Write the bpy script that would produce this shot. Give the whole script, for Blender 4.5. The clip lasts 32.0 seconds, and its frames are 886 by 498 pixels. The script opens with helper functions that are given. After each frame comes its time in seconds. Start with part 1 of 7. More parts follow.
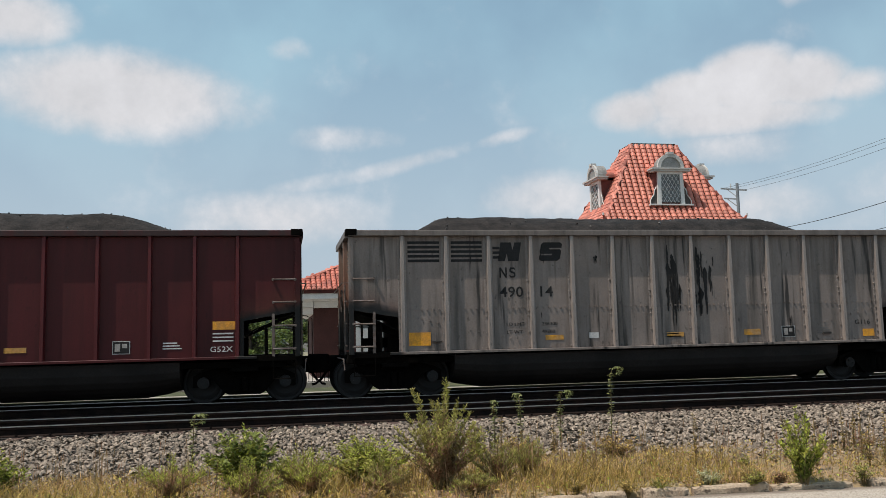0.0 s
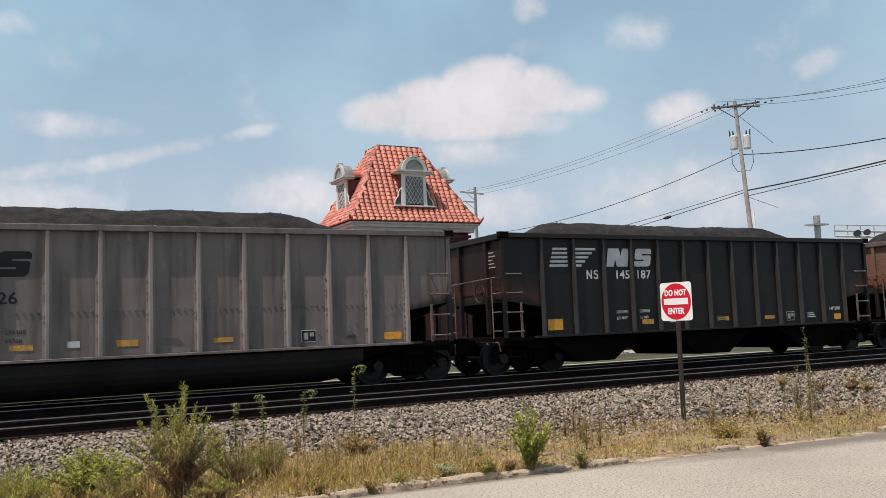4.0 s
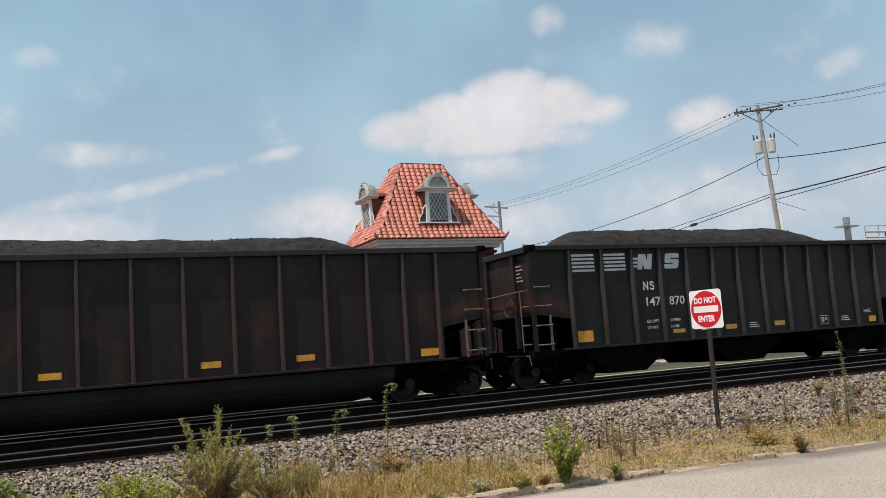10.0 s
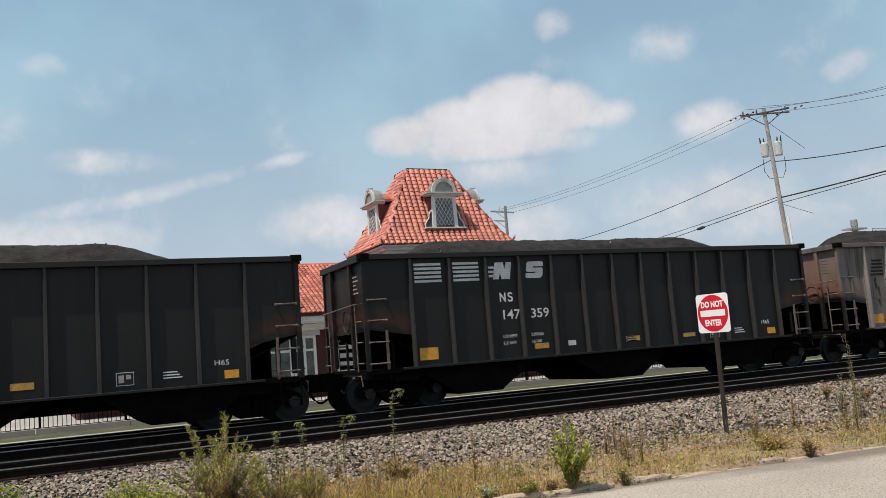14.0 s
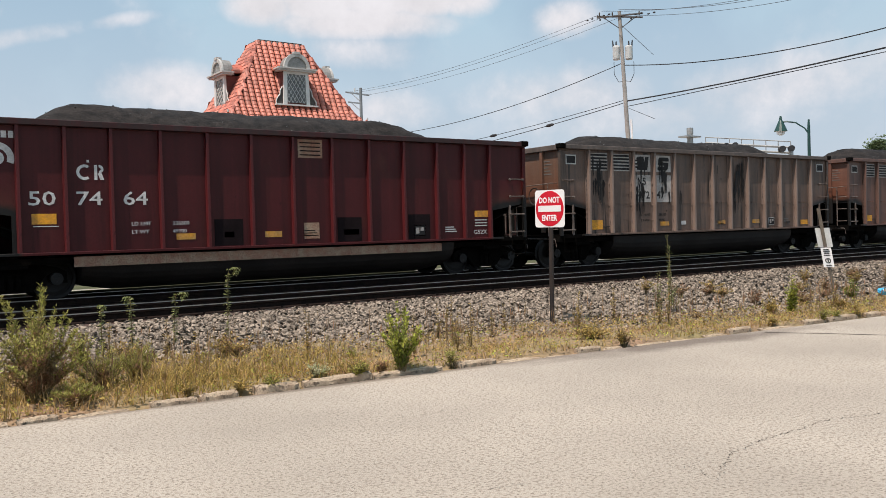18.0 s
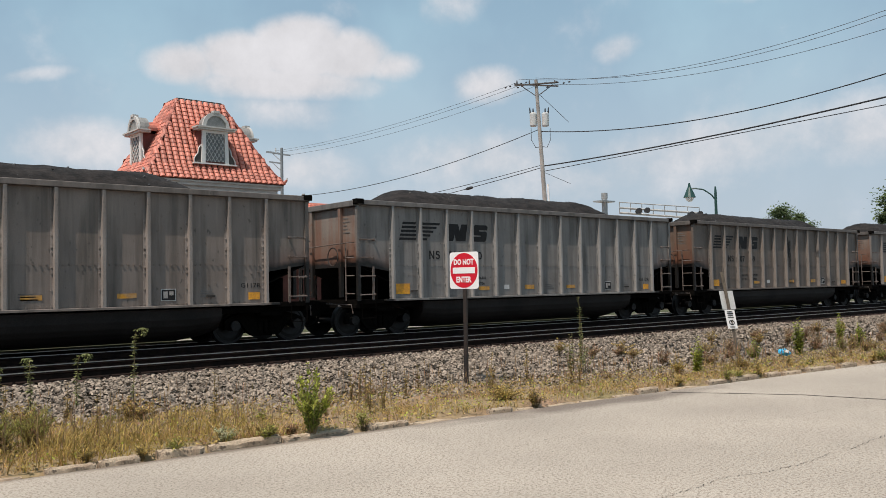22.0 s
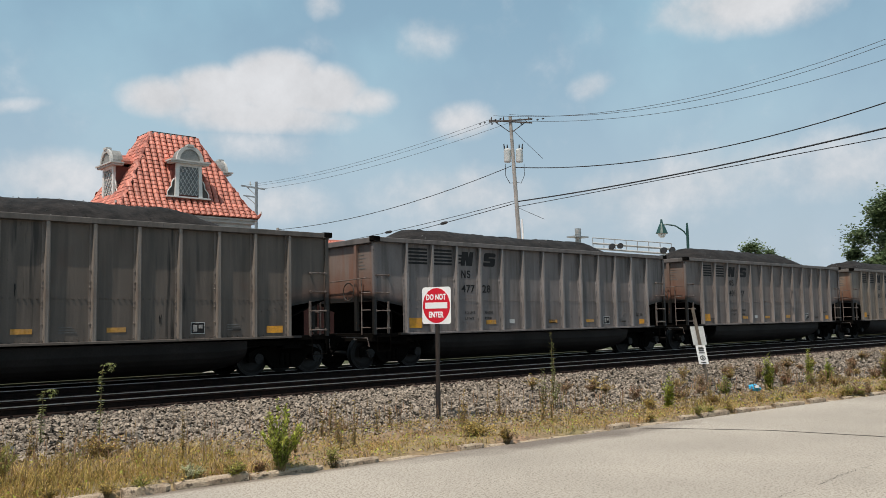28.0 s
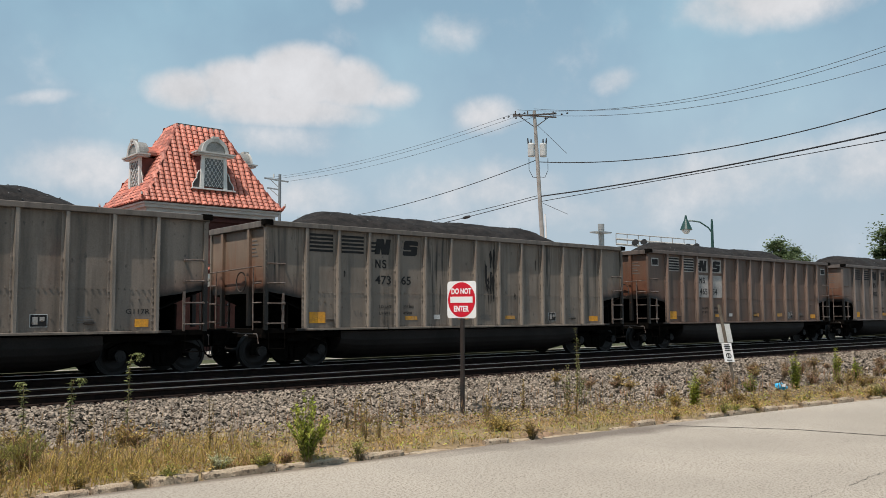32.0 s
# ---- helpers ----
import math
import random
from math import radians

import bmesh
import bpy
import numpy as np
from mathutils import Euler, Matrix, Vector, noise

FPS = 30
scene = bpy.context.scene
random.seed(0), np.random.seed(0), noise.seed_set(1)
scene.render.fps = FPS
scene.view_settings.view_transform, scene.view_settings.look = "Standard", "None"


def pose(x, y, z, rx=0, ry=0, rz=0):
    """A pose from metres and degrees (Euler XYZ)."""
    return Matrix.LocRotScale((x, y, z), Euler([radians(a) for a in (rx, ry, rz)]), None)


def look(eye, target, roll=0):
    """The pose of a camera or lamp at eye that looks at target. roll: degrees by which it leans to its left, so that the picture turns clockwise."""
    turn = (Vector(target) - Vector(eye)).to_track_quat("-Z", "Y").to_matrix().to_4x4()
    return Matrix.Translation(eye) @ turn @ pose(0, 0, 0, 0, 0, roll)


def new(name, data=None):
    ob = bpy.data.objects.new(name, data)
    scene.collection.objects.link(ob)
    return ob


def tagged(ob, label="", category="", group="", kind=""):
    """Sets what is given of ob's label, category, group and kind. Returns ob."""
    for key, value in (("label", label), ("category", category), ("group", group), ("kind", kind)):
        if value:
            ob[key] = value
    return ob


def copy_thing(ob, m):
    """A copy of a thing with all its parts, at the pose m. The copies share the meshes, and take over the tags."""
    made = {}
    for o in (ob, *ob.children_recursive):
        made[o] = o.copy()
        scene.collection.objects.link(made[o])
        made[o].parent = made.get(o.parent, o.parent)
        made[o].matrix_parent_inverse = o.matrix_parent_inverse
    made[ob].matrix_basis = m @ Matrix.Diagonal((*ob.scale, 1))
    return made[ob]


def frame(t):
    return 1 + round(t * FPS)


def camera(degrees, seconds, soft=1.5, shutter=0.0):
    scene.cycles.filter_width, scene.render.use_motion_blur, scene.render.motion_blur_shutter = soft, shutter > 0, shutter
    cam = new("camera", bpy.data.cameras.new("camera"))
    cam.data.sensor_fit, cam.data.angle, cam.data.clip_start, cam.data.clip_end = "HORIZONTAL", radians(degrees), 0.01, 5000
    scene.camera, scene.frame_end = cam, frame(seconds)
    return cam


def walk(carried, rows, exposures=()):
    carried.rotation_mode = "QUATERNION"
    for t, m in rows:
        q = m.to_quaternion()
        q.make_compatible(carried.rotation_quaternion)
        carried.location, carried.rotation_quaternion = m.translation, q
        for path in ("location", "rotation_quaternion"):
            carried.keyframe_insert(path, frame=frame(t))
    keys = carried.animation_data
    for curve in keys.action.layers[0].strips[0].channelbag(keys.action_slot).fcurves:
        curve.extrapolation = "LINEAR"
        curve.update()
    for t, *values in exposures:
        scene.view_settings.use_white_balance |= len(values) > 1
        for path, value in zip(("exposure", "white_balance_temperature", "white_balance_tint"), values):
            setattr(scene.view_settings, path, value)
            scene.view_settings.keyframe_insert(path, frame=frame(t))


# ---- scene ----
cam = camera(54.56, 32.0, soft=0.7)
PATH = [
    (0.0, pose(0.006, -0.033, 1.649, 96.07, 1.41, -10.76)),
    (0.5, pose(0.025, 0.004, 1.652, 94.11, -0.24, -24.02)),
    (1.0, pose(0.023, -0.006, 1.659, 94.36, -0.28, -30.29)),
    (1.5, pose(0.025, -0.002, 1.667, 94.00, 1.40, -30.26)),
    (2.0, pose(0.019, -0.017, 1.665, 94.66, 2.00, -29.62)),
    (2.5, pose(0.015, -0.012, 1.664, 95.29, 2.30, -29.28)),
    (4.5, pose(0.025, 0.009, 1.660, 95.41, 2.31, -26.69)),
    (5.0, pose(0.019, 0.002, 1.657, 95.52, 2.27, -25.71)),
    (5.5, pose(0.004, -0.007, 1.665, 95.80, 2.23, -25.05)),
    (6.0, pose(-0.002, 0.002, 1.650, 96.00, 2.01, -24.69)),
    (6.5, pose(0.001, -0.012, 1.659, 95.89, 2.18, -24.65)),
    (7.0, pose(0.008, -0.030, 1.663, 95.85, 2.56, -25.01)),
    (7.5, pose(0.005, -0.040, 1.663, 95.86, 3.00, -25.17)),
    (8.0, pose(0.010, -0.024, 1.665, 95.97, 3.32, -25.51)),
    (8.5, pose(0.028, -0.014, 1.659, 96.18, 3.70, -25.68)),
    (9.0, pose(0.021, -0.017, 1.662, 96.16, 3.84, -25.78)),
    (9.5, pose(-0.001, -0.038, 1.668, 96.28, 4.12, -25.76)),
    (10.0, pose(-0.001, -0.027, 1.664, 96.57, 4.23, -25.65)),
    (10.5, pose(0.000, -0.030, 1.665, 96.74, 4.27, -25.43)),
    (11.0, pose(-0.008, -0.028, 1.663, 96.93, 4.31, -25.37)),
    (11.5, pose(-0.002, -0.048, 1.653, 96.99, 4.45, -25.58)),
    (12.0, pose(-0.009, -0.054, 1.653, 97.12, 4.79, -25.98)),
    (12.5, pose(0.006, -0.029, 1.654, 97.36, 4.70, -25.92)),
    (13.0, pose(0.023, -0.016, 1.664, 97.26, 4.68, -25.62)),
    (13.5, pose(0.012, -0.032, 1.670, 97.13, 4.56, -25.16)),
    (15.5, pose(0.018, -0.031, 1.659, 95.85, 3.24, -27.54)),
    (16.0, pose(0.046, -0.023, 1.649, 95.32, 0.53, -32.74)),
    (16.5, pose(0.064, -0.022, 1.667, 94.68, -0.42, -35.60)),
    (17.0, pose(0.103, 0.002, 1.677, 90.66, 1.01, -36.72)),
    (17.5, pose(0.145, 0.028, 1.670, 91.28, 1.36, -36.15)),
    (18.0, pose(0.138, -0.034, 1.674, 88.69, 1.53, -35.24)),
    (18.5, pose(0.151, -0.088, 1.697, 88.13, 1.92, -37.27)),
    (19.0, pose(0.185, -0.099, 1.677, 89.71, 0.69, -41.53)),
    (19.5, pose(0.230, -0.097, 1.677, 91.96, 0.79, -41.37)),
    (20.0, pose(0.250, -0.113, 1.675, 92.20, 1.11, -41.08)),
    (20.5, pose(0.181, -0.115, 1.671, 92.19, 1.11, -40.44)),
    (21.0, pose(0.133, -0.091, 1.677, 92.54, 1.33, -39.91)),
    (21.5, pose(0.107, -0.138, 1.671, 92.26, 1.30, -40.32)),
    (22.0, pose(0.171, -0.164, 1.674, 92.63, 1.21, -40.47)),
    (22.5, pose(0.191, -0.175, 1.681, 94.20, 0.73, -40.82)),
    (23.0, pose(0.182, -0.175, 1.680, 94.75, 0.46, -41.43)),
    (23.5, pose(0.179, -0.174, 1.689, 94.88, 0.43, -41.78)),
    (24.0, pose(0.198, -0.167, 1.688, 94.89, 0.46, -41.85)),
    (24.5, pose(0.172, -0.190, 1.689, 94.83, 0.53, -42.17)),
    (25.0, pose(0.161, -0.207, 1.683, 94.66, 0.53, -42.38)),
    (25.5, pose(0.174, -0.217, 1.682, 94.42, 0.52, -42.60)),
    (26.0, pose(0.170, -0.215, 1.678, 94.40, 0.67, -42.91)),
    (26.5, pose(0.179, -0.222, 1.685, 94.57, 0.96, -43.17)),
    (28.5, pose(0.187, -0.196, 1.676, 95.04, 1.04, -41.47)),
    (29.0, pose(0.183, -0.183, 1.674, 95.09, 0.94, -40.94)),
    (29.5, pose(0.169, -0.203, 1.691, 94.94, 0.81, -41.04)),
    (30.0, pose(0.160, -0.208, 1.687, 95.07, 0.65, -41.41)),
    (30.5, pose(0.144, -0.223, 1.683, 95.20, 0.63, -41.65)),
    (31.0, pose(0.145, -0.185, 1.687, 95.24, 0.54, -41.81)),
    (31.5, pose(0.137, -0.163, 1.676, 95.07, 0.38, -41.52)),
    (32.0, pose(0.144, -0.146, 1.683, 94.52, 0.39, -40.78)),
]
# the camera brightens its picture a little where it tilts down at the sunlit road
LIGHTNESS = [(0.0, -0.02, 6550, 12), (1.0, 0.12, 6640, 15), (2.0, 0.04, 6650, 15), (5.0, 0.06, 6610, 14), (6.0, 0.0, 6600, 13), (10.0, 0.02, 6590, 13), (13.0, 0.02, 6590, 13), (16.0, 0.0, 6550, 12), (17.0, -0.04, 6560, 12), (18.0, 0.16, 6650, 15), (19.0, 0.08, 6650, 15),
    (20.0, 0.02, 6640, 14), (22.0, 0.0, 6600, 13), (24.0, -0.03, 6500, 10), (26.0, -0.03, 6500, 10), (30.0, -0.06, 6520, 10), (32.0, -0.04, 6540, 11)]
walk(cam, PATH, LIGHTNESS)

# ---- light and sky ----
SUN_TO = Vector((-0.42, -0.130, 0.897)).normalized()
sun = new("sun", bpy.data.lights.new("sun", "SUN"))
sun.data.energy, sun.data.angle, sun.data.color = 4.7, radians(0.53), (1.0, 0.92, 0.82)
sun.matrix_world = look(SUN_TO * 50, (0, 0, 0))

# clouds: bearing to the left, height (degrees), half width, half height, lean, weight
CLOUDS = [
    (10.4, 15.8, 9.5, 3.4, 0, 1.35), (16, 19.6, 4, 2.2, 0, 1.2), (3.5, 15.2, 4, 2.0, 0, 0.59),
    (-23.9, 14.5, 3.0, 1.7, 0, 1.3), (-27.3, 15.0, 3.6, 2.1, 0, 1.5), (-31.3, 15.7, 3.9, 2.6, 0, 1.7), (-34.4, 15.3, 3.4, 2.1, 0, 1.5), (-37.0, 14.7, 2.6, 1.3, 0, 1.0), (-30.0, 13.6, 8.2, 1.5, 0, 1.2), (-29.5, 11.8, 6.0, 1.6, 0, 0.6),
    (-4.4, 13.5, 5.0, 1.0, 0, 0.46), (-8.5, 11.8, 5.5, 0.7, 14, 0.52), (-15.2, 13.3, 2.6, 0.55, 12, 0.50), (-1.5, 10.3, 5.0, 0.7, 12, 0.34),
    (-34.4, 20.8, 1.6, 1.3, 0, 0.63), (-41.6, 18.6, 2.8, 2.0, 0, 0.52), (-43.8, 13.3, 3.0, 1.6, 0, 0.85), (-52.4, 15.2, 1.8, 1.1, 10, 0.63),
    (-0.8, 19.1, 1.8, 0.9, 0, 0.50), (-62.2, 19.3, 7.0, 2.4, 0, 1.1), (-18.4, 9.2, 6.0, 2.2, 0, 0.75), (0, 8.2, 8.0, 2.2, 0, 0.75), (-31, 8.0, 5.0, 1.8, 0, 0.7),
    (-58, 8.6, 12, 2.6, 6, 0.68), (-68, 9.0, 7, 2.6, 0, 0.7), (-43.5, 8.6, 8, 2.4, 0, 0.66), (-50, 7.0, 14, 1.8, 0, 0.5), (38, 17, 14, 4, 0, 1.0), (-95, 16, 13, 4, 0, 1.0),
    (75, 22, 12, 5, 0, 1.0), (150, 20, 15, 5, 0, 1.0), (-140, 26, 16, 6, 0, 1.0),
]


def sky_world():
    w = bpy.data.worlds.new("sky")
    scene.world = w
    w.use_nodes = True
    nt = w.node_tree
    nt.nodes.clear()
    N, L = nt.nodes.new, nt.links.new

    def math_node(op, a, b=None, c=None):
        n = N("ShaderNodeMath")
        n.operation = op
        for i, v in enumerate((a, b, c)):
            if v is None:
                continue
            if isinstance(v, (int, float)):
                n.inputs[i].default_value = v
            else:
                L(v, n.inputs[i])
        return n.outputs[0]

    sky = N("ShaderNodeTexSky")
    sky.sky_type, sky.sun_disc = "NISHITA", False
    sky.sun_elevation = math.asin(SUN_TO.z)
    sky.sun_rotation = math.atan2(SUN_TO.x, SUN_TO.y)
    sky.air_density, sky.dust_density, sky.ozone_density = 1.0, 1.6, 1.0
    tc = N("ShaderNodeTexCoord")
    way = tc.outputs["Generated"]
    big = N("ShaderNodeTexNoise")
    big.inputs["Scale"].default_value, big.inputs["Detail"].default_value, big.inputs["Roughness"].default_value = 9.0, 9.0, 0.62
    L(way, big.inputs["Vector"])
    fine = N("ShaderNodeTexNoise")
    fine.inputs["Scale"].default_value, fine.inputs["Detail"].default_value, fine.inputs["Roughness"].default_value = 26.0, 6.0, 0.6
    L(way, fine.inputs["Vector"])
    total = None
    for az, el, wa, we, lean, weight in CLOUDS:
        a, e = radians(az), radians(el)
        right = Vector((math.cos(a), math.sin(a), 0))
        ahead = Vector((-math.sin(a) * math.cos(e), math.cos(a) * math.cos(e), math.sin(e)))
        up = right.cross(ahead)
        k = radians(lean)
        u, v = right * math.cos(k) + up * math.sin(k), up * math.cos(k) - right * math.sin(k)
        dots = []
        for axis, size in ((u, wa), (v, we)):
            d = N("ShaderNodeVectorMath")
            d.operation = "DOT_PRODUCT"
            L(way, d.inputs[0])
            d.inputs[1].default_value = axis / math.sin(radians(size))
            # the cloud's own centre
            off = ahead.dot(axis / math.sin(radians(size)))
            dots.append(math_node("SUBTRACT", d.outputs["Value"], off))
        far = math_node("MULTIPLY_ADD", dots[0], dots[0], math_node("MULTIPLY", dots[1], dots[1]))
        facing = N("ShaderNodeVectorMath")
        facing.operation = "DOT_PRODUCT"
        L(way, facing.inputs[0])
        facing.inputs[1].default_value = ahead
        body = math_node("MULTIPLY", math_node("SUBTRACT", 1.0, math_node("MINIMUM", far, 2.0)), weight)
        body = math_node("MULTIPLY", body, math_node("GREATER_THAN", facing.outputs["Value"], 0.3))
        total = body if total is None else math_node("MAXIMUM", total, body)
    lumps = math_node("MULTIPLY", math_node("SUBTRACT", big.outputs["Fac"], 0.5), 1.25)
    lumps = math_node("MULTIPLY_ADD", math_node("SUBTRACT", fine.outputs["Fac"], 0.5), 0.8, lumps)
    total = math_node("ADD", total, lumps)
    mask = N("ShaderNodeMapRange")
    mask.interpolation_type = "SMOOTHSTEP"
    L(total, mask.inputs["Value"])
    mask.inputs["From Min"].default_value, mask.inputs["From Max"].default_value = 0.04, 1.12
    haze = N("ShaderNodeMix")
    haze.data_type = "RGBA"
    height = N("ShaderNodeSeparateXYZ")
    L(way, height.inputs[0])
    low = N("ShaderNodeMapRange")
    low.interpolation_type = "SMOOTHSTEP"
    L(height.outputs["Z"], low.inputs["Value"])
    for key, value in (("From Min", 0.02), ("From Max", 0.42), ("To Min", 1.0), ("To Max", 0.0)):
        low.inputs[key].default_value = value
    veil = N("ShaderNodeTexNoise")
    veil.inputs["Scale"].default_value, veil.inputs["Detail"].default_value = 4.0, 5.0
    L(way, veil.inputs["Vector"])
    thin = math_node("MULTIPLY", math_node("MAXIMUM", math_node("SUBTRACT", veil.outputs["Fac"], 0.47), 0.0), 1.6)
    L(math_node("MINIMUM", math_node("ADD", math_node("MULTIPLY_ADD", low.outputs[0], 0.34, HAZE), thin), 1.0), haze.inputs[0])
    L(sky.outputs[0], haze.inputs[6])
    tone = N("ShaderNodeMix")
    tone.data_type = "RGBA"
    L(low.outputs[0], tone.inputs[0])
    tone.inputs[6].default_value, tone.inputs[7].default_value = (*HAZE_COLOR, 1), (*HORIZON_COLOR, 1)
    L(tone.outputs[2], haze.inputs[7])
    mixed = N("ShaderNodeMix")
    mixed.data_type = "RGBA"
    L(math_node("MULTIPLY", mask.outputs[0], 0.92), mixed.inputs[0])
    L(haze.outputs[2], mixed.inputs[6])
    shade = N("ShaderNodeMix")
    shade.data_type = "RGBA"
    L(math_node("MULTIPLY_ADD", big.outputs["Fac"], 1.6, math_node("MULTIPLY_ADD", fine.outputs["Fac"], 0.8, -0.7)), shade.inputs[0])
    shade.inputs[6].default_value, shade.inputs[7].default_value = (*(c * 0.80 for c in CLOUD_COLOR), 1), (*(c * 1.12 for c in CLOUD_COLOR), 1)
    L(shade.outputs[2], mixed.inputs[7])
    bg, out = N("ShaderNodeBackground"), N("ShaderNodeOutputWorld")
    bg.inputs["Strength"].default_value = 0.1
    L(mixed.outputs[2], bg.inputs["Color"])
    L(bg.outputs[0], out.inputs[0])


HAZE, HAZE_COLOR, HORIZON_COLOR, CLOUD_COLOR = 0.58, (3.4, 5.6, 6.85), (4.75, 5.75, 6.6), (7.6, 7.6, 7.75)
sky_world()

# ---- materials ----
def rgb(h):
    return tuple(((int(h[i:i + 2], 16) / 255 + 0.055) / 1.055) ** 2.4 for i in (0, 2, 4))


def material(name, color, rough=0.7, metal=0.0, vary=0.25, scale=3.0, grain=40.0, bump=0.15, second=None, spec=0.4, island=0.0, coords="Object"):
    """A surface with large blotches, fine grain and a fine relief; second: a colour that shows in the blotches."""
    m = bpy.data.materials.new(name)
    m.use_nodes = True
    nt = m.node_tree
    N, L = nt.nodes.new, nt.links.new
    p = nt.nodes["Principled BSDF"]
    p.inputs["Roughness"].default_value, p.inputs["Metallic"].default_value = rough, metal
    p.inputs["Specular IOR Level"].default_value = spec
    tc = N("ShaderNodeTexCoord")
    n1, n2 = N("ShaderNodeTexNoise"), N("ShaderNodeTexNoise")
    for n, s, d in ((n1, scale, 5.0), (n2, grain, 3.0)):
        n.inputs["Scale"].default_value, n.inputs["Detail"].default_value = s, d
        L(tc.outputs[coords], n.inputs["Vector"])
    mix = N("ShaderNodeMix")
    mix.data_type = "RGBA"
    ramp = N("ShaderNodeMapRange")
    L(n1.outputs["Fac"], ramp.inputs["Value"])
    ramp.inputs["From Min"].default_value, ramp.inputs["From Max"].default_value = 0.35, 0.68
    L(ramp.outputs[0], mix.inputs[0])
    mix.inputs[6].default_value = (*color, 1)
    mix.inputs[7].default_value = (*(second or tuple(c * (1 - vary) for c in color)), 1)
    last = mix.outputs[2]
    hsv = N("ShaderNodeHueSaturation")
    L(last, hsv.inputs["Color"])
    grainmap = N("ShaderNodeMapRange")
    L(n2.outputs["Fac"], grainmap.inputs["Value"])
    grainmap.inputs["From Min"].default_value, grainmap.inputs["From Max"].default_value = 0.25, 0.75
    grainmap.inputs["To Min"].default_value, grainmap.inputs["To Max"].default_value = 1 - vary * 0.8, 1 + vary * 0.6
    value = grainmap.outputs[0]
    if island:
        geo = N("ShaderNodeNewGeometry")
        im = N("ShaderNodeMapRange")
        L(geo.outputs["Random Per Island"], im.inputs["Value"])
        im.inputs["To Min"].default_value, im.inputs["To Max"].default_value = 1 - island, 1 + island
        mul = N("ShaderNodeMath")
        mul.operation = "MULTIPLY"
        L(value, mul.inputs[0])
        L(im.outputs[0], mul.inputs[1])
        value = mul.outputs[0]
    L(value, hsv.inputs["Value"])
    L(hsv.outputs["Color"], p.inputs["Base Color"])
    if bump:
        b = N("ShaderNodeBump")
        b.inputs["Strength"].default_value, b.inputs["Distance"].default_value = bump, 0.02
        L(n2.outputs["Fac"], b.inputs["Height"])
        L(b.outputs[0], p.inputs["Normal"])
    return m


HALF_LENGTH = 7.32


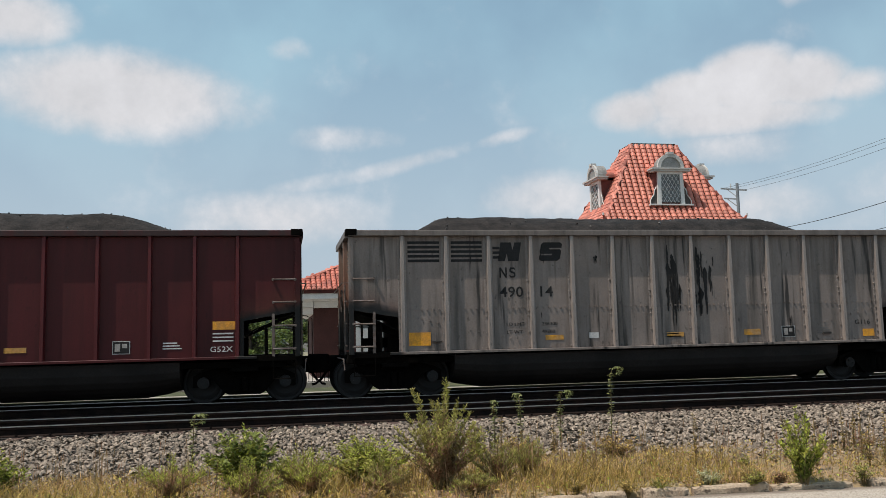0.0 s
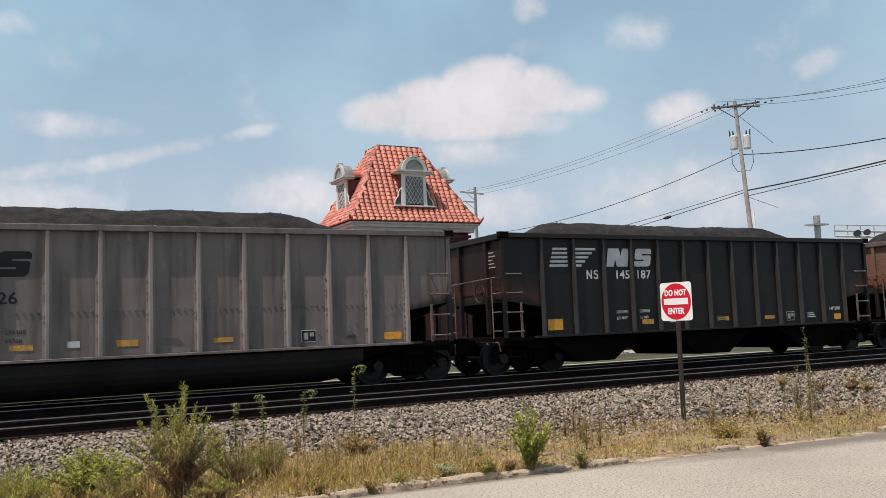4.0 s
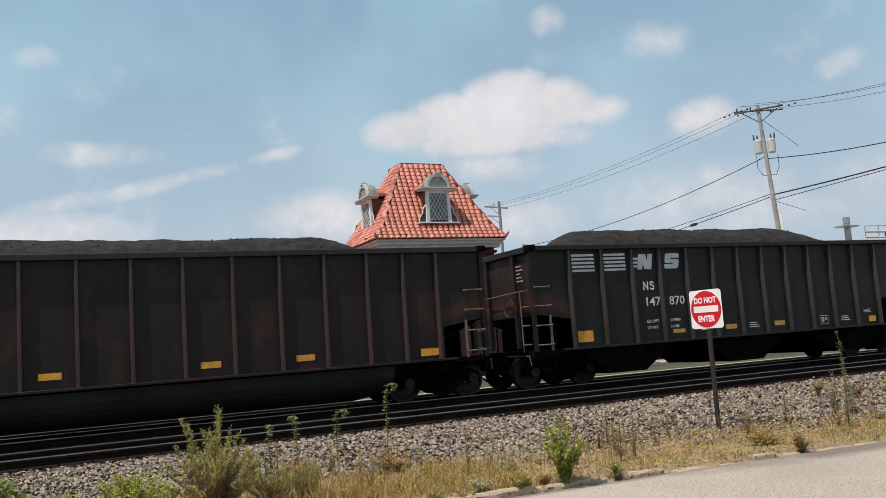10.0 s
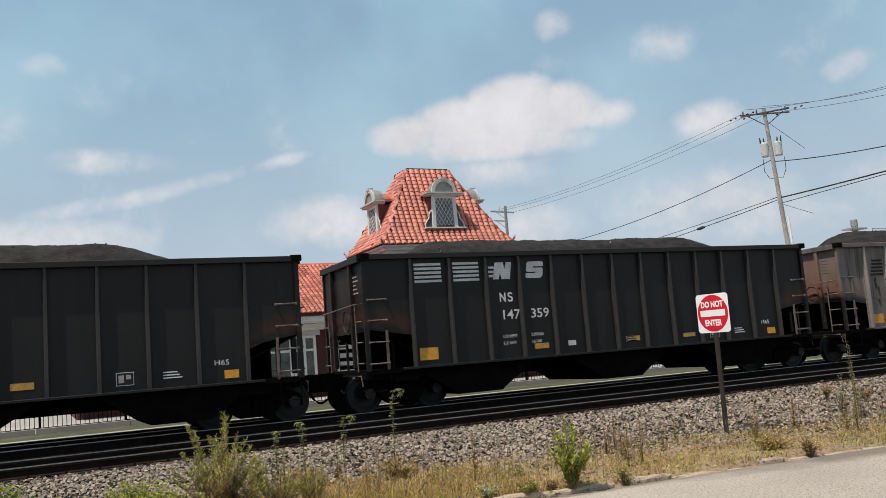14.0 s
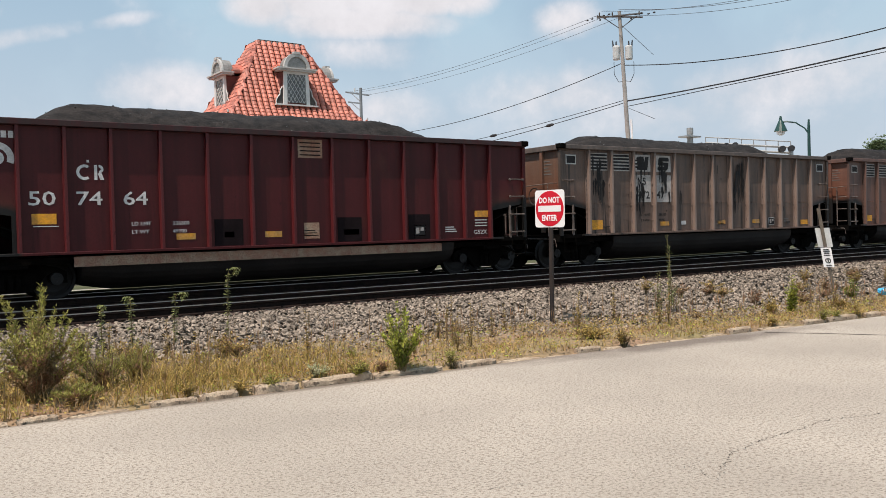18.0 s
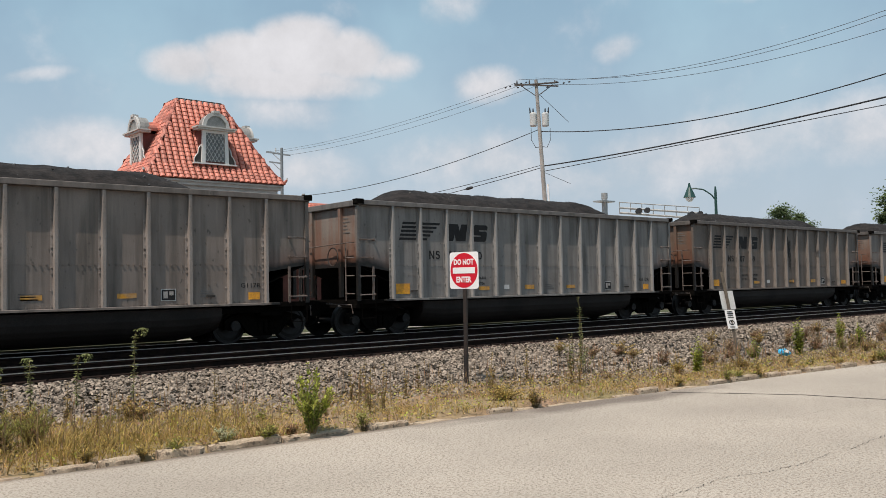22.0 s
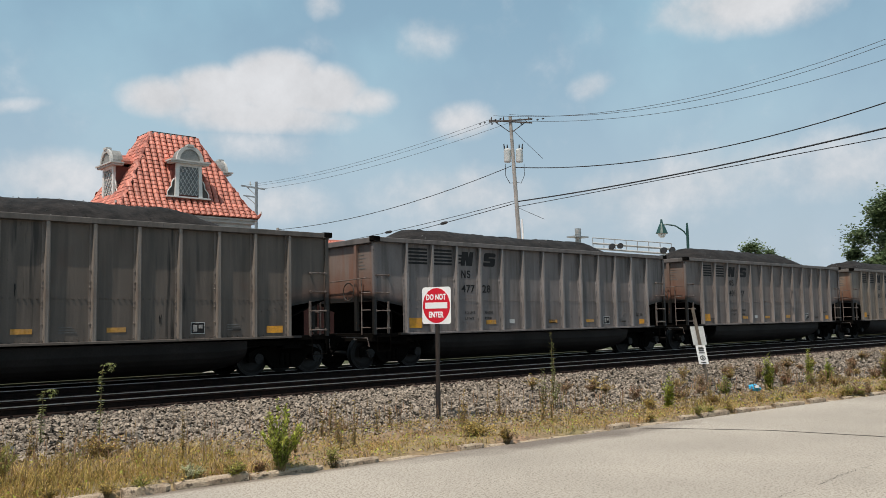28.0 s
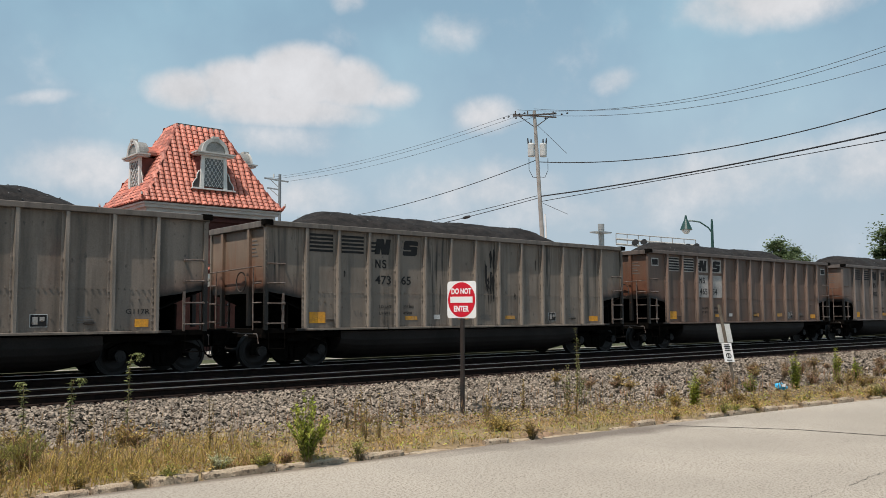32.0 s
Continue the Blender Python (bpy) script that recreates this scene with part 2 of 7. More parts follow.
def paint(name, color, dirt, rust=0.0, drip=0.0, seed=0.0, rough=0.52, ends=False):
    """Weathered wagon paint: faded blotches, soot that runs down in streaks, rust near the foot, tar drips on some."""
    m = bpy.data.materials.new(name)
    m.use_nodes = True
    nt = m.node_tree
    N, L = nt.nodes.new, nt.links.new
    p = nt.nodes["Principled BSDF"]
    p.inputs["Roughness"].default_value, p.inputs["Specular IOR Level"].default_value = rough, 0.4 if sum(color) > 0.2 else 0.28
    tc = N("ShaderNodeTexCoord")

    def noise_of(sx, sy, sz, scale, detail, shift):
        mp = N("ShaderNodeMapping")
        mp.inputs["Location"].default_value = (seed * 7.3 + shift, seed * 3.1, shift)
        mp.inputs["Scale"].default_value = (sx, sy, sz)
        L(tc.outputs["Object"], mp.inputs["Vector"])
        n = N("ShaderNodeTexNoise")
        n.inputs["Scale"].default_value, n.inputs["Detail"].default_value = scale, detail
        L(mp.outputs[0], n.inputs["Vector"])
        return n.outputs["Fac"]

    def ramp(v, lo, hi, a=0.0, b=1.0):
        r = N("ShaderNodeMapRange")
        L(v, r.inputs["Value"])
        for k, x in zip(("From Min", "From Max", "To Min", "To Max"), (lo, hi, a, b)):
            r.inputs[k].default_value = x
        return r.outputs[0]

    def blend(fac, a, b):
        mx = N("ShaderNodeMix")
        mx.data_type = "RGBA"
        L(fac, mx.inputs[0])
        for i, c in ((6, a), (7, b)):
            if isinstance(c, tuple):
                mx.inputs[i].default_value = (*c, 1)
            else:
                L(c, mx.inputs[i])
        return mx.outputs[2]

    col = blend(ramp(noise_of(1, 1, 1, 0.9, 5, 0), 0.35, 0.7), color, tuple(c * 0.8 for c in color))
    col = blend(ramp(noise_of(3, 3, 0.3, 1.4, 6, 3), 0.46, 0.72, 0, 0.7), col, dirt)
    col = blend(ramp(noise_of(5, 5, 0.18, 1.8, 4, 71), 0.55, 0.72, 0, 0.35), col, tuple(min(1, c * 1.35) for c in color))
    col = blend(ramp(noise_of(0.16, 0.16, 0.5, 2.0, 3, 83), 0.5, 0.75, 0, 0.35), col, tuple(c * k for c, k in zip(color, (0.62, 0.52, 0.45))))
    if rust:
        col = blend(ramp(noise_of(1.2, 1.2, 0.7, 1.3, 7, 9), 0.62 - 0.25 * rust, 0.8, 0, min(1, 0.25 + rust * 0.5)), col, rgb("5e3828"))
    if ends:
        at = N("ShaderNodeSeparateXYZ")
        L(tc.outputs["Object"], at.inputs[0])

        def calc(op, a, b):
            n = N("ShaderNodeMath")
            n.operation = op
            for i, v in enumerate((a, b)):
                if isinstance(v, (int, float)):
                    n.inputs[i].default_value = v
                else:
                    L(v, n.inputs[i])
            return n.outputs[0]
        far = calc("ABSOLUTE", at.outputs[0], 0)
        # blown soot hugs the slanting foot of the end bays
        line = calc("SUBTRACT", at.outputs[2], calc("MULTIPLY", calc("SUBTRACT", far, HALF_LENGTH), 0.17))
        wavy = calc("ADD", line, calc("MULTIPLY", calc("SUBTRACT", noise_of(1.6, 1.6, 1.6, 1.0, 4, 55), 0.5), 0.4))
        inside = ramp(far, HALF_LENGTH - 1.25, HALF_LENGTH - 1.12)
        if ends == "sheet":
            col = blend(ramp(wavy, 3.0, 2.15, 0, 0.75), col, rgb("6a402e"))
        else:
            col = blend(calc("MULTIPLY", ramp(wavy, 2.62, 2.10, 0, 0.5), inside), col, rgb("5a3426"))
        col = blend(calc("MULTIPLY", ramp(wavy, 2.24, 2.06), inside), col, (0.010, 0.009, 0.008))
    if drip > 0.3:
        # black runs that trail down the sheet in some of the bays
        wide = ramp(noise_of(0.42, 0.42, 0.10, 2.2, 2, 21), 0.62 - 0.16 * drip, 0.72 - 0.16 * drip)
        thin = ramp(noise_of(7, 7, 0.42, 1.2, 5, 33), 0.53, 0.64, 0, 0.9)
        both = N("ShaderNodeMath")
        both.operation = "MULTIPLY"
        L(wide, both.inputs[0])
        L(thin, both.inputs[1])
        col = blend(both.outputs[0], col, (0.012, 0.011, 0.010))
    # small scuffs and spatters
    col = blend(ramp(noise_of(1.0, 1.0, 0.6, 11, 3, 61), 0.66, 0.74, 0, 0.6), col, dirt)
    grain = noise_of(1, 1, 1, 38, 4, 5)
    hsv = N("ShaderNodeHueSaturation")
    L(col, hsv.inputs["Color"])
    L(ramp(grain, 0.25, 0.75, 0.84, 1.12), hsv.inputs["Value"])
    L(hsv.outputs["Color"], p.inputs["Base Color"])
    b = N("ShaderNodeBump")
    b.inputs["Strength"].default_value, b.inputs["Distance"].default_value = 0.25, 0.01
    L(noise_of(1, 1, 1, 5, 6, 2), b.inputs["Height"])
    L(b.outputs[0], p.inputs["Normal"])
    return m


def speckle(m, scale, lo, hi, dark):
    """Dark aggregate grains over a material."""
    nt = m.node_tree
    p = nt.nodes["Principled BSDF"]
    src = p.inputs["Base Color"].links[0].from_socket
    tc, n, mr, mx = (nt.nodes.new(k) for k in ("ShaderNodeTexCoord", "ShaderNodeTexNoise", "ShaderNodeMapRange", "ShaderNodeMix"))
    mx.data_type = "RGBA"
    n.inputs["Scale"].default_value, n.inputs["Detail"].default_value = scale, 2.0
    nt.links.new(tc.outputs["Object"], n.inputs["Vector"])
    nt.links.new(n.outputs["Fac"], mr.inputs["Value"])
    mr.inputs["From Min"].default_value, mr.inputs["From Max"].default_value = lo, hi
    nt.links.new(mr.outputs[0], mx.inputs[0])
    nt.links.new(src, mx.inputs[6])
    mx.inputs[7].default_value = (*dark, 1)
    nt.links.new(mx.outputs[2], p.inputs["Base Color"])
    return m


M_ROAD = speckle(speckle(material("worn_road", (0.45, 0.393, 0.326), 0.9, vary=0.20, scale=0.45, grain=90, bump=0.5), 33, 0.50, 0.70, (0.25, 0.205, 0.165)), 48, 0.56, 0.66, (0.17, 0.135, 0.105))


def stain(m, x, y, turn, long, wide, dark):
    """A washed-out patch of dirt with soft edges on a flat surface, at (x, y)."""
    nt = m.node_tree
    p = nt.nodes["Principled BSDF"]
    src = p.inputs["Base Color"].links[0].from_socket
    tc, mp, gr, n, ad, mr, mx = (nt.nodes.new(k) for k in ("ShaderNodeTexCoord", "ShaderNodeMapping", "ShaderNodeVectorMath", "ShaderNodeTexNoise", "ShaderNodeMath", "ShaderNodeMapRange", "ShaderNodeMix"))
    mx.data_type, gr.operation, ad.operation, mp.vector_type = "RGBA", "LENGTH", "MULTIPLY_ADD", "TEXTURE"
    mp.inputs["Location"].default_value, mp.inputs["Rotation"].default_value, mp.inputs["Scale"].default_value = (x, y, 0), (0, 0, radians(turn)), (long, wide, 1)
    n.inputs["Scale"].default_value, n.inputs["Detail"].default_value = 2.2, 6.0
    L = nt.links.new
    L(tc.outputs["Object"], mp.inputs[0])
    L(mp.outputs[0], gr.inputs[0])
    L(tc.outputs["Object"], n.inputs["Vector"])
    L(n.outputs["Fac"], ad.inputs[0])
    ad.inputs[1].default_value = 0.9
    L(gr.outputs["Value"], ad.inputs[2])
    L(ad.outputs[0], mr.inputs["Value"])
    for key, value in (("From Min", 0.75), ("From Max", 1.45), ("To Min", 0.8), ("To Max", 0.0)):
        mr.inputs[key].default_value = value
    L(mr.outputs[0], mx.inputs[0])
    L(src, mx.inputs[6])
    mx.inputs[7].default_value = (*dark, 1)
    L(mx.outputs[2], p.inputs["Base Color"])


stain(M_ROAD, 9.9, 7.82, -5.0, 3.4, 0.50, (0.13, 0.10, 0.08))
stain(M_ROAD, 4.5, 8.35, -4.0, 6.0, 0.14, (0.16, 0.12, 0.09))
M_KERB = speckle(material("kerb_stone", (0.47, 0.37, 0.265), 0.92, vary=0.3, scale=5, grain=30, bump=0.8, second=(0.33, 0.245, 0.17)), 14, 0.56, 0.68, (0.14, 0.105, 0.075))
M_EARTH = material("dry_earth", (0.27, 0.175, 0.11), 0.95, vary=0.35, scale=0.9, grain=14, bump=0.8, second=(0.25, 0.20, 0.095))
# bed colour far darker than the stones, standing for shade in their gaps
M_BALLAST = material("gap_shade_ballast_bed", (0.035, 0.028, 0.023), 0.92, vary=0.5, scale=7, grain=16, bump=1.0)
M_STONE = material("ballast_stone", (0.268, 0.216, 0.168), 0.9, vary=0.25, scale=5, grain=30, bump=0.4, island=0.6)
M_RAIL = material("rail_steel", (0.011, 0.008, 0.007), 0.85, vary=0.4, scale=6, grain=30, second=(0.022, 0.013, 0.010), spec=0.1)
M_RAILTOP = material("polished_rail_head", (0.50, 0.50, 0.49), 0.30, 0.9, vary=0.2, scale=5, grain=50, bump=0.05)
M_TIE = material("creosoted_tie", (0.060, 0.035, 0.027), 0.95, vary=0.4, scale=6, grain=30, bump=0.6, second=(0.085, 0.05, 0.038))
M_FAR = material("far_ground", (0.16, 0.17, 0.10), 0.95, vary=0.3, scale=0.05, grain=1.5, second=(0.22, 0.19, 0.13))
M_PLATFORM = material("pale_concrete", (0.37, 0.345, 0.31), 0.9, vary=0.2, scale=0.6, grain=18, bump=0.3)
M_LAWN = material("mown_lawn", (0.042, 0.05, 0.02), 0.95, vary=0.3, scale=1.2, grain=20, bump=0.6, second=(0.085, 0.088, 0.04))
# black set below soot itself, to hold the shade beneath the cars
M_DARK = material("sooty_shade_black_steel", (0.0035, 0.003, 0.0027), 0.95, vary=0.4, scale=4, grain=30, second=(0.007, 0.006, 0.005), spec=0.03)
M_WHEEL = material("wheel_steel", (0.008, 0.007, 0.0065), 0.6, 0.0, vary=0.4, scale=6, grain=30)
M_COAL = material("coal", (0.009, 0.0078, 0.0074), 0.9, vary=0.5, scale=4, grain=18, bump=1.0, second=(0.030, 0.025, 0.023), spec=0.25)
M_IRON = material("worn_handrail_iron", (0.18, 0.152, 0.135), 0.6, 0.1, vary=0.35, scale=8, grain=40, second=(0.10, 0.065, 0.05))
M_BLACKLET = material("black_lettering", (0.018, 0.017, 0.017), 0.75, vary=0.5, scale=3, grain=30, bump=0)
M_WHITELET = material("white_lettering", (0.66, 0.65, 0.63), 0.7, vary=0.25, scale=3, grain=30, bump=0)
M_ORANGE = material("orange_placard", (0.84, 0.37, 0.02), 0.6, vary=0.3, scale=5, grain=30, bump=0, second=(0.52, 0.24, 0.05))
M_REFL = material("aged_yellow_marker", (0.62, 0.29, 0.03), 0.6, vary=0.4, scale=5, grain=20, bump=0, second=(0.36, 0.22, 0.10))
M_TILE = material("terracotta_tile", (0.52, 0.185, 0.130), 0.55, vary=0.25, scale=0.8, grain=25, bump=0.2, island=0.36, second=(0.40, 0.105, 0.068), spec=0.5)
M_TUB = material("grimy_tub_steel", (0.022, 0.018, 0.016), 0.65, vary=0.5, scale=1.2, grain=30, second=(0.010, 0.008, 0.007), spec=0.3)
# deck colour darkened to stand for the shade between tiles
M_DECK = material("tile_gap_shade_deck", (0.085, 0.022, 0.016), 0.9, vary=0.3, scale=3)
# base colour darkened to the tone of walls in shade
M_BRICK = material("shaded_red_brick", (0.075, 0.027, 0.022), 0.9, vary=0.3, scale=2, grain=20, bump=0.4)
# brighter brick colour, toned as where the sun strikes
M_BAYBRICK = material("sunlit_brick", (0.20, 0.10, 0.078), 0.9, vary=0.35, scale=5, grain=22, bump=0.6, second=(0.13, 0.062, 0.05))
M_WHITE = material("white_trim_paint", (0.70, 0.69, 0.66), 0.6, vary=0.12, scale=3, grain=30, bump=0.05)
M_TRIM = material("grey_trim_paint", (0.50, 0.49, 0.465), 0.7, vary=0.2, scale=2, grain=25, bump=0.1)
M_LEAD = material("weathered_metal_hood", (0.33, 0.32, 0.30), 0.6, 0.3, vary=0.35, scale=3, grain=25)
M_POLE = material("weathered_pole_wood", (0.36, 0.335, 0.31), 0.9, vary=0.3, scale=2, grain=25, bump=0.4)
M_ARM = material("dark_weathered_crossarm", (0.085, 0.075, 0.07), 0.9, vary=0.3, scale=3)
M_GRIME = material("grimy_step_iron", (0.05, 0.042, 0.037), 0.8, vary=0.3, scale=6)
M_CABLE = material("black_cable", (0.03, 0.03, 0.032), 0.7, vary=0.2)
M_WIRE = material("bare_line_wire", (0.10, 0.105, 0.115), 0.6, 0.3, vary=0.2)
M_TANK = material("grey_transformer_paint", (0.50, 0.51, 0.50), 0.5, vary=0.15, scale=3)
M_GALV = material("galvanised_steel", (0.42, 0.42, 0.41), 0.5, 0.6, vary=0.25, scale=5)
M_SIGNRED = material("sign_red_sheeting", (0.58, 0.012, 0.028), 0.4, vary=0.06, bump=0)
M_SIGNWHITE = material("sign_white_sheeting", (0.80, 0.79, 0.78), 0.4, vary=0.05, bump=0)
M_POST = material("dark_sign_post", (0.016, 0.015, 0.015), 0.6, vary=0.3, second=(0.04, 0.026, 0.02))
M_GREENMETAL = material("green_enamel", (0.018, 0.06, 0.052), 0.4, 0.0, vary=0.15)
M_BLUE = material("blue_plastic_bag", (0.05, 0.42, 0.70), 0.4, vary=0.2)
M_GLASSDARK = material("dark_leaded_glass", (0.15, 0.155, 0.15), 0.15, vary=0.4, scale=3, grain=10, bump=0.05, spec=0.6)
# blue in this base colour stands for distance haze
M_HILL = material("haze_tinted_hill", (0.046, 0.074, 0.072), 0.95, vary=0.45, scale=0.12, grain=0.7, bump=0, second=(0.05, 0.078, 0.066))


# ---- shaping helpers ----
def box(bm, x0, x1, y0, y1, z0, z1, m=None):
    vs = [bm.verts.new(Vector(c) if m is None else m @ Vector(c)) for c in
          ((x0, y0, z0), (x1, y0, z0), (x1, y1, z0), (x0, y1, z0), (x0, y0, z1), (x1, y0, z1), (x1, y1, z1), (x0, y1, z1))]
    for f in ((3, 2, 1, 0), (4, 5, 6, 7), (0, 1, 5, 4), (1, 2, 6, 5), (2, 3, 7, 6), (3, 0, 4, 7)):
        bm.faces.new([vs[i] for i in f])
    return vs


def tube(bm, points, r, sides=6):
    """A round bar along points."""
    pts = [Vector(p) for p in points]
    rings = []
    for i, p in enumerate(pts):
        d = (pts[min(i + 1, len(pts) - 1)] - pts[max(i - 1, 0)]).normalized()
        a = d.orthogonal().normalized()
        b = d.cross(a)
        rad = r[i] if isinstance(r, (list, tuple)) else r
        rings.append([bm.verts.new(p + (a * math.cos(k * math.tau / sides) + b * math.sin(k * math.tau / sides)) * rad) for k in range(sides)])
    for q, s in zip(rings, rings[1:]):
        for k in range(sides):
            bm.faces.new((q[k], q[(k + 1) % sides], s[(k + 1) % sides], s[k]))
    bm.faces.new(rings[0][::-1])
    bm.faces.new(rings[-1])


def prism(bm, outline, axis_a, axis_b, origin, depth):
    """A flat outline (a, b) swept along depth."""
    o, A, B, D = Vector(origin), Vector(axis_a), Vector(axis_b), Vector(depth)
    f0 = [bm.verts.new(o + A * a + B * b) for a, b in outline]
    f1 = [bm.verts.new(v.co + D) for v in f0]
    n = len(f0)
    bm.faces.new(f0[::-1])
    bm.faces.new(f1)
    for i in range(n):
        bm.faces.new((f0[i], f0[(i + 1) % n], f1[(i + 1) % n], f1[i]))


def mesh_of(name, bm, mat, smooth=False, bevel=0.0):
    if bevel:
        bmesh.ops.bevel(bm, geom=bm.edges[:], offset=bevel, segments=1, affect="EDGES", clamp_overlap=True)
    bmesh.ops.recalc_face_normals(bm, faces=bm.faces)
    me = bpy.data.meshes.new(name)
    bm.to_mesh(me)
    bm.free()
    if smooth:
        for p in me.polygons:
            p.use_smooth = True
    me.materials.append(mat)
    return me


def part(name, bm, mat, parent=None, label="", smooth=False, bevel=0.0):
    me = bm if isinstance(bm, bpy.types.Mesh) else mesh_of(name, bm, mat, smooth, bevel)
    ob = new(name, me)
    if parent is not None:
        ob.parent = parent
    if label:
        ob["label"] = label
    return ob


def boxes(*specs):
    bm = bmesh.new()
    for s in specs:
        box(bm, *s)
    return bm


def bars(r, *lines, sides=6):
    bm = bmesh.new()
    for pts in lines:
        tube(bm, pts, r, sides)
    return bm


def thing(name, label, category, group="", kind="", at=None):
    ob = new(name)
    ob.empty_display_size = 0.2
    if at is not None:
        ob.matrix_basis = at
    return tagged(ob, label, category, group, kind)


def soup(name, verts, faces, mat, smooth=False):
    me = bpy.data.meshes.new(name)
    me.from_pydata(verts, [], faces)
    me.materials.append(mat)
    if smooth:
        me.polygons.foreach_set("use_smooth", [True] * len(me.polygons))
    return me


def repeat(name, base_v, base_f, mats, mat, smooth=False):
    """Many copies of a small shape in one mesh; mats is an array of 4 x 4."""
    base = np.c_[np.array(base_v, float), np.ones(len(base_v))]
    M = np.array(mats, float)
    V = np.einsum("nij,vj->nvi", M, base)[:, :, :3].reshape(-1, 3)
    F = np.array(base_f)
    F = (F[None] + (np.arange(len(M)) * len(base_v))[:, None, None]).reshape(-1, F.shape[1])
    return soup(name, V.tolist(), F.tolist(), mat, smooth)


TEXTS = {}


def text_mesh(text, height, mat, wide=1.0, bold=0.0):
    key = (text, height, mat.name, wide, bold)
    if key not in TEXTS:
        cu = bpy.data.curves.new("lettering", "FONT")
        cu.body, cu.size, cu.resolution_u, cu.extrude, cu.offset = text, height * 1.38, 2, 0.002, bold
        ob = bpy.data.objects.new("lettering", cu)
        scene.collection.objects.link(ob)
        me = bpy.data.meshes.new_from_object(ob.evaluated_get(bpy.context.evaluated_depsgraph_get()))
        bpy.data.objects.remove(ob)
        bpy.data.curves.remove(cu)
        me.transform(Matrix.Diagonal((wide, 1, 1, 1)))
        me.materials.clear()
        me.materials.append(mat)
        TEXTS[key] = me
    return TEXTS[key]


# ---- ground, road, kerb, tracks ----
RAIL_Z, NEAR_Y, TRAIN_Y = 0.38, 16.55, 20.9


def kerb_y(x):
    if x > 20:
        return 7.06 - 0.109 * (x - 20)
    if x < -6:
        return 8.812 + 0.026 * (-6 - x) * 0
    return 8.6 - 0.045 * x - 0.0016 * x * x


def bed_y(x):
    """Where the ballast runs out into the verge."""
    if x < 7:
        return 11.0
    if x < 14:
        return 11.0 - (x - 7) * 0.25
    return max(9.25 - (x - 14) * 0.06, kerb_y(x) + 0.7)


def ground_sheet():
    xs = [-3000, -900, -300, -120, -60, -30, 0, 30, 60, 120, 300, 900, 3000]
    ys = [-3000, -600, -120, -40, 0, 8, 30, 60, 120, 300, 900, 3000]
    verts = [(x, y, -0.06) for y in ys for x in xs]
    n = len(xs)
    faces = [(j * n + i, j * n + i + 1, (j + 1) * n + i + 1, (j + 1) * n + i) for j in range(len(ys) - 1) for i in range(n - 1)]
    tagged(new("ground", soup("ground", verts, faces, M_FAR)), "flat ground of dry grass and earth round the tracks", "ground", kind="structure")


def strip(name, x0, x1, step, front, back, zf, rows, mat, label, category, rough=0.0, seed=1, smooth=True):
    """A strip of land between two lines y = front(x) and y = back(x), with height zf(x, u)."""
    rnd = np.random.RandomState(seed)
    nx = int((x1 - x0) / step) + 1
    verts, faces = [], []
    for i in range(nx):
        x = x0 + (x1 - x0) * i / (nx - 1)
        for j in range(rows + 1):
            u = j / rows
            y = front(x) + (back(x) - front(x)) * u
            verts.append((x, y, zf(x, u) + (rnd.rand() - 0.5) * rough * (1 if 0 < j < rows else 0)))
    r = rows + 1
    for i in range(nx - 1):
        for j in range(rows):
            a = i * r + j
            faces.append((a, a + r, a + r + 1, a + 1))
    return tagged(new(name, soup(name, verts, faces, mat, smooth)), label, category, kind="structure")


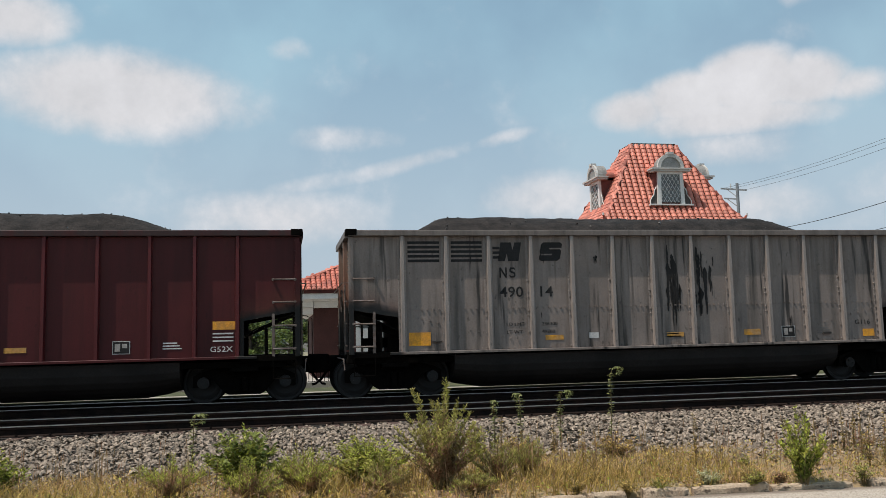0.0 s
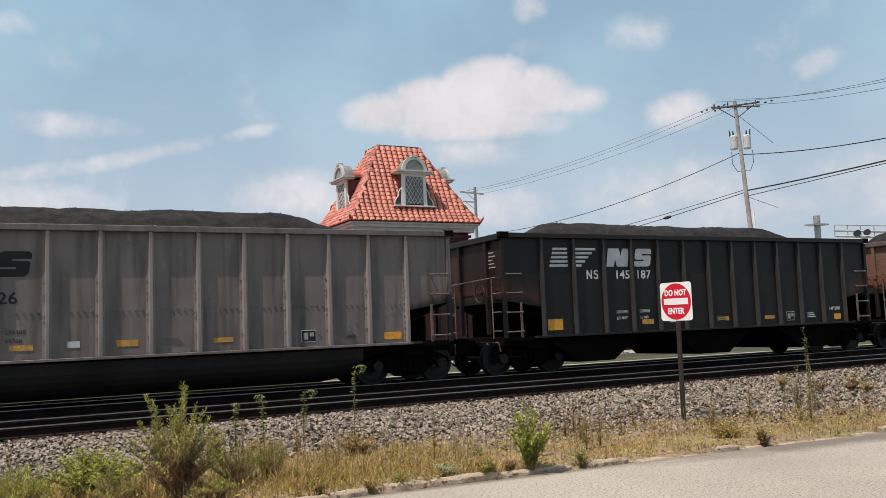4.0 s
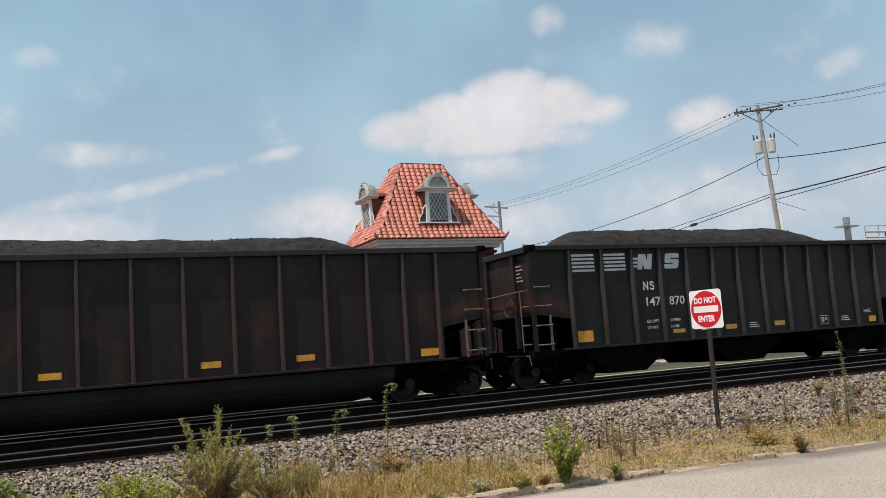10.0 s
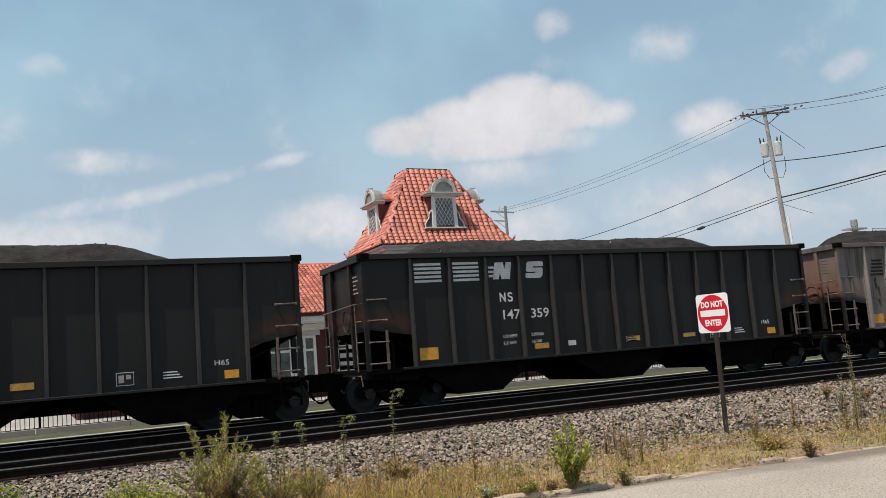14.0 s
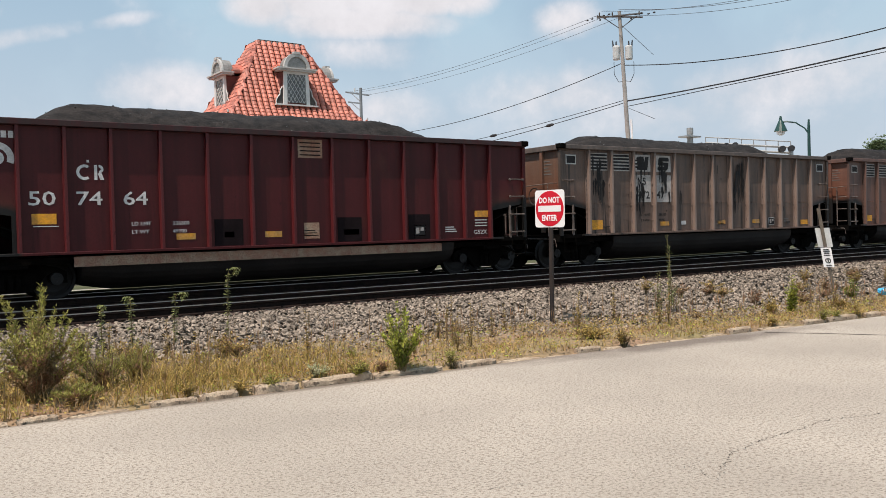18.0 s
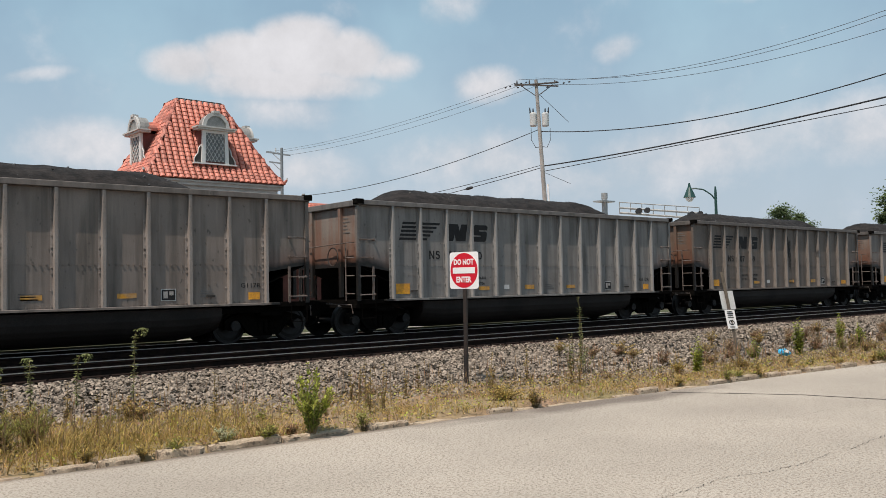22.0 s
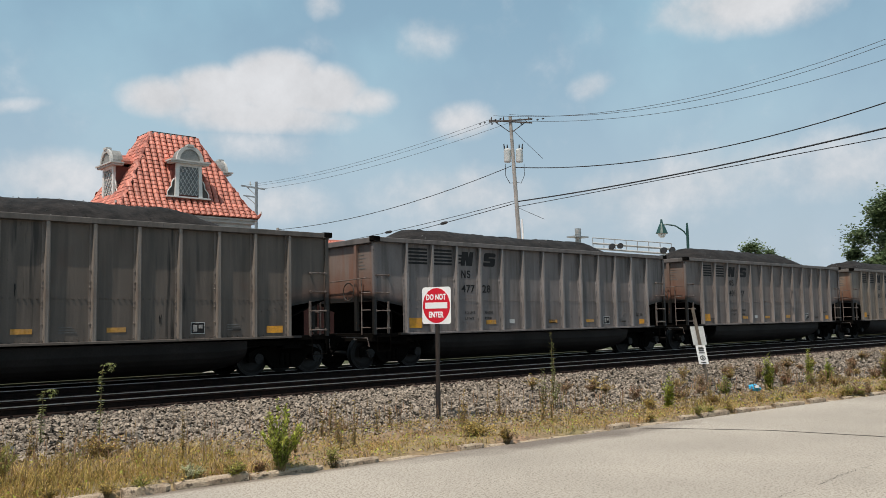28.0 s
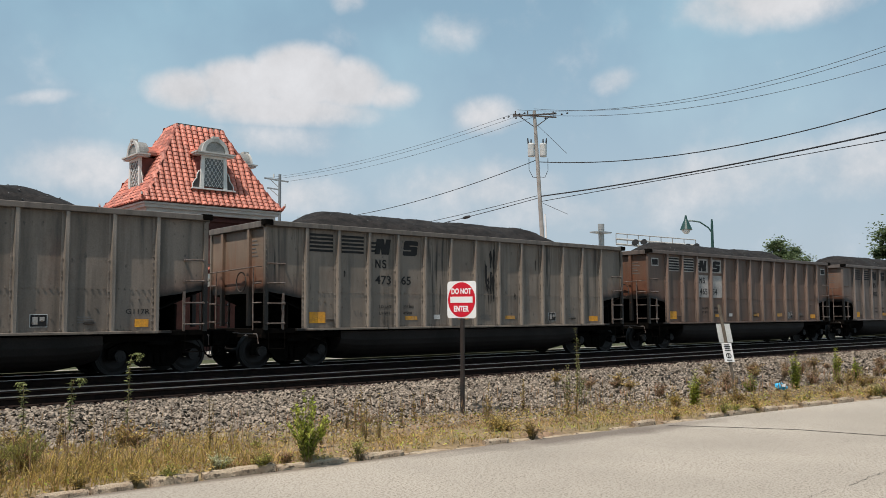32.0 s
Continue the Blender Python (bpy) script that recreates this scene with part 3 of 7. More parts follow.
def road():
    strip("road", -70, 130, 1.0, lambda x: -30.0, kerb_y, lambda x, u: 0.0, 24, M_ROAD, "sun-bleached cracked pale asphalt road beside the verge", "road")
    rnd = random.Random(5)
    # cracks: thin dark jagged strips a few millimetres proud of the road
    lines = [((4.76, 3.49), (5.07, 3.67), (5.39, 3.83), (5.91, 3.92), (6.33, 3.91), (6.74, 3.98), (7.29, 3.81), (7.98, 3.76), (8.53, 3.83)),
             ((8.76, 3.77), (9.44, 3.84), (10.29, 3.83)), ((4.75, 3.91), (4.87, 3.76), (4.76, 3.55)),
             ((4.63, 5.39), (4.63, 5.12), (4.64, 4.86)), ((4.11, 6.48), (4.55, 6.43), (4.92, 6.38)), ((6.37, 6.25), (7.14, 6.32), (7.61, 6.25)),
             ((3.0, 4.6), (3.9, 4.1)), ((9.2, 5.6), (10.4, 5.2), (12.0, 5.1)), ((12.5, 6.4), (14, 6.0), (16, 5.9))]
    for k, pts in enumerate(lines):
        fine = []
        for a, b in zip(pts, pts[1:]):
            for s in range(22):
                q = s / 22
                fine.append((a[0] + (b[0] - a[0]) * q + rnd.uniform(-0.012, 0.012), a[1] + (b[1] - a[1]) * q + rnd.uniform(-0.02, 0.02) + 0.05 * noise.noise(Vector((a[0] + q * 3, k, 0)))))
        verts, faces = [], []
        for i, (x, y) in enumerate(fine):
            w = rnd.uniform(0.001, 0.0048) * (1.0 if k < 2 else 0.6)
            verts += [(x, y - w, 0.004), (x, y + w, 0.004)]
            if i and noise.noise(Vector((i * 0.31, k * 5.0, 0))) > (-0.30 if k < 2 else -0.05):
                faces.append((2 * i - 2, 2 * i, 2 * i + 1, 2 * i - 1))
        tagged(new("road_crack", soup("road_crack", verts, faces, M_TAR)), "thin dark jagged crack in the road surface", "crack", "road cracks", "structure")
    verts, faces = [], []
    seam = [(11.45, 7.70), (11.9, 7.0), (12.4, 6.1), (12.68, 4.8), (12.8, 3.6), (12.9, 2.0)]
    for i, (x, y) in enumerate(seam):
        verts += [(x - 0.022, y, 0.004), (x + 0.022, y, 0.004)]
        if i:
            faces.append((2 * i - 2, 2 * i, 2 * i + 1, 2 * i - 1))
    tagged(new("road_seam", soup("road_seam", verts, faces, M_TAR)), "dark tarred seam that runs across the road", "seam", kind="structure")


M_TAR = material("tar", (0.075, 0.06, 0.048), 0.9, vary=0.5, scale=2, grain=20)


def kerb():
    holder = thing("kerb", "broken, sunken stone kerb between road and verge", "kerb", kind="structure")
    rnd = random.Random(8)
    meshes = []
    for k in range(7):
        bm = bmesh.new()
        L = 1.0
        n = 8
        rings = []
        for i in range(n + 1):
            x = -L / 2 + L * i / n
            e = 0.02 if i in (0, n) else 0
            prof = ((-0.075, -0.08), (-0.07 + e, 0.05), (-0.045, 0.085 - e), (0.03, 0.095 - e), (0.07, 0.075), (0.085, -0.08))
            rings.append([bm.verts.new((x, a + rnd.uniform(-0.010, 0.010), b + rnd.uniform(-0.012, 0.008))) for a, b in prof])
        for q, s in zip(rings, rings[1:]):
            for i in range(5):
                bm.faces.new((q[i], q[i + 1], s[i + 1], s[i]))
        bm.faces.new(rings[0])
        bm.faces.new(rings[-1][::-1])
        meshes.append(mesh_of("kerb_stone", bm, M_KERB))
    x = -12.0
    while x < 60:
        L = rnd.uniform(0.3, 1.0)
        xc = x + L / 2
        tilt = math.degrees(math.atan2(kerb_y(x + L) - kerb_y(x), L))
        low = rnd.choice((-0.02, -0.01, 0.0, 0.015, 0.05)) + (0.03 if xc < 2 else 0.0)
        ob = part("kerb_stone", rnd.choice(meshes), None, holder)
        ob.matrix_basis = pose(xc, kerb_y(xc) + rnd.uniform(0.05, 0.09), -low, rnd.uniform(-5, 3), rnd.uniform(-1.5, 1.5), tilt + rnd.uniform(-2, 2)) @ Matrix.Diagonal((L * 0.95, rnd.uniform(0.55, 0.8), rnd.uniform(0.5, 0.8), 1))
        x += L + rnd.choice((0.0, 0.02, 0.05, 0.16))


def verge_z(x, u):
    if u == 0:
        return -0.03
    return 0.055 + 0.025 * u + 0.02 * noise.noise(Vector((x * 0.8, u * 3, 0)))


def bed_z(x, u):
    return 0.07 + 0.10 * min(1, u * 1.25) + 0.02 * noise.noise(Vector((x * 1.5, u * 5, 2))) * (1 if u < 0.8 else 0)


def tracks():
    strip("verge", -40, 90, 0.5, lambda x: kerb_y(x) + 0.03, lambda x: bed_y(x) + 0.25, verge_z, 12, M_EARTH, "dry earth verge under weeds and straw-coloured grass", "verge", 0.03)
    strip("ballast", -460, 520, 4.0, lambda x: bed_y(x), lambda x: 15.35, bed_z, 5, M_BALLAST, "ballast shoulder bed, near-black for the shade between stones", "ballast", 0.0)
    strip("ballast", -460, 520, 10.0, lambda x: 15.33, lambda x: 23.7, lambda x, u: 0.175, 2, M_TIEBED, "near-black ballast between the rails", "ballast")
    rail_prof = [(-0.075, 0), (0.075, 0), (0.075, 0.012), (0.012, 0.035), (0.009, 0.115), (0.036, 0.128), (0.036, 0.165), (0.028, 0.172), (-0.028, 0.172), (-0.036, 0.165), (-0.036, 0.128), (-0.009, 0.115), (-0.012, 0.035), (-0.075, 0.012)]
    for name, yc, lab in (("near", NEAR_Y, "empty railway track nearest the road"), ("train", TRAIN_Y, "railway track that carries the coal train")):
        tr = thing("railway_track", lab, "track", "railway tracks", "structure", pose(0, yc, 0))
        for side in (-0.7525, 0.7525):
            bm = bmesh.new()
            prism(bm, rail_prof, (0, 1, 0), (0, 0, 1), (-460, side, RAIL_Z - 0.174), (980, 0, 0))
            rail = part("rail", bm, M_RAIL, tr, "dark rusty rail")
            part("rail_head", boxes((-460, 520, side - 0.0375, side + 0.0375, RAIL_Z - 0.012, RAIL_Z + 0.001)), M_RAILTOP, rail, "polished bright rail head")
        tie = mesh_of("tie", boxes((-0.115, 0.115, -1.3, 1.3, 0.08, 0.205)), M_TIE, bevel=0.01)
        plate = mesh_of("tie_plate", boxes((-0.09, 0.09, -0.17, 0.17, 0.203, 0.212), (-0.02, 0.02, 0.08, 0.11, 0.21, 0.245), (-0.02, 0.02, -0.11, -0.08, 0.21, 0.245), (-0.06, -0.02, 0.08, 0.11, 0.21, 0.235)), M_RAIL)
        rnd = random.Random(3)
        rest = []
        x = -440.0
        while x < 500:
            m = pose(x + rnd.uniform(-0.03, 0.03), rnd.uniform(-0.05, 0.05), rnd.uniform(-0.012, 0.0), 0, 0, rnd.uniform(-1.2, 1.2))
            if name == "near" and -8 < x < 52:
                o = part("tie", tie, None, tr)
                o.matrix_basis = m
                o = part("tie_plate", plate, None, tr)
                o.matrix_basis = pose(m.translation.x, -0.7525, 0)
            else:
                rest.append(m)
            x += 0.53
        bv = [(a, b, c) for c in (0.08, 0.205) for b in (-1.3, 1.3) for a in (-0.115, 0.115)]
        bf = [(0, 1, 5, 4), (2, 6, 7, 3), (0, 4, 6, 2), (1, 3, 7, 5), (4, 5, 7, 6)]
        o = part("ties", repeat("ties", bv, bf, rest, M_TIE), None, tr)
        tagged(o, kind="stuff")


M_TIEBED = material("near_black_ballast", (0.022, 0.018, 0.0155), 0.95, vary=0.5, scale=3, grain=14, bump=1.0)


def rock_base(seed):
    """A small angular stone: a cut octahedron-like lump of 12 triangles."""
    rnd = np.random.RandomState(seed)
    v = np.array([(1, 0, 0), (0.3, 0.9, 0.1), (-0.8, 0.55, 0), (-0.75, -0.6, 0.1), (0.35, -0.9, 0), (0.15, 0.1, 0.8), (-0.35, -0.1, 0.7)])
    v += (rnd.rand(*v.shape) - 0.5) * 0.35
    f = [(0, 1, 5), (1, 2, 5), (2, 6, 5), (2, 3, 6), (3, 4, 6), (4, 5, 6), (4, 0, 5)]
    return v, f


def stones():
    rnd = np.random.RandomState(12)
    def scatter(name, n, xr, pick, size, label):
        groups = {k: [] for k in range(4)}
        made = 0
        while made < n:
            x = xr[0] + (xr[1] - xr[0]) * rnd.rand()
            got = pick(x)
            if got is None:
                continue
            y, z = got
            s = size * (0.55 + 0.9 * rnd.rand())
            m = np.eye(4)
            e = Euler((rnd.rand() * 1.8 - 0.9, rnd.rand() * 1.8 - 0.9, rnd.rand() * 6.28)).to_matrix()
            m[:3, :3] = np.array(e) * s * np.array([1, 0.8 + 0.3 * rnd.rand(), 0.75 + 0.4 * rnd.rand()])
            m[:3, 3] = (x, y, z)
            groups[int(rnd.rand() * 4)].append(m)
            made += 1
        for k, ms in groups.items():
            v, f = rock_base(k + 40)
            tagged(new(name, repeat(name, v, f, ms, M_STONE)), label, "ballast", kind="stuff")

    def bank(x):
        u = rnd.rand()
        b = bed_y(x)
        return b + (15.22 - b) * u, bed_z(x, u) - 0.01 + 0.055 * rnd.rand()

    def edge(x):
        b = bed_y(x)
        y = b - abs(rnd.randn()) * 0.55
        return (y, 0.085) if y > kerb_y(x) + 0.2 else None

    def between(x):
        return 15.4 + rnd.rand() * 2.4, 0.178

    scatter("ballast_stones", 36000, (-5, 17), bank, 0.035, "loose crushed grey and tan ballast stones")
    scatter("ballast_stones", 22000, (17, 45), bank, 0.038, "loose crushed grey and tan ballast stones")
    scatter("ballast_stones", 8000, (-5, 32), edge, 0.026, "loose crushed grey and tan ballast stones")
    scatter("ballast_stones", 2500, (-5, 30), between, 0.045, "loose crushed grey and tan ballast stones")


ground_sheet()
road()
kerb()
tracks()
stones()


# ---- the coal train ----
HALF = 7.32            # half the body length of a car
POSTS = [-HALF + 1.2 + 1.016 * i for i in range(13)]
# the welded cars have longer end bays and closer posts next to them; the hoppers' outer bays are a little wider
WELDED = [-6.15, -5.24, -4.30, -3.23, -2.155, -1.08, 0.0, 1.08, 2.155, 3.23, 4.30, 5.24, 6.15]
HOPPER = [-6.08, -5.01, -3.97, -2.98, -1.985, -0.99, 0.0, 0.99, 1.985, 2.98, 3.97, 5.01, 6.08]
SIDE = 1.50            # side sheet, from the car's middle
TOP, SILL = 3.80, 1.0


def posts_of(kind):
    return {"welded": WELDED, "hopper": HOPPER}.get(kind, POSTS)


def side_outline(kind):
    lo, a, b = SILL + 0.02, posts_of(kind)[0], posts_of(kind)[-1]
    return [(-HALF, 2.0), (a, 1.80), (a, lo), (b, lo), (b, 1.80), (HALF, 2.0), (HALF, TOP - 0.1), (-HALF, TOP - 0.1)]


def heap(seed, flat=1.0):
    """The load: a long ridge of coal with a broken surface and sloping ends."""
    rnd = np.random.RandomState(seed)
    nx, ny = 90, 16
    verts, faces = [], []
    x0, x1 = -HALF + 0.1, HALF - 0.1
    for i in range(nx + 1):
        x = x0 + (x1 - x0) * i / nx
        ends = min(1.0, max(0.0, (x + HALF - 0.9) / 1.7), max(0.0, (HALF - 1.2 - x) / 3.0))
        ends = ends * ends * (3 - 2 * ends)
        for j in range(ny + 1):
            v = j / ny * 2 - 1
            y = v * (SIDE - 0.04)
            h = 0.78 * flat * ends * (1 - abs(v) ** 2.2)
            n = noise.noise(Vector((x * 0.7, y * 1.2, seed))) * 0.08 + noise.noise(Vector((x * 3.1, y * 3.1, seed + 7))) * 0.022
            verts.append((x, y, TOP - 0.22 + h + n * (0.3 + ends) + (rnd.rand() - 0.5) * 0.02))
    r = ny + 1
    for i in range(nx):
        for j in range(ny):
            a = i * r + j
            faces.append((a, a + r, a + r + 1, a + 1))
    return soup("coal_load", verts, faces, M_COAL, True)


def wheelset_mesh():
    bm = bmesh.new()
    prof = [(0.08, 0.10), (0.10, 0.12), (0.13, 0.30), (0.115, 0.38), (0.135, 0.395), (0.135, 0.457), (0.05, 0.465), (0.02, 0.49), (0.0, 0.485), (0.0, 0.38), (0.04, 0.30), (0.02, 0.13), (0.0, 0.10)]
    n = 28
    for side in (-1, 1):
        rings = []
        for k in range(n):
            a = k * math.tau / n
            rings.append([bm.verts.new((r * math.cos(a), side * (0.68 + y), r * math.sin(a))) for y, r in prof])
        for k in range(n):
            q, s = rings[k], rings[(k + 1) % n]
            for i in range(len(prof) - 1):
                bm.faces.new((q[i], q[i + 1], s[i + 1], s[i]))
    tube(bm, [(0, -1.08, 0), (0, 1.08, 0)], 0.085, 12)
    for side in (-1, 1):
        tube(bm, [(0, side * 1.0, 0), (0, side * 1.2, 0)], 0.13, 14)
        for k in range(3):
            a = k * math.tau / 3
            tube(bm, [(0.07 * math.cos(a), side * 1.19, 0.07 * math.sin(a)), (0.07 * math.cos(a), side * 1.22, 0.07 * math.sin(a))], 0.022, 6)
    return mesh_of("wheelset", bm, M_WHEEL)


def sideframe_mesh(side):
    bm = bmesh.new()
    y = side * 1.0
    outline = [(-1.12, 0.36), (-1.12, 0.60), (-0.92, 0.70), (-0.5, 0.80), (0.5, 0.80), (0.92, 0.70), (1.12, 0.60), (1.12, 0.36), (0.98, 0.36), (0.95, 0.56), (0.72, 0.56), (0.45, 0.24), (0.34, 0.18), (-0.34, 0.18), (-0.45, 0.24), (-0.72, 0.56), (-0.95, 0.56), (-0.98, 0.36)]
    prism(bm, outline, (1, 0, 0), (0, 0, 1), (0, y - 0.07, 0), (0, 0.14, 0))
    for dx in (-0.16, 0.0, 0.16):
        tube(bm, [(dx, y + side * 0.09, 0.26), (dx, y + side * 0.09, 0.56)], 0.07, 10)
    box(bm, -0.3, 0.3, y - 0.1, y + 0.12, 0.56, 0.66)
    return mesh_of("side_frame", bm, M_DARK)


def build_car(kind):
    """One car of the train, standing at the origin, rail top at z = 0. kind: gondola (rounded tub below) or hopper (slanting chutes below)."""
    car = thing("coal_car", "coal car", "railway car", "coal cars of one train")
    sheet = bmesh.new()
    prism(sheet, side_outline(kind), (1, 0, 0), (0, 0, 1), (0, -SIDE, 0), (0, 0.03, 0))
    part("side_sheet", sheet, M_DARK, car)
    sheet = bmesh.new()
    prism(sheet, side_outline(kind), (1, 0, 0), (0, 0, 1), (0, SIDE - 0.03, 0), (0, 0.03, 0))
    part("side_sheet", sheet, M_DARK, car)
    # side posts: hat sections bolted to the sheet on the gondolas, plain welded channels on the others
    bm = bmesh.new()
    if kind == "gondola":
        hat = ((-0.094, 0.0), (-0.094, 0.010), (-0.046, 0.012), (-0.040, 0.120), (-0.032, 0.127), (0.032, 0.127), (0.040, 0.120), (0.046, 0.012), (0.094, 0.010), (0.094, 0.0))
    else:
        hat = ((-0.046, 0.0), (-0.034, 0.105), (-0.028, 0.110), (0.028, 0.110), (0.034, 0.105), (0.046, 0.0))
    prism(bm, hat, (1, 0, 0), (0, -1, 0), (0, 0, SILL + 0.03), (0, 0, TOP - SILL - 0.15))
    dense = bm.copy()
    if kind == "gondola":
        # the outer posts are bolted all the way up, the inner ones here and there
        for mesh, heights in ((dense, [0.10 + k * 0.15 for k in range(17)]), (bm, (0.08, 0.42, 0.80, 0.92, 1.24, 1.36, 1.62, 2.02))):
            for z in heights:
                for a in (-0.070, 0.070):
                    tube(mesh, [(a, -0.008, SILL + z), (a, -0.036, SILL + z)], 0.021, 6)
    post, outer = mesh_of("side_post", bm, M_DARK), mesh_of("side_post", dense, M_DARK)
    posts = posts_of(kind)
    for x in posts:
        for s in (1, -1):
            o = part("side_post", outer if x in (posts[0], posts[-1]) else post, None, car)
            o.matrix_basis = pose(x, -SIDE * s, 0, 0, 0, 0 if s > 0 else 180)
    # rivet seams
    bm = bmesh.new()
    for a, b in zip(posts, posts[1:]):
        for z in (1.97, 1.05):
            for k in range(6):
                x = a + 0.17 + k * (b - a - 0.34) / 5
                box(bm, x - 0.018, x + 0.018, -SIDE - 0.020, -SIDE + 0.002, z, z + 0.036)
    if kind == "gondola":
        for e in (-1, 1):
            for k in range(15):
                x, z = e * (posts[-1] - 0.2 - k * 0.19), 1.80 - k * 0.045
                if min(abs(x - p) for p in posts) > 0.14:
                    box(bm, x - 0.017, x + 0.017, -SIDE - 0.018, -SIDE + 0.002, z, z + 0.034)
        tagged(part("rivets", bm, M_DARK, car), kind="stuff")
    else:
        bm.free()
    # top chord and sill
    for s in (-1, 1):
        y0, y1 = sorted((s * (SIDE - 0.02), s * (SIDE + 0.145)))
        part("top_chord", boxes((-HALF - 0.03, HALF + 0.03, y0, y1, TOP - 0.135, TOP)), M_DARK, car, bevel=0.012)
        y0, y1 = sorted((s * (SIDE - 0.05), s * (SIDE + 0.14)))
        part("side_sill", boxes((-HALF + 0.9, HALF - 0.9, y0, y1, SILL - 0.03, SILL + 0.03)), M_DARK, car, bevel=0.008)
    for e in (-1, 1):
        x0, x1 = sorted((e * (HALF - 0.02), e * (HALF + 0.1)))
        part("corner_cap", boxes((e * HALF - 0.13 - 0.04 * e, e * HALF + 0.13 - 0.04 * e, -SIDE - 0.16, -SIDE + 0.06, TOP - 0.12, TOP + 0.025)), M_DARK, car, bevel=0.015)
        part("end_chord", boxes((x0, x1, -SIDE + 0.02, SIDE - 0.02, TOP - 0.17, TOP - 0.01)), M_DARK, car, bevel=0.012)
        x0, x1 = sorted((e * (HALF - 0.05), e * (HALF - 0.02)))
        part("end_sheet", boxes((x0, x1, -SIDE + 0.03, SIDE - 0.03, 1.95, TOP - 0.15)), M_DARK, car)
        for y in (-0.75, 0.75):
            x0, x1 = sorted((e * (HALF - 0.03), e * (HALF + 0.08)))
            part("end_post", boxes((x0, x1, y - 0.06, y + 0.06, SILL + 0.1, TOP - 0.16)), M_DARK, car, bevel=0.01)
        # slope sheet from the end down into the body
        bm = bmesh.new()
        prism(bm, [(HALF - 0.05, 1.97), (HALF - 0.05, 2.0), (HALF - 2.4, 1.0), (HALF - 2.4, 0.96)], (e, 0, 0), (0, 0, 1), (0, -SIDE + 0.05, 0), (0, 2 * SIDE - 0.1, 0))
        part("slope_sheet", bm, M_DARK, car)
        # added black plate that keeps the end bay's opening dark
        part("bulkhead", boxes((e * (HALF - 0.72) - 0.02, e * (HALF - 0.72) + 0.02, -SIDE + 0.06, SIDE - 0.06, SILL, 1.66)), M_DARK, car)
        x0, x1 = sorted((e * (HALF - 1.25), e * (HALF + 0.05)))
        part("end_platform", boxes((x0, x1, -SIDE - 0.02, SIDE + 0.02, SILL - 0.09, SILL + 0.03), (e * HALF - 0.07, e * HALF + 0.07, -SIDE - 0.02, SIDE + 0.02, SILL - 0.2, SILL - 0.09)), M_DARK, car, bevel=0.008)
        # corner posts, ladders, rungs
        for s in (-1, 1):
            y0, y1 = sorted((s * (SIDE - 0.02), s * (SIDE + 0.06)))
            x0, x1 = sorted((e * (HALF - 0.09), e * (HALF + 0.02)))
            bm = boxes((x0, x1, y0, y1, SILL, TOP - 0.16))
            for k in range(18):
                z = SILL + 0.15 + k * 0.145
                box(bm, (x0 + x1) / 2 - 0.035, (x0 + x1) / 2 - 0.01, s * (SIDE + 0.075) - 0.015, s * (SIDE + 0.075) + 0.012, z, z + 0.025)
            part("corner_post", bm, M_DARK, car)
            yl = s * (SIDE + 0.1)
            xa, xb = e * (HALF - 0.08), e * (HALF - 0.55)
            for z in (1.17, 1.68, 2.20, 2.70):
                rung = bars(0.019, [(xa, s * (SIDE + 0.02), z), (xa, yl, z), (xb, yl, z), (xb, s * (SIDE + 0.01), z)], sides=5)
                for xq in (xa, xb):
                    tube(rung, [(xq, s * (SIDE + 0.01), z), (xq, s * (SIDE + 0.07), z)], 0.034, 6)
                part("rung", rung, M_IRON, car, "worn iron grab rung")
            part("stile", boxes((min(xb - e * 0.03, xb + e * 0.03), max(xb - e * 0.03, xb + e * 0.03), s * SIDE - 0.02, s * SIDE + 0.02, SILL, 1.95)), M_IRON, car, "worn iron ladder stile")
            part("stirrup", bars(0.016, [(xa, yl, SILL - 0.05), (xa, yl, 0.52), (xb, yl, 0.52), (xb, yl, SILL - 0.05)], sides=5), M_DARK, car)
            xe = e * (HALF + 0.07)
            for z in (1.2, 1.7, 2.2):
                part("rung", bars(0.019, [(xe, s * (SIDE - 0.03), z), (xe, s * (SIDE - 0.45), z)], sides=5), M_IRON, car, "worn iron grab rung")
            part("stile", bars(0.02, [(xe, s * (SIDE - 0.45), SILL), (xe, s * (SIDE - 0.45), 2.6)], sides=5), M_IRON, car, "worn iron ladder stile")
        part("handrail", bars(0.016, [(e * (HALF + 0.02), -SIDE + 0.1, 2.62), (e * (HALF + 0.16), -SIDE + 0.12, 2.62), (e * (HALF + 0.16), SIDE - 0.12, 2.55), (e * (HALF + 0.02), SIDE - 0.1, 2.55)]), M_IRON, car)
        # coupler, draft gear, air hose
        bm = boxes((min(e * (HALF - 0.6), e * (HALF + 0.42)), max(e * (HALF - 0.6), e * (HALF + 0.42)), -0.22, 0.22, 0.60, 0.98))
        box(bm, min(e * (HALF + 0.4), e * (HALF + 0.75)), max(e * (HALF + 0.4), e * (HALF + 0.75)), -0.26, 0.24, 0.58, 1.02)
        part("coupler", bm, M_DARK, car, bevel=0.03)
        part("air_hose", bars(0.03, [(e * (HALF + 0.38), -0.34, 0.80), (e * (HALF + 0.46), -0.3, 0.62), (e * (HALF + 0.60), -0.24, 0.42), (e * (HALF + 0.72), -0.2, 0.33), (e * (HALF + 0.80), -0.18, 0.31)], sides=8), M_DARK, car)
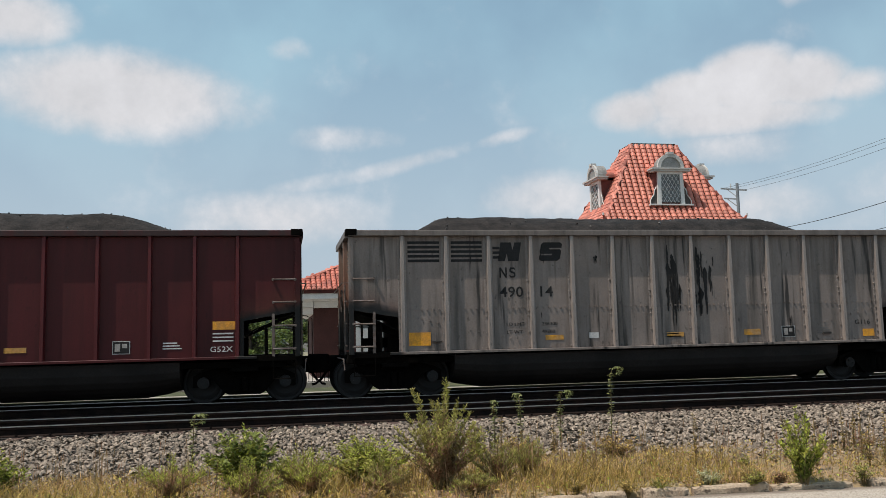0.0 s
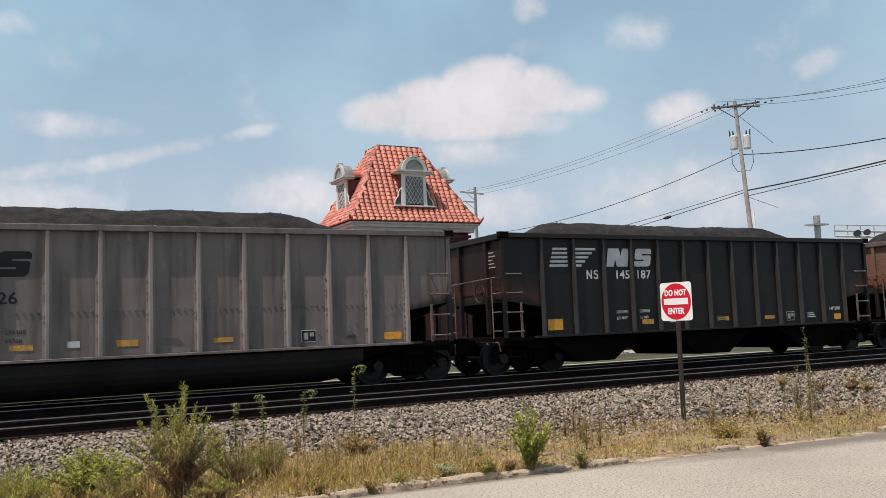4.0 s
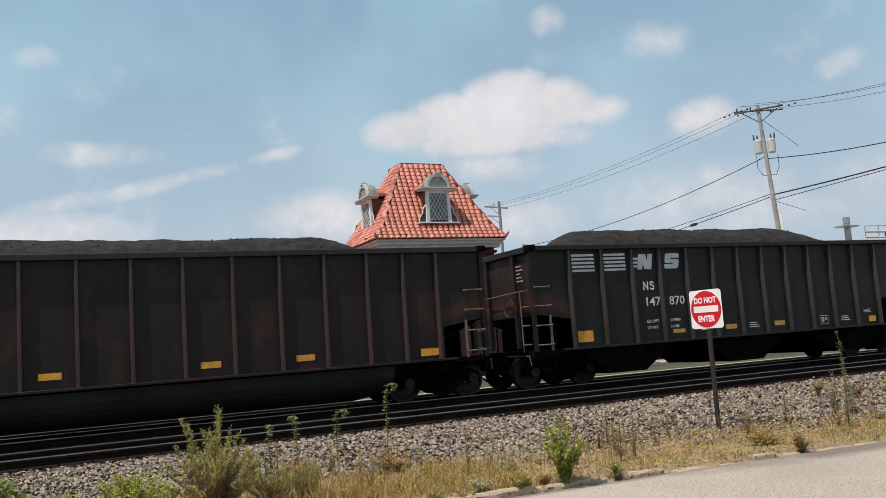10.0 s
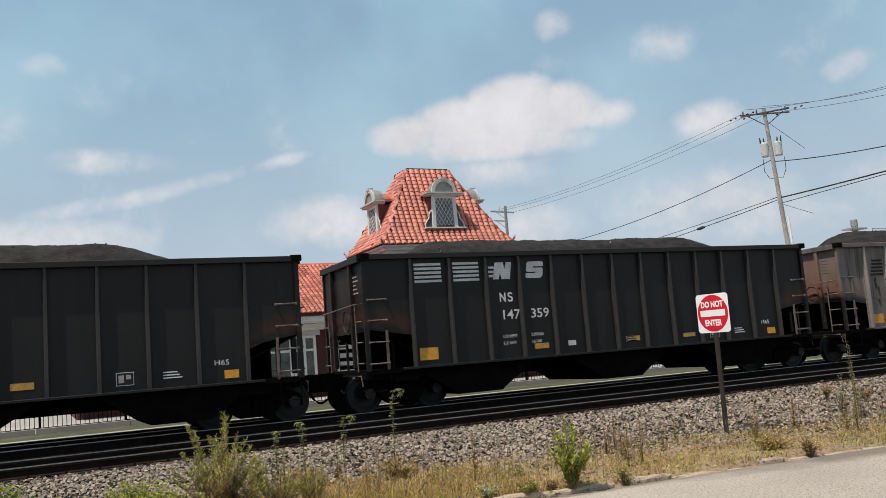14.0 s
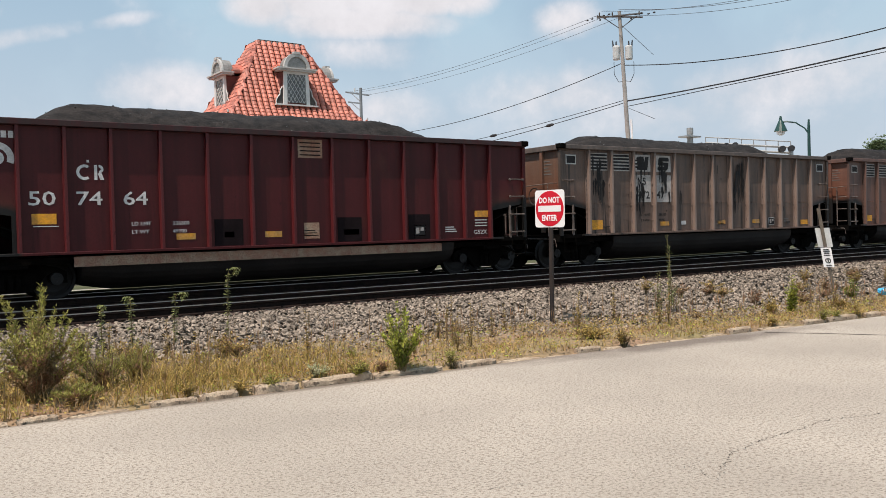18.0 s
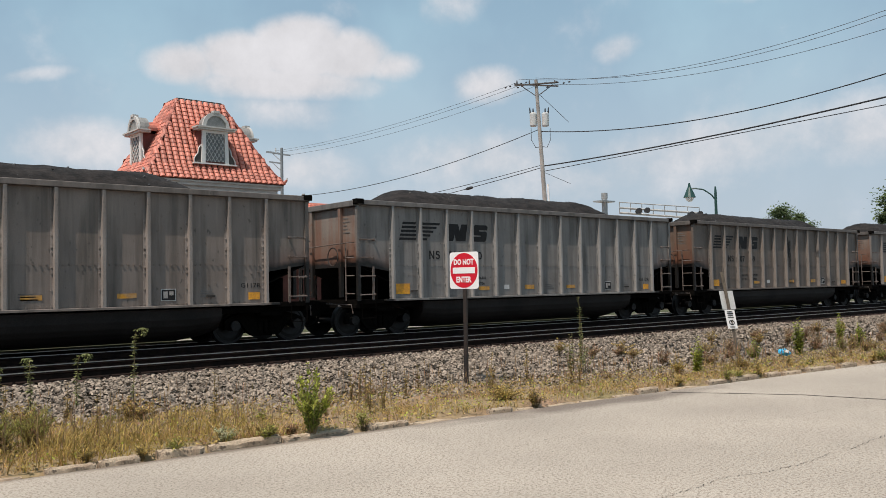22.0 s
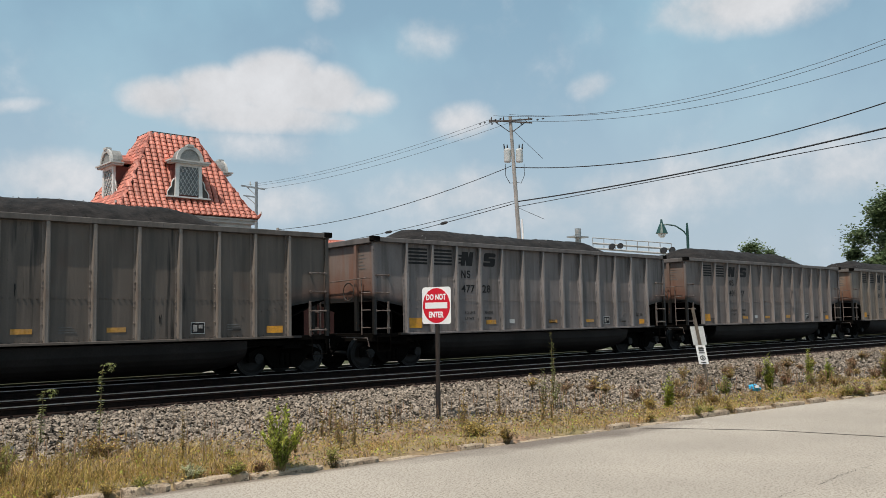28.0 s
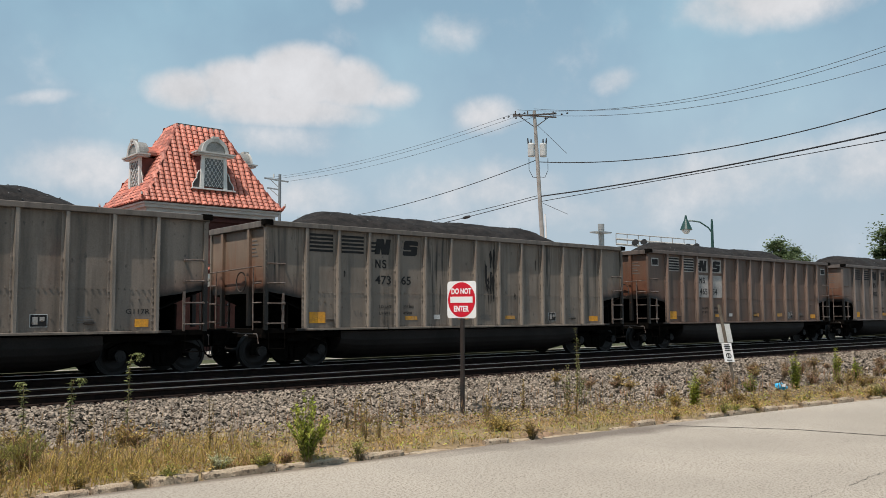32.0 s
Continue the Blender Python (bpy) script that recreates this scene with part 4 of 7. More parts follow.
        part("uncoupling_lever", bars(0.016, [(e * (HALF + 0.12), -SIDE + 0.05, 0.66), (e * (HALF + 0.14), -SIDE + 0.1, 0.9), (e * (HALF + 0.2), -0.2, 0.92)]), M_IRON, car)
    part("brake_wheel", bars(0.018, [(-HALF - 0.1, -0.45 + 0.26 * math.cos(k * math.tau / 16), 2.25 + 0.26 * math.sin(k * math.tau / 16)) for k in range(17)]), M_GRIME, car)
    part("brake_cylinder", bars(0.12, [(-HALF + 0.35, -0.5, 1.25), (-HALF + 0.95, -0.5, 1.25)], sides=12), M_DARK, car)
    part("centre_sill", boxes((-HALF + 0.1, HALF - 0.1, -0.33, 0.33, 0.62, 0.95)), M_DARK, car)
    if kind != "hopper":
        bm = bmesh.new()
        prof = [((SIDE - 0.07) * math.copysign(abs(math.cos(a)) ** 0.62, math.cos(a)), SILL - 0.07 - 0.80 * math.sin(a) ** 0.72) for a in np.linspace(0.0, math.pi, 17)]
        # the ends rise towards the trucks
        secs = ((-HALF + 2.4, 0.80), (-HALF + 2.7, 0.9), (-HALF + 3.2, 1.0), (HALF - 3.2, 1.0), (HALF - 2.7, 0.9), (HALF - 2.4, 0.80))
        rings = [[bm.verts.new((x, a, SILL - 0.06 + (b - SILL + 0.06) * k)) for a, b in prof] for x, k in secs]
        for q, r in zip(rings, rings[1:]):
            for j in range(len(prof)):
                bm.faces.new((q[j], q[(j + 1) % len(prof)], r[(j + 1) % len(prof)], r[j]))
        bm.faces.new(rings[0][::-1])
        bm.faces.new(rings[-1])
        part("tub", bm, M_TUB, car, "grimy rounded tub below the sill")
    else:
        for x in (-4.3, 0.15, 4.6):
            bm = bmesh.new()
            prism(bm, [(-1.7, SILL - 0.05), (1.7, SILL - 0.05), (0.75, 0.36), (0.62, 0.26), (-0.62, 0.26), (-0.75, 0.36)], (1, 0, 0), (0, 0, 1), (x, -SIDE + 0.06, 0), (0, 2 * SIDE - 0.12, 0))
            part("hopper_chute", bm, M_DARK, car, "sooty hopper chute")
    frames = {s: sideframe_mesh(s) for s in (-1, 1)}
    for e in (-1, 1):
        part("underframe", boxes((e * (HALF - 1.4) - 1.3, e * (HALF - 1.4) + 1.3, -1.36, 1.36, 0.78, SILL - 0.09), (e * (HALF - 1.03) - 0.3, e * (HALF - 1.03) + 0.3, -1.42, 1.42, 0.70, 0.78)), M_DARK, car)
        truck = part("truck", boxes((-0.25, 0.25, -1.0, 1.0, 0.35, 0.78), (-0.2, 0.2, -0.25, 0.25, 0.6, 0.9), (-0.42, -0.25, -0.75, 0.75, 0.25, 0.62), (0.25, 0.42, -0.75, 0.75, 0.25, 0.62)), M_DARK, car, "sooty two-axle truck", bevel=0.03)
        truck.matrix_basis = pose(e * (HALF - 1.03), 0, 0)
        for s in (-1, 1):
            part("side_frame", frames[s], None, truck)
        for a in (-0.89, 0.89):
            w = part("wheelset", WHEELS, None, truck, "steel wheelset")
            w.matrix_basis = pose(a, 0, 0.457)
    if kind == "welded":
        # a slightly longer body on the same trucks
        for o in car.children:
            if o.name.split(".")[0] not in ("truck", "side_post", "underframe", "tub", "coupler", "air_hose"):
                o.data.transform(Matrix.Diagonal((1.022, 1, 1, 1)))
    return car


FACE = -SIDE - 0.006   # lettering stands just off the side sheet
WHEELS = wheelset_mesh()
M_GLINT = material("bright_coal_lumps", (0.10, 0.095, 0.09), 0.35, vary=0.6, scale=9, grain=30, bump=0.3, spec=0.7, island=0.6)


def lumps(me, seed):
    """Loose lumps that catch the light along the crown of a load."""
    rnd = random.Random(seed)
    v, f = rock_base(seed)
    tops = [p.co for p in me.vertices if abs(p.co.x) < HALF - 0.8 and -1.3 < p.co.y < 0.4]
    out = []
    for k in range(110):
        p = rnd.choice(tops)
        s = rnd.choice((0.016, 0.02, 0.025, 0.032))
        m = Matrix.Translation(p + Vector((rnd.uniform(-0.08, 0.08), rnd.uniform(-0.08, 0.08), 0.0))) @ Euler((rnd.uniform(-1, 1), rnd.uniform(-1, 1), rnd.uniform(0, 6))).to_matrix().to_4x4() @ Matrix.Diagonal((s, s, s, 1))
        out.append(np.array(m))
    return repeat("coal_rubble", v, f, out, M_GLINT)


def run_mesh(seed):
    """A run of tar: a dark blotch with ragged fingers that trail down; one metre long, its top at the origin."""
    rnd = random.Random(seed)
    bm = bmesh.new()
    for k in range(rnd.choice((1, 2, 3))):
        x, w = rnd.uniform(-0.09, 0.09) * (k > 0), rnd.uniform(0.018, 0.055)
        top, n = -rnd.uniform(0, 0.35) * (k > 0), 22
        end = top - rnd.uniform(0.35, 1.0)
        left, right = [], []
        for i in range(n + 1):
            u = i / n
            fade = min(1, u * 6) * (1 - u) ** 0.55
            ww = w * fade * (0.75 + 0.5 * noise.noise(Vector((seed * 3.1 + k, u * 7, 0)))) + 0.002
            xx = x + 0.02 * noise.noise(Vector((seed, u * 3, k)))
            z = top + (end - top) * u
            left.append(bm.verts.new((xx - ww - rnd.uniform(0, 0.006), 0, z)))
            right.append(bm.verts.new((xx + ww + rnd.uniform(0, 0.006), 0, z)))
        for i in range(n):
            bm.faces.new((left[i], right[i], right[i + 1], left[i + 1]))
    return mesh_of("tar_run", bm, M_TARRUN)


M_TARRUN = material("black_tar_run", (0.014, 0.012, 0.011), 0.7, vary=0.5, scale=8, grain=30, bump=0.2)
RUNS = [run_mesh(s) for s in range(9)]


# bays where the load has boiled over and run down
RUN_BAYS = {1: (6, 7), 3: (7,), 6: (6, 7), 7: (3, 7), 14: (6, 7), 15: (3, 3, 4, 7, 7), 17: (0, 2, 3, 7, 7), 21: (6,), 28: (6,)}


def runs(car, i, drip):
    rnd = random.Random(100 + i)
    k = 0
    for b in RUN_BAYS.get(i, ()):
        mid = rnd.uniform(0.35, 0.65)
        for j in range(9):
            o = part("tar_run", RUNS[rnd.randrange(9)], None, car, "black tar run")
            o.matrix_basis = pose(POSTS[b] + min(0.84, max(0.17, rnd.gauss(mid, 0.14))), FACE - 0.001 - 0.0006 * k, rnd.uniform(2.3, 3.55)) @ Matrix.Diagonal((rnd.uniform(0.7, 1.7), 1, rnd.uniform(0.6, 1.35), 1))
            k += 1
    for j in range(int(drip * 9)):
        b = rnd.randrange(12)
        o = part("tar_run", RUNS[rnd.randrange(9)], None, car, "black tar run")
        o.matrix_basis = pose(POSTS[b] + rnd.uniform(0.2, 0.82), FACE - 0.001 - 0.0006 * k, rnd.uniform(1.6, 3.4)) @ Matrix.Diagonal((rnd.uniform(0.35, 0.8), 1, rnd.uniform(0.2, 0.6), 1))
        k += 1


HEAPS = [heap(s, f) for s, f in ((3, 1.0), (11, 0.92), (19, 1.08), (27, 0.97))]
LUMPS = [lumps(me, 60 + k) for k, me in enumerate(HEAPS)]
PLAIN = {k: build_car(k) for k in ("gondola", "hopper", "welded")}
PAINTED = {"side_sheet", "side_post", "rivets", "top_chord", "side_sill", "end_chord", "end_sheet", "end_post", "corner_post"}

LGREY, TAN, GREY, WARM = rgb("857a73"), rgb("807067"), rgb("786e69"), rgb("776961")
RUSTY, BROWN, DBROWN = rgb("644a41"), rgb("6a564b"), rgb("221715")
BLACK, MAROON, BLUEGREY = rgb("1d1b1a"), rgb("4a1517"), rgb("82776f")
SOOT = rgb("3b3833")
# kind, paint, rust, drip, look, number (two groups), class mark, heap
CARS = [
    ("welded", MAROON, 0.1, 0.0, "plain_red", ("", ""), "G52X"),
    ("gondola", LGREY, 0.0, 0.75, "bars", ("490", "14"), "G116"),
    ("gondola", TAN, 0.15, 0.4, "bars", ("504", "78"), "G117R"),
    ("gondola", RUSTY, 0.5, 0.2, "plates", ("461", "21"), ""),
    ("gondola", GREY, 0.1, 0.1, "flag", ("521", "26"), ""),
    ("hopper", BLACK, 0.0, 0.0, "flag_white", ("145", "187"), "HP288"),
    ("gondola", rgb("6e574a"), 0.25, 0.4, "plates", ("465", "15"), ""),
    ("gondola", rgb("887c74"), 0.1, 0.6, "bars", ("500", "001"), ""),
    ("gondola", rgb("7f756e"), 0.1, 0.15, "bars", ("486", "76"), "G116"),
    ("welded", DBROWN, 0.3, 0.0, "none", ("", ""), ""),
    ("hopper", BLACK, 0.0, 0.0, "bars_white", ("147", "870"), "H65"),
    ("hopper", BLACK, 0.05, 0.0, "bars_white", ("147", "248"), "H65"),
    ("hopper", BLACK, 0.05, 0.0, "bars_white", ("146", "616"), "H65"),
    ("hopper", BLACK, 0.0, 0.0, "bars_white", ("147", "359"), "H65"),
    ("gondola", rgb("776d67"), 0.0, 0.9, "flag", ("509", "95"), "G117R"),
    ("gondola", rgb("978d82"), 0.0, 0.9, "bars", ("500", "73"), "G117R"),
    ("welded", MAROON, 0.1, 0.0, "red", ("74", "64"), "G52X"),
    ("gondola", BROWN, 0.2, 1.0, "plates", ("472", "47"), ""),
    ("gondola", rgb("6e5046"), 0.3, 0.1, "plates", ("470", "47"), ""),
    ("gondola", BLUEGREY, 0.0, 0.1, "flag", ("526", "87"), "G117R"),
    ("gondola", rgb("817d79"), 0.0, 0.05, "flag", ("511", "40"), "G117R"),
    ("gondola", rgb("695f57"), 0.1, 0.05, "flag", ("507", "49"), ""),
    ("gondola", rgb("7c736d"), 0.0, 0.05, "flag", ("531", "92"), "G119"),
    ("gondola", GREY, 0.0, 0.05, "flag", ("529", "70"), "G119"),
    ("gondola", rgb("655b53"), 0.1, 0.5, "bars", ("440", "62"), ""),
    ("gondola", rgb("7b7370"), 0.0, 0.1, "bars", ("477", "28"), "G116"),
    ("gondola", GREY, 0.05, 0.1, "bars", ("491", "77"), "G116"),
    ("gondola", rgb("82766b"), 0.15, 0.1, "bars", ("497", "28"), "G117R"),
    ("gondola", rgb("7f7469"), 0.2, 0.45, "bars", ("473", "65"), ""),
    ("gondola", BROWN, 0.35, 0.1, "plates", ("465", "54"), ""),
    ("gondola", WARM, 0.1, 0.1, "bars", ("482", "35"), ""),
    ("gondola", WARM, 0.1, 0.1, "flag", ("518", "06"), ""),
]
COLOR_WORDS = {LGREY: "light grey", TAN: "tan-grey", GREY: "grey", WARM: "warm grey", RUSTY: "rust-brown", BROWN: "grey-brown", DBROWN: "dark brown", BLACK: "black", MAROON: "maroon", BLUEGREY: "pale grey"}


def letter(car, text, x, z, h, mat, wide=1.0, name="number"):
    o = part(name, text_mesh(text, h, mat, wide, 0.004 if h > 0.2 else 0.0), None, car)
    o.matrix_basis = pose(x, FACE, z, 90)
    return o


def plate(car, x0, x1, z0, z1, mat, name="placard", label="", y=FACE, slant=0.0):
    bm = bmesh.new()
    prism(bm, [(x0, z0), (x1, z0), (x1 + slant, z1), (x0 + slant, z1)], (1, 0, 0), (0, 0, 1), (0, y - 0.003, 0), (0, 0.006, 0))
    return part(name, bm, mat, car, label)


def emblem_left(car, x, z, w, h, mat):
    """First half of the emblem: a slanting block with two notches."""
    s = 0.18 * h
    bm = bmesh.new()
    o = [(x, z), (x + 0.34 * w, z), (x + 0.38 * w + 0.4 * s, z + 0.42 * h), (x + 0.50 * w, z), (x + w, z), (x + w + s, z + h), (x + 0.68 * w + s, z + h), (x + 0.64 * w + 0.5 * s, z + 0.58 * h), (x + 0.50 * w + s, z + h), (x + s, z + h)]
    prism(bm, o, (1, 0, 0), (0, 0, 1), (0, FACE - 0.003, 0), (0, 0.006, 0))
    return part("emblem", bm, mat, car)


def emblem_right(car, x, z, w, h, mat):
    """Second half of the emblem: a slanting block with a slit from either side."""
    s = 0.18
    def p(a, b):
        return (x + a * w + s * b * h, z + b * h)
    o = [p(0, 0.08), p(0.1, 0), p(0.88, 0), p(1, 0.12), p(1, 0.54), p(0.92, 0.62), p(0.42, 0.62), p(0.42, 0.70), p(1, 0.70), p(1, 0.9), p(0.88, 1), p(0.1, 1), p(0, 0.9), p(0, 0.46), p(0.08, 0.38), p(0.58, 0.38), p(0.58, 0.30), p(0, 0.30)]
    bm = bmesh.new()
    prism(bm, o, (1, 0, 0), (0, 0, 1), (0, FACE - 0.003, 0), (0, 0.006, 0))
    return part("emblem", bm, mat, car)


def reporting_mark(car, x, z, h, mat):
    """Two upright plain blocks: one with a slanting cut, one with a slit from either side."""
    w, t = 0.74 * h, 0.15 * h
    for o in ([(0, 0), (t, 0), (t, 0.70 * h), (w - t, 0), (w, 0), (w, h), (w - t, h), (w - t, 0.30 * h), (t, h), (0, h)],
              [(a * 0.60 * h + 1.0 * h, b * h) for a, b in ((0, 0.14), (0.2, 0), (0.8, 0), (1, 0.16), (1, 0.44), (0.8, 0.57), (0.3, 0.66), (0.3, 0.82), (0.7, 0.85), (0.95, 0.74), (0.95, 0.9), (0.75, 1), (0.2, 1), (0.02, 0.86), (0.02, 0.60), (0.2, 0.50), (0.72, 0.39), (0.72, 0.20), (0.3, 0.16), (0, 0.30))]):
        bm = bmesh.new()
        prism(bm, o, (1, 0, 0), (0, 0, 1), (x, FACE - 0.003, z), (0, 0.006, 0))
        part("reporting_mark", bm, mat, car)


def arc_block(car, x, z, r0, r1, a0, a1, mat, name="emblem"):
    """A part of a ring."""
    n = 18
    out = [(x + r1 * math.cos(radians(a0 + (a1 - a0) * k / n)), z + r1 * math.sin(radians(a0 + (a1 - a0) * k / n))) for k in range(n + 1)]
    out += [(x + r0 * math.cos(radians(a1 - (a1 - a0) * k / n)), z + r0 * math.sin(radians(a1 - (a1 - a0) * k / n))) for k in range(n + 1)]
    bm = bmesh.new()
    prism(bm, out, (1, 0, 0), (0, 0, 1), (0, FACE - 0.003, 0), (0, 0.006, 0))
    return part(name, bm, mat, car)


def dress(car, i, kind, look_of, number, mark):
    """Lettering and placards on the near side of a car."""
    x0 = -HALF
    white = look_of.endswith("white") or look_of in ("red", "plain_red")
    ink = M_WHITELET if white else M_BLACKLET
    bay = lambda k: posts_of(kind)[k] + 0.12
    rnd = random.Random(i)
    if look_of in ("bars", "plates", "bars_white"):
        for k in (0, 1):
            if look_of == "plates":
                plate(car, bay(k), bay(k) + 0.78, 3.03, 3.58, M_WHITELET_OLD, "emblem_ground", y=FACE + 0.004)
            for j in range(5):
                plate(car, bay(k) + 0.02, bay(k) + 0.76, 3.07 + j * 0.105, 3.07 + j * 0.105 + 0.062, ink, "emblem_stripe")
        if look_of == "plates":
            for k in (2, 3):
                plate(car, bay(k), bay(k) + 0.78, 3.03, 3.58, M_WHITELET_OLD, "emblem_ground", y=FACE + 0.004)
                plate(car, bay(k), bay(k) + 0.78, 2.02, 2.92, M_WHITELET_OLD, "number_ground", y=FACE + 0.004)
        for j in range(3):
            plate(car, bay(2) + 0.0, bay(2) + 0.17, 3.14 + j * 0.11, 3.20 + j * 0.11, ink, "emblem_stripe")
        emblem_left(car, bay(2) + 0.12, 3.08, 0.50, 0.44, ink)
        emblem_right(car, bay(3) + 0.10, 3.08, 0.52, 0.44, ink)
        dx, dz = (0.12, -0.20) if look_of == "bars_white" else (0.0, -0.10) if look_of == "plates" else (0.0, 0.0)
        reporting_mark(car, bay(2) + 0.15 + dx, 2.69 + dz, 0.24, ink)
        if number[0]:
            letter(car, number[0], bay(2) + 0.14 + dx, 2.24 + dz, 0.25, ink, 1.12)
            letter(car, number[1], bay(3) + 0.04 + dx, 2.24 + dz, 0.25, ink, 1.12)
    if look_of in ("flag", "flag_white"):
        up, on = (0.17, 0.08) if look_of == "flag_white" else (0.0, 0.0)
        for k in (0, 1):
            for j in range(5):
                plate(car, bay(k) - 0.02 if k else bay(k) + 0.16 + 0.032 * j, bay(k) + (0.17 + 0.125 * j if k else 0.77), 2.72 + up + j * 0.115, 2.787 + up + j * 0.115, ink, "emblem_stripe", slant=0.02)
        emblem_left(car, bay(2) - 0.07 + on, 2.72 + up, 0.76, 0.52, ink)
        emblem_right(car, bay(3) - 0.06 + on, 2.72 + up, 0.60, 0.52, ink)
        reporting_mark(car, bay(1) + 0.26 + on, 2.17 + 2.2 * up, 0.25, ink)
        letter(car, number[0], bay(2) - 0.04 + 4 * on, 2.17 + 2.2 * up, 0.25, ink, 1.1)
        letter(car, number[1], bay(3) - 0.02 + on, 2.17 + 2.2 * up, 0.25, ink, 1.1)
    if look_of == "red":
        # emblem in the end bay: two nested arches that run out into bars, under a line of plain print
        arc_block(car, x0 + 0.80, 2.98, 0.20, 0.33, -20, 190, ink)
        arc_block(car, x0 + 0.80, 2.98, 0.06, 0.14, -60, 200, ink)
        for j, (q, w) in enumerate(((0.74, 0.10), (0.62, 0.12))):
            plate(car, x0 + 0.18, x0 + 0.56 + 0.24 * j, 2.92 - j * 0.20 - w / 2, 2.92 - j * 0.20 + w / 2, ink, "emblem_stripe")
        for j in range(7):
            plate(car, x0 + 0.22 + j * 0.135, x0 + 0.32 + j * 0.135, 3.40, 3.54, ink, "emblem_print")
        for k, text in enumerate(("50", number[0], number[1])):
            letter(car, text, bay(k) + 0.05 + 0.03 * k, 2.02, 0.30, ink, 1.35)
        arc_block(car, bay(1) + 0.28, 2.72, 0.105, 0.165, 55, 305, ink, "reporting_mark")
        plate(car, bay(1) + 0.48, bay(1) + 0.54, 2.56, 2.88, ink, "reporting_mark")
        arc_block(car, bay(1) + 0.58, 2.79, 0.035, 0.09, -95, 95, ink, "reporting_mark")
        plate(car, bay(1) + 0.60, bay(1) + 0.68, 2.56, 2.70, ink, "reporting_mark", slant=-0.05)
        plate(car, bay(1) + 0.33, bay(1) + 0.38, 2.93, 2.98, ink, "dot")
        plate(car, bay(0) + 0.12, bay(0) + 0.60, 1.62, 1.84, M_ORANGE, "placard", "orange placard")
        plate(car, bay(0) + 0.14, bay(0) + 0.64, 1.565, 1.585, ink, "small_print")
        # rust under the sill, painted as bright as where light catches it
        plate(car, bay(1), bay(10), SILL - 0.30, SILL - 0.08, M_RUSTPATCH, "rust_strip", "flaking pinkish rust along the sill, in a sunlit tone", y=-SIDE - 0.03)
        plate(car, bay(6) + 0.05, bay(6) + 0.72, 3.16, 3.62, M_RUSTPATCH, "rust_patch")
        for j in range(4):
            plate(car, bay(6) + 0.10, bay(6) + 0.66, 3.22 + j * 0.10, 3.25 + j * 0.10, M_DARKPATCH, "small_print", y=FACE - 0.004)
        plate(car, bay(6) + 0.16, bay(6) + 0.58, 1.15, 1.55, M_RUSTPATCH, "rust_patch")
        for k in (4, 7, 9):
            plate(car, bay(k) + 0.02, bay(k) + 0.72, 1.05, 1.72 - 0.05 * (k % 3), M_DARKPATCH, "paint_patch", "dark overpainted patch")
    # small print: capacity and weight
    if look_of not in ("none", "plain_red"):
        letter(car, "LD LMT", bay(2) + 0.28, 1.56, 0.085, ink, 1.1, "capacity_text")
        letter(car, "LT WT", bay(2) + 0.28, 1.38, 0.085, ink, 1.1, "capacity_text")
        a, b = (("229900", "56100") if look_of.endswith("white") else ("236300", "49700"))
        letter(car, a, bay(3) + 0.12, 1.56, 0.085, ink, 1.1, "capacity_text")
        letter(car, b, bay(3) + 0.12, 1.38, 0.085, ink, 1.1, "capacity_text")
    if mark:
        letter(car, mark, bay(11) + 0.2, 1.42 if "red" not in look_of else 1.14, 0.12, ink, 1.2, "class_mark")
    if look_of != "red":
        plate(car, bay(0) + 0.02, bay(0) + 0.52, 1.16, 1.46 if i % 3 else 1.42, M_ORANGE, "placard", "orange placard")
    # a small ledge bracket beside the placard
    if kind == "gondola":
        part("ledge", boxes((bay(0) + 0.55, bay(0) + 0.78, -SIDE - 0.05, -SIDE, 1.23, 1.26)), M_GRIME, car)
        part("ledge", boxes((bay(10) + 0.3, bay(10) + 0.52, -SIDE - 0.05, -SIDE, 1.20, 1.25)), M_GRIME, car)
    up = 0.5 if "red" in look_of else 0.0
    plate(car, bay(11) + (0.42 if mark and not up else 0.26), bay(11) + 0.74, 1.12 + up, 1.3 + up, M_ORANGE, "placard", "orange placard")
    for j in range(3 if up else 0):
        plate(car, bay(11) + 0.26, bay(11) + 0.7, 1.36 + j * 0.08, 1.39 + j * 0.08, ink, "small_print")
    for k in (3, 6, 8) if i % 2 else (3, 5, 7):
        plate(car, bay(k) + 0.2, bay(k) + 0.64, 1.22, 1.33 + rnd.choice((0, 0.03)), M_ORANGE if look_of == "none" else M_REFL, "marker", "orange reflective marker" if look_of == "none" else "faded yellow reflective marker")
    if look_of == "none":
        return
    plate(car, bay(4) + 0.26, bay(4) + 0.50, 1.24, 1.37, M_WHITELET, "tag_plate", "small white tag")
    # consolidated stencil: a framed black panel with pale squares
    k = 9
    plate(car, bay(k) + 0.2, bay(k) + 0.56, 1.14, 1.42, M_WHITELET, "stencil_panel")
    plate(car, bay(k) + 0.215, bay(k) + 0.545, 1.155, 1.405, M_BLACKLET, "stencil_panel", y=FACE - 0.004)
    plate(car, bay(k) + 0.25, bay(k) + 0.36, 1.20, 1.36, M_WHITELET_OLD, "stencil_print", y=FACE - 0.008)
    plate(car, bay(k) + 0.40, bay(k) + 0.50, 1.27, 1.36, M_WHITELET_OLD, "stencil_print", y=FACE - 0.008)
    for k in (6, 10):
        for j in range(3):
            plate(car, bay(k) + 0.16, bay(k) + 0.56 - 0.05 * j, 1.22 + j * 0.06, 1.245 + j * 0.06, ink if white else M_FADED, "small_print")
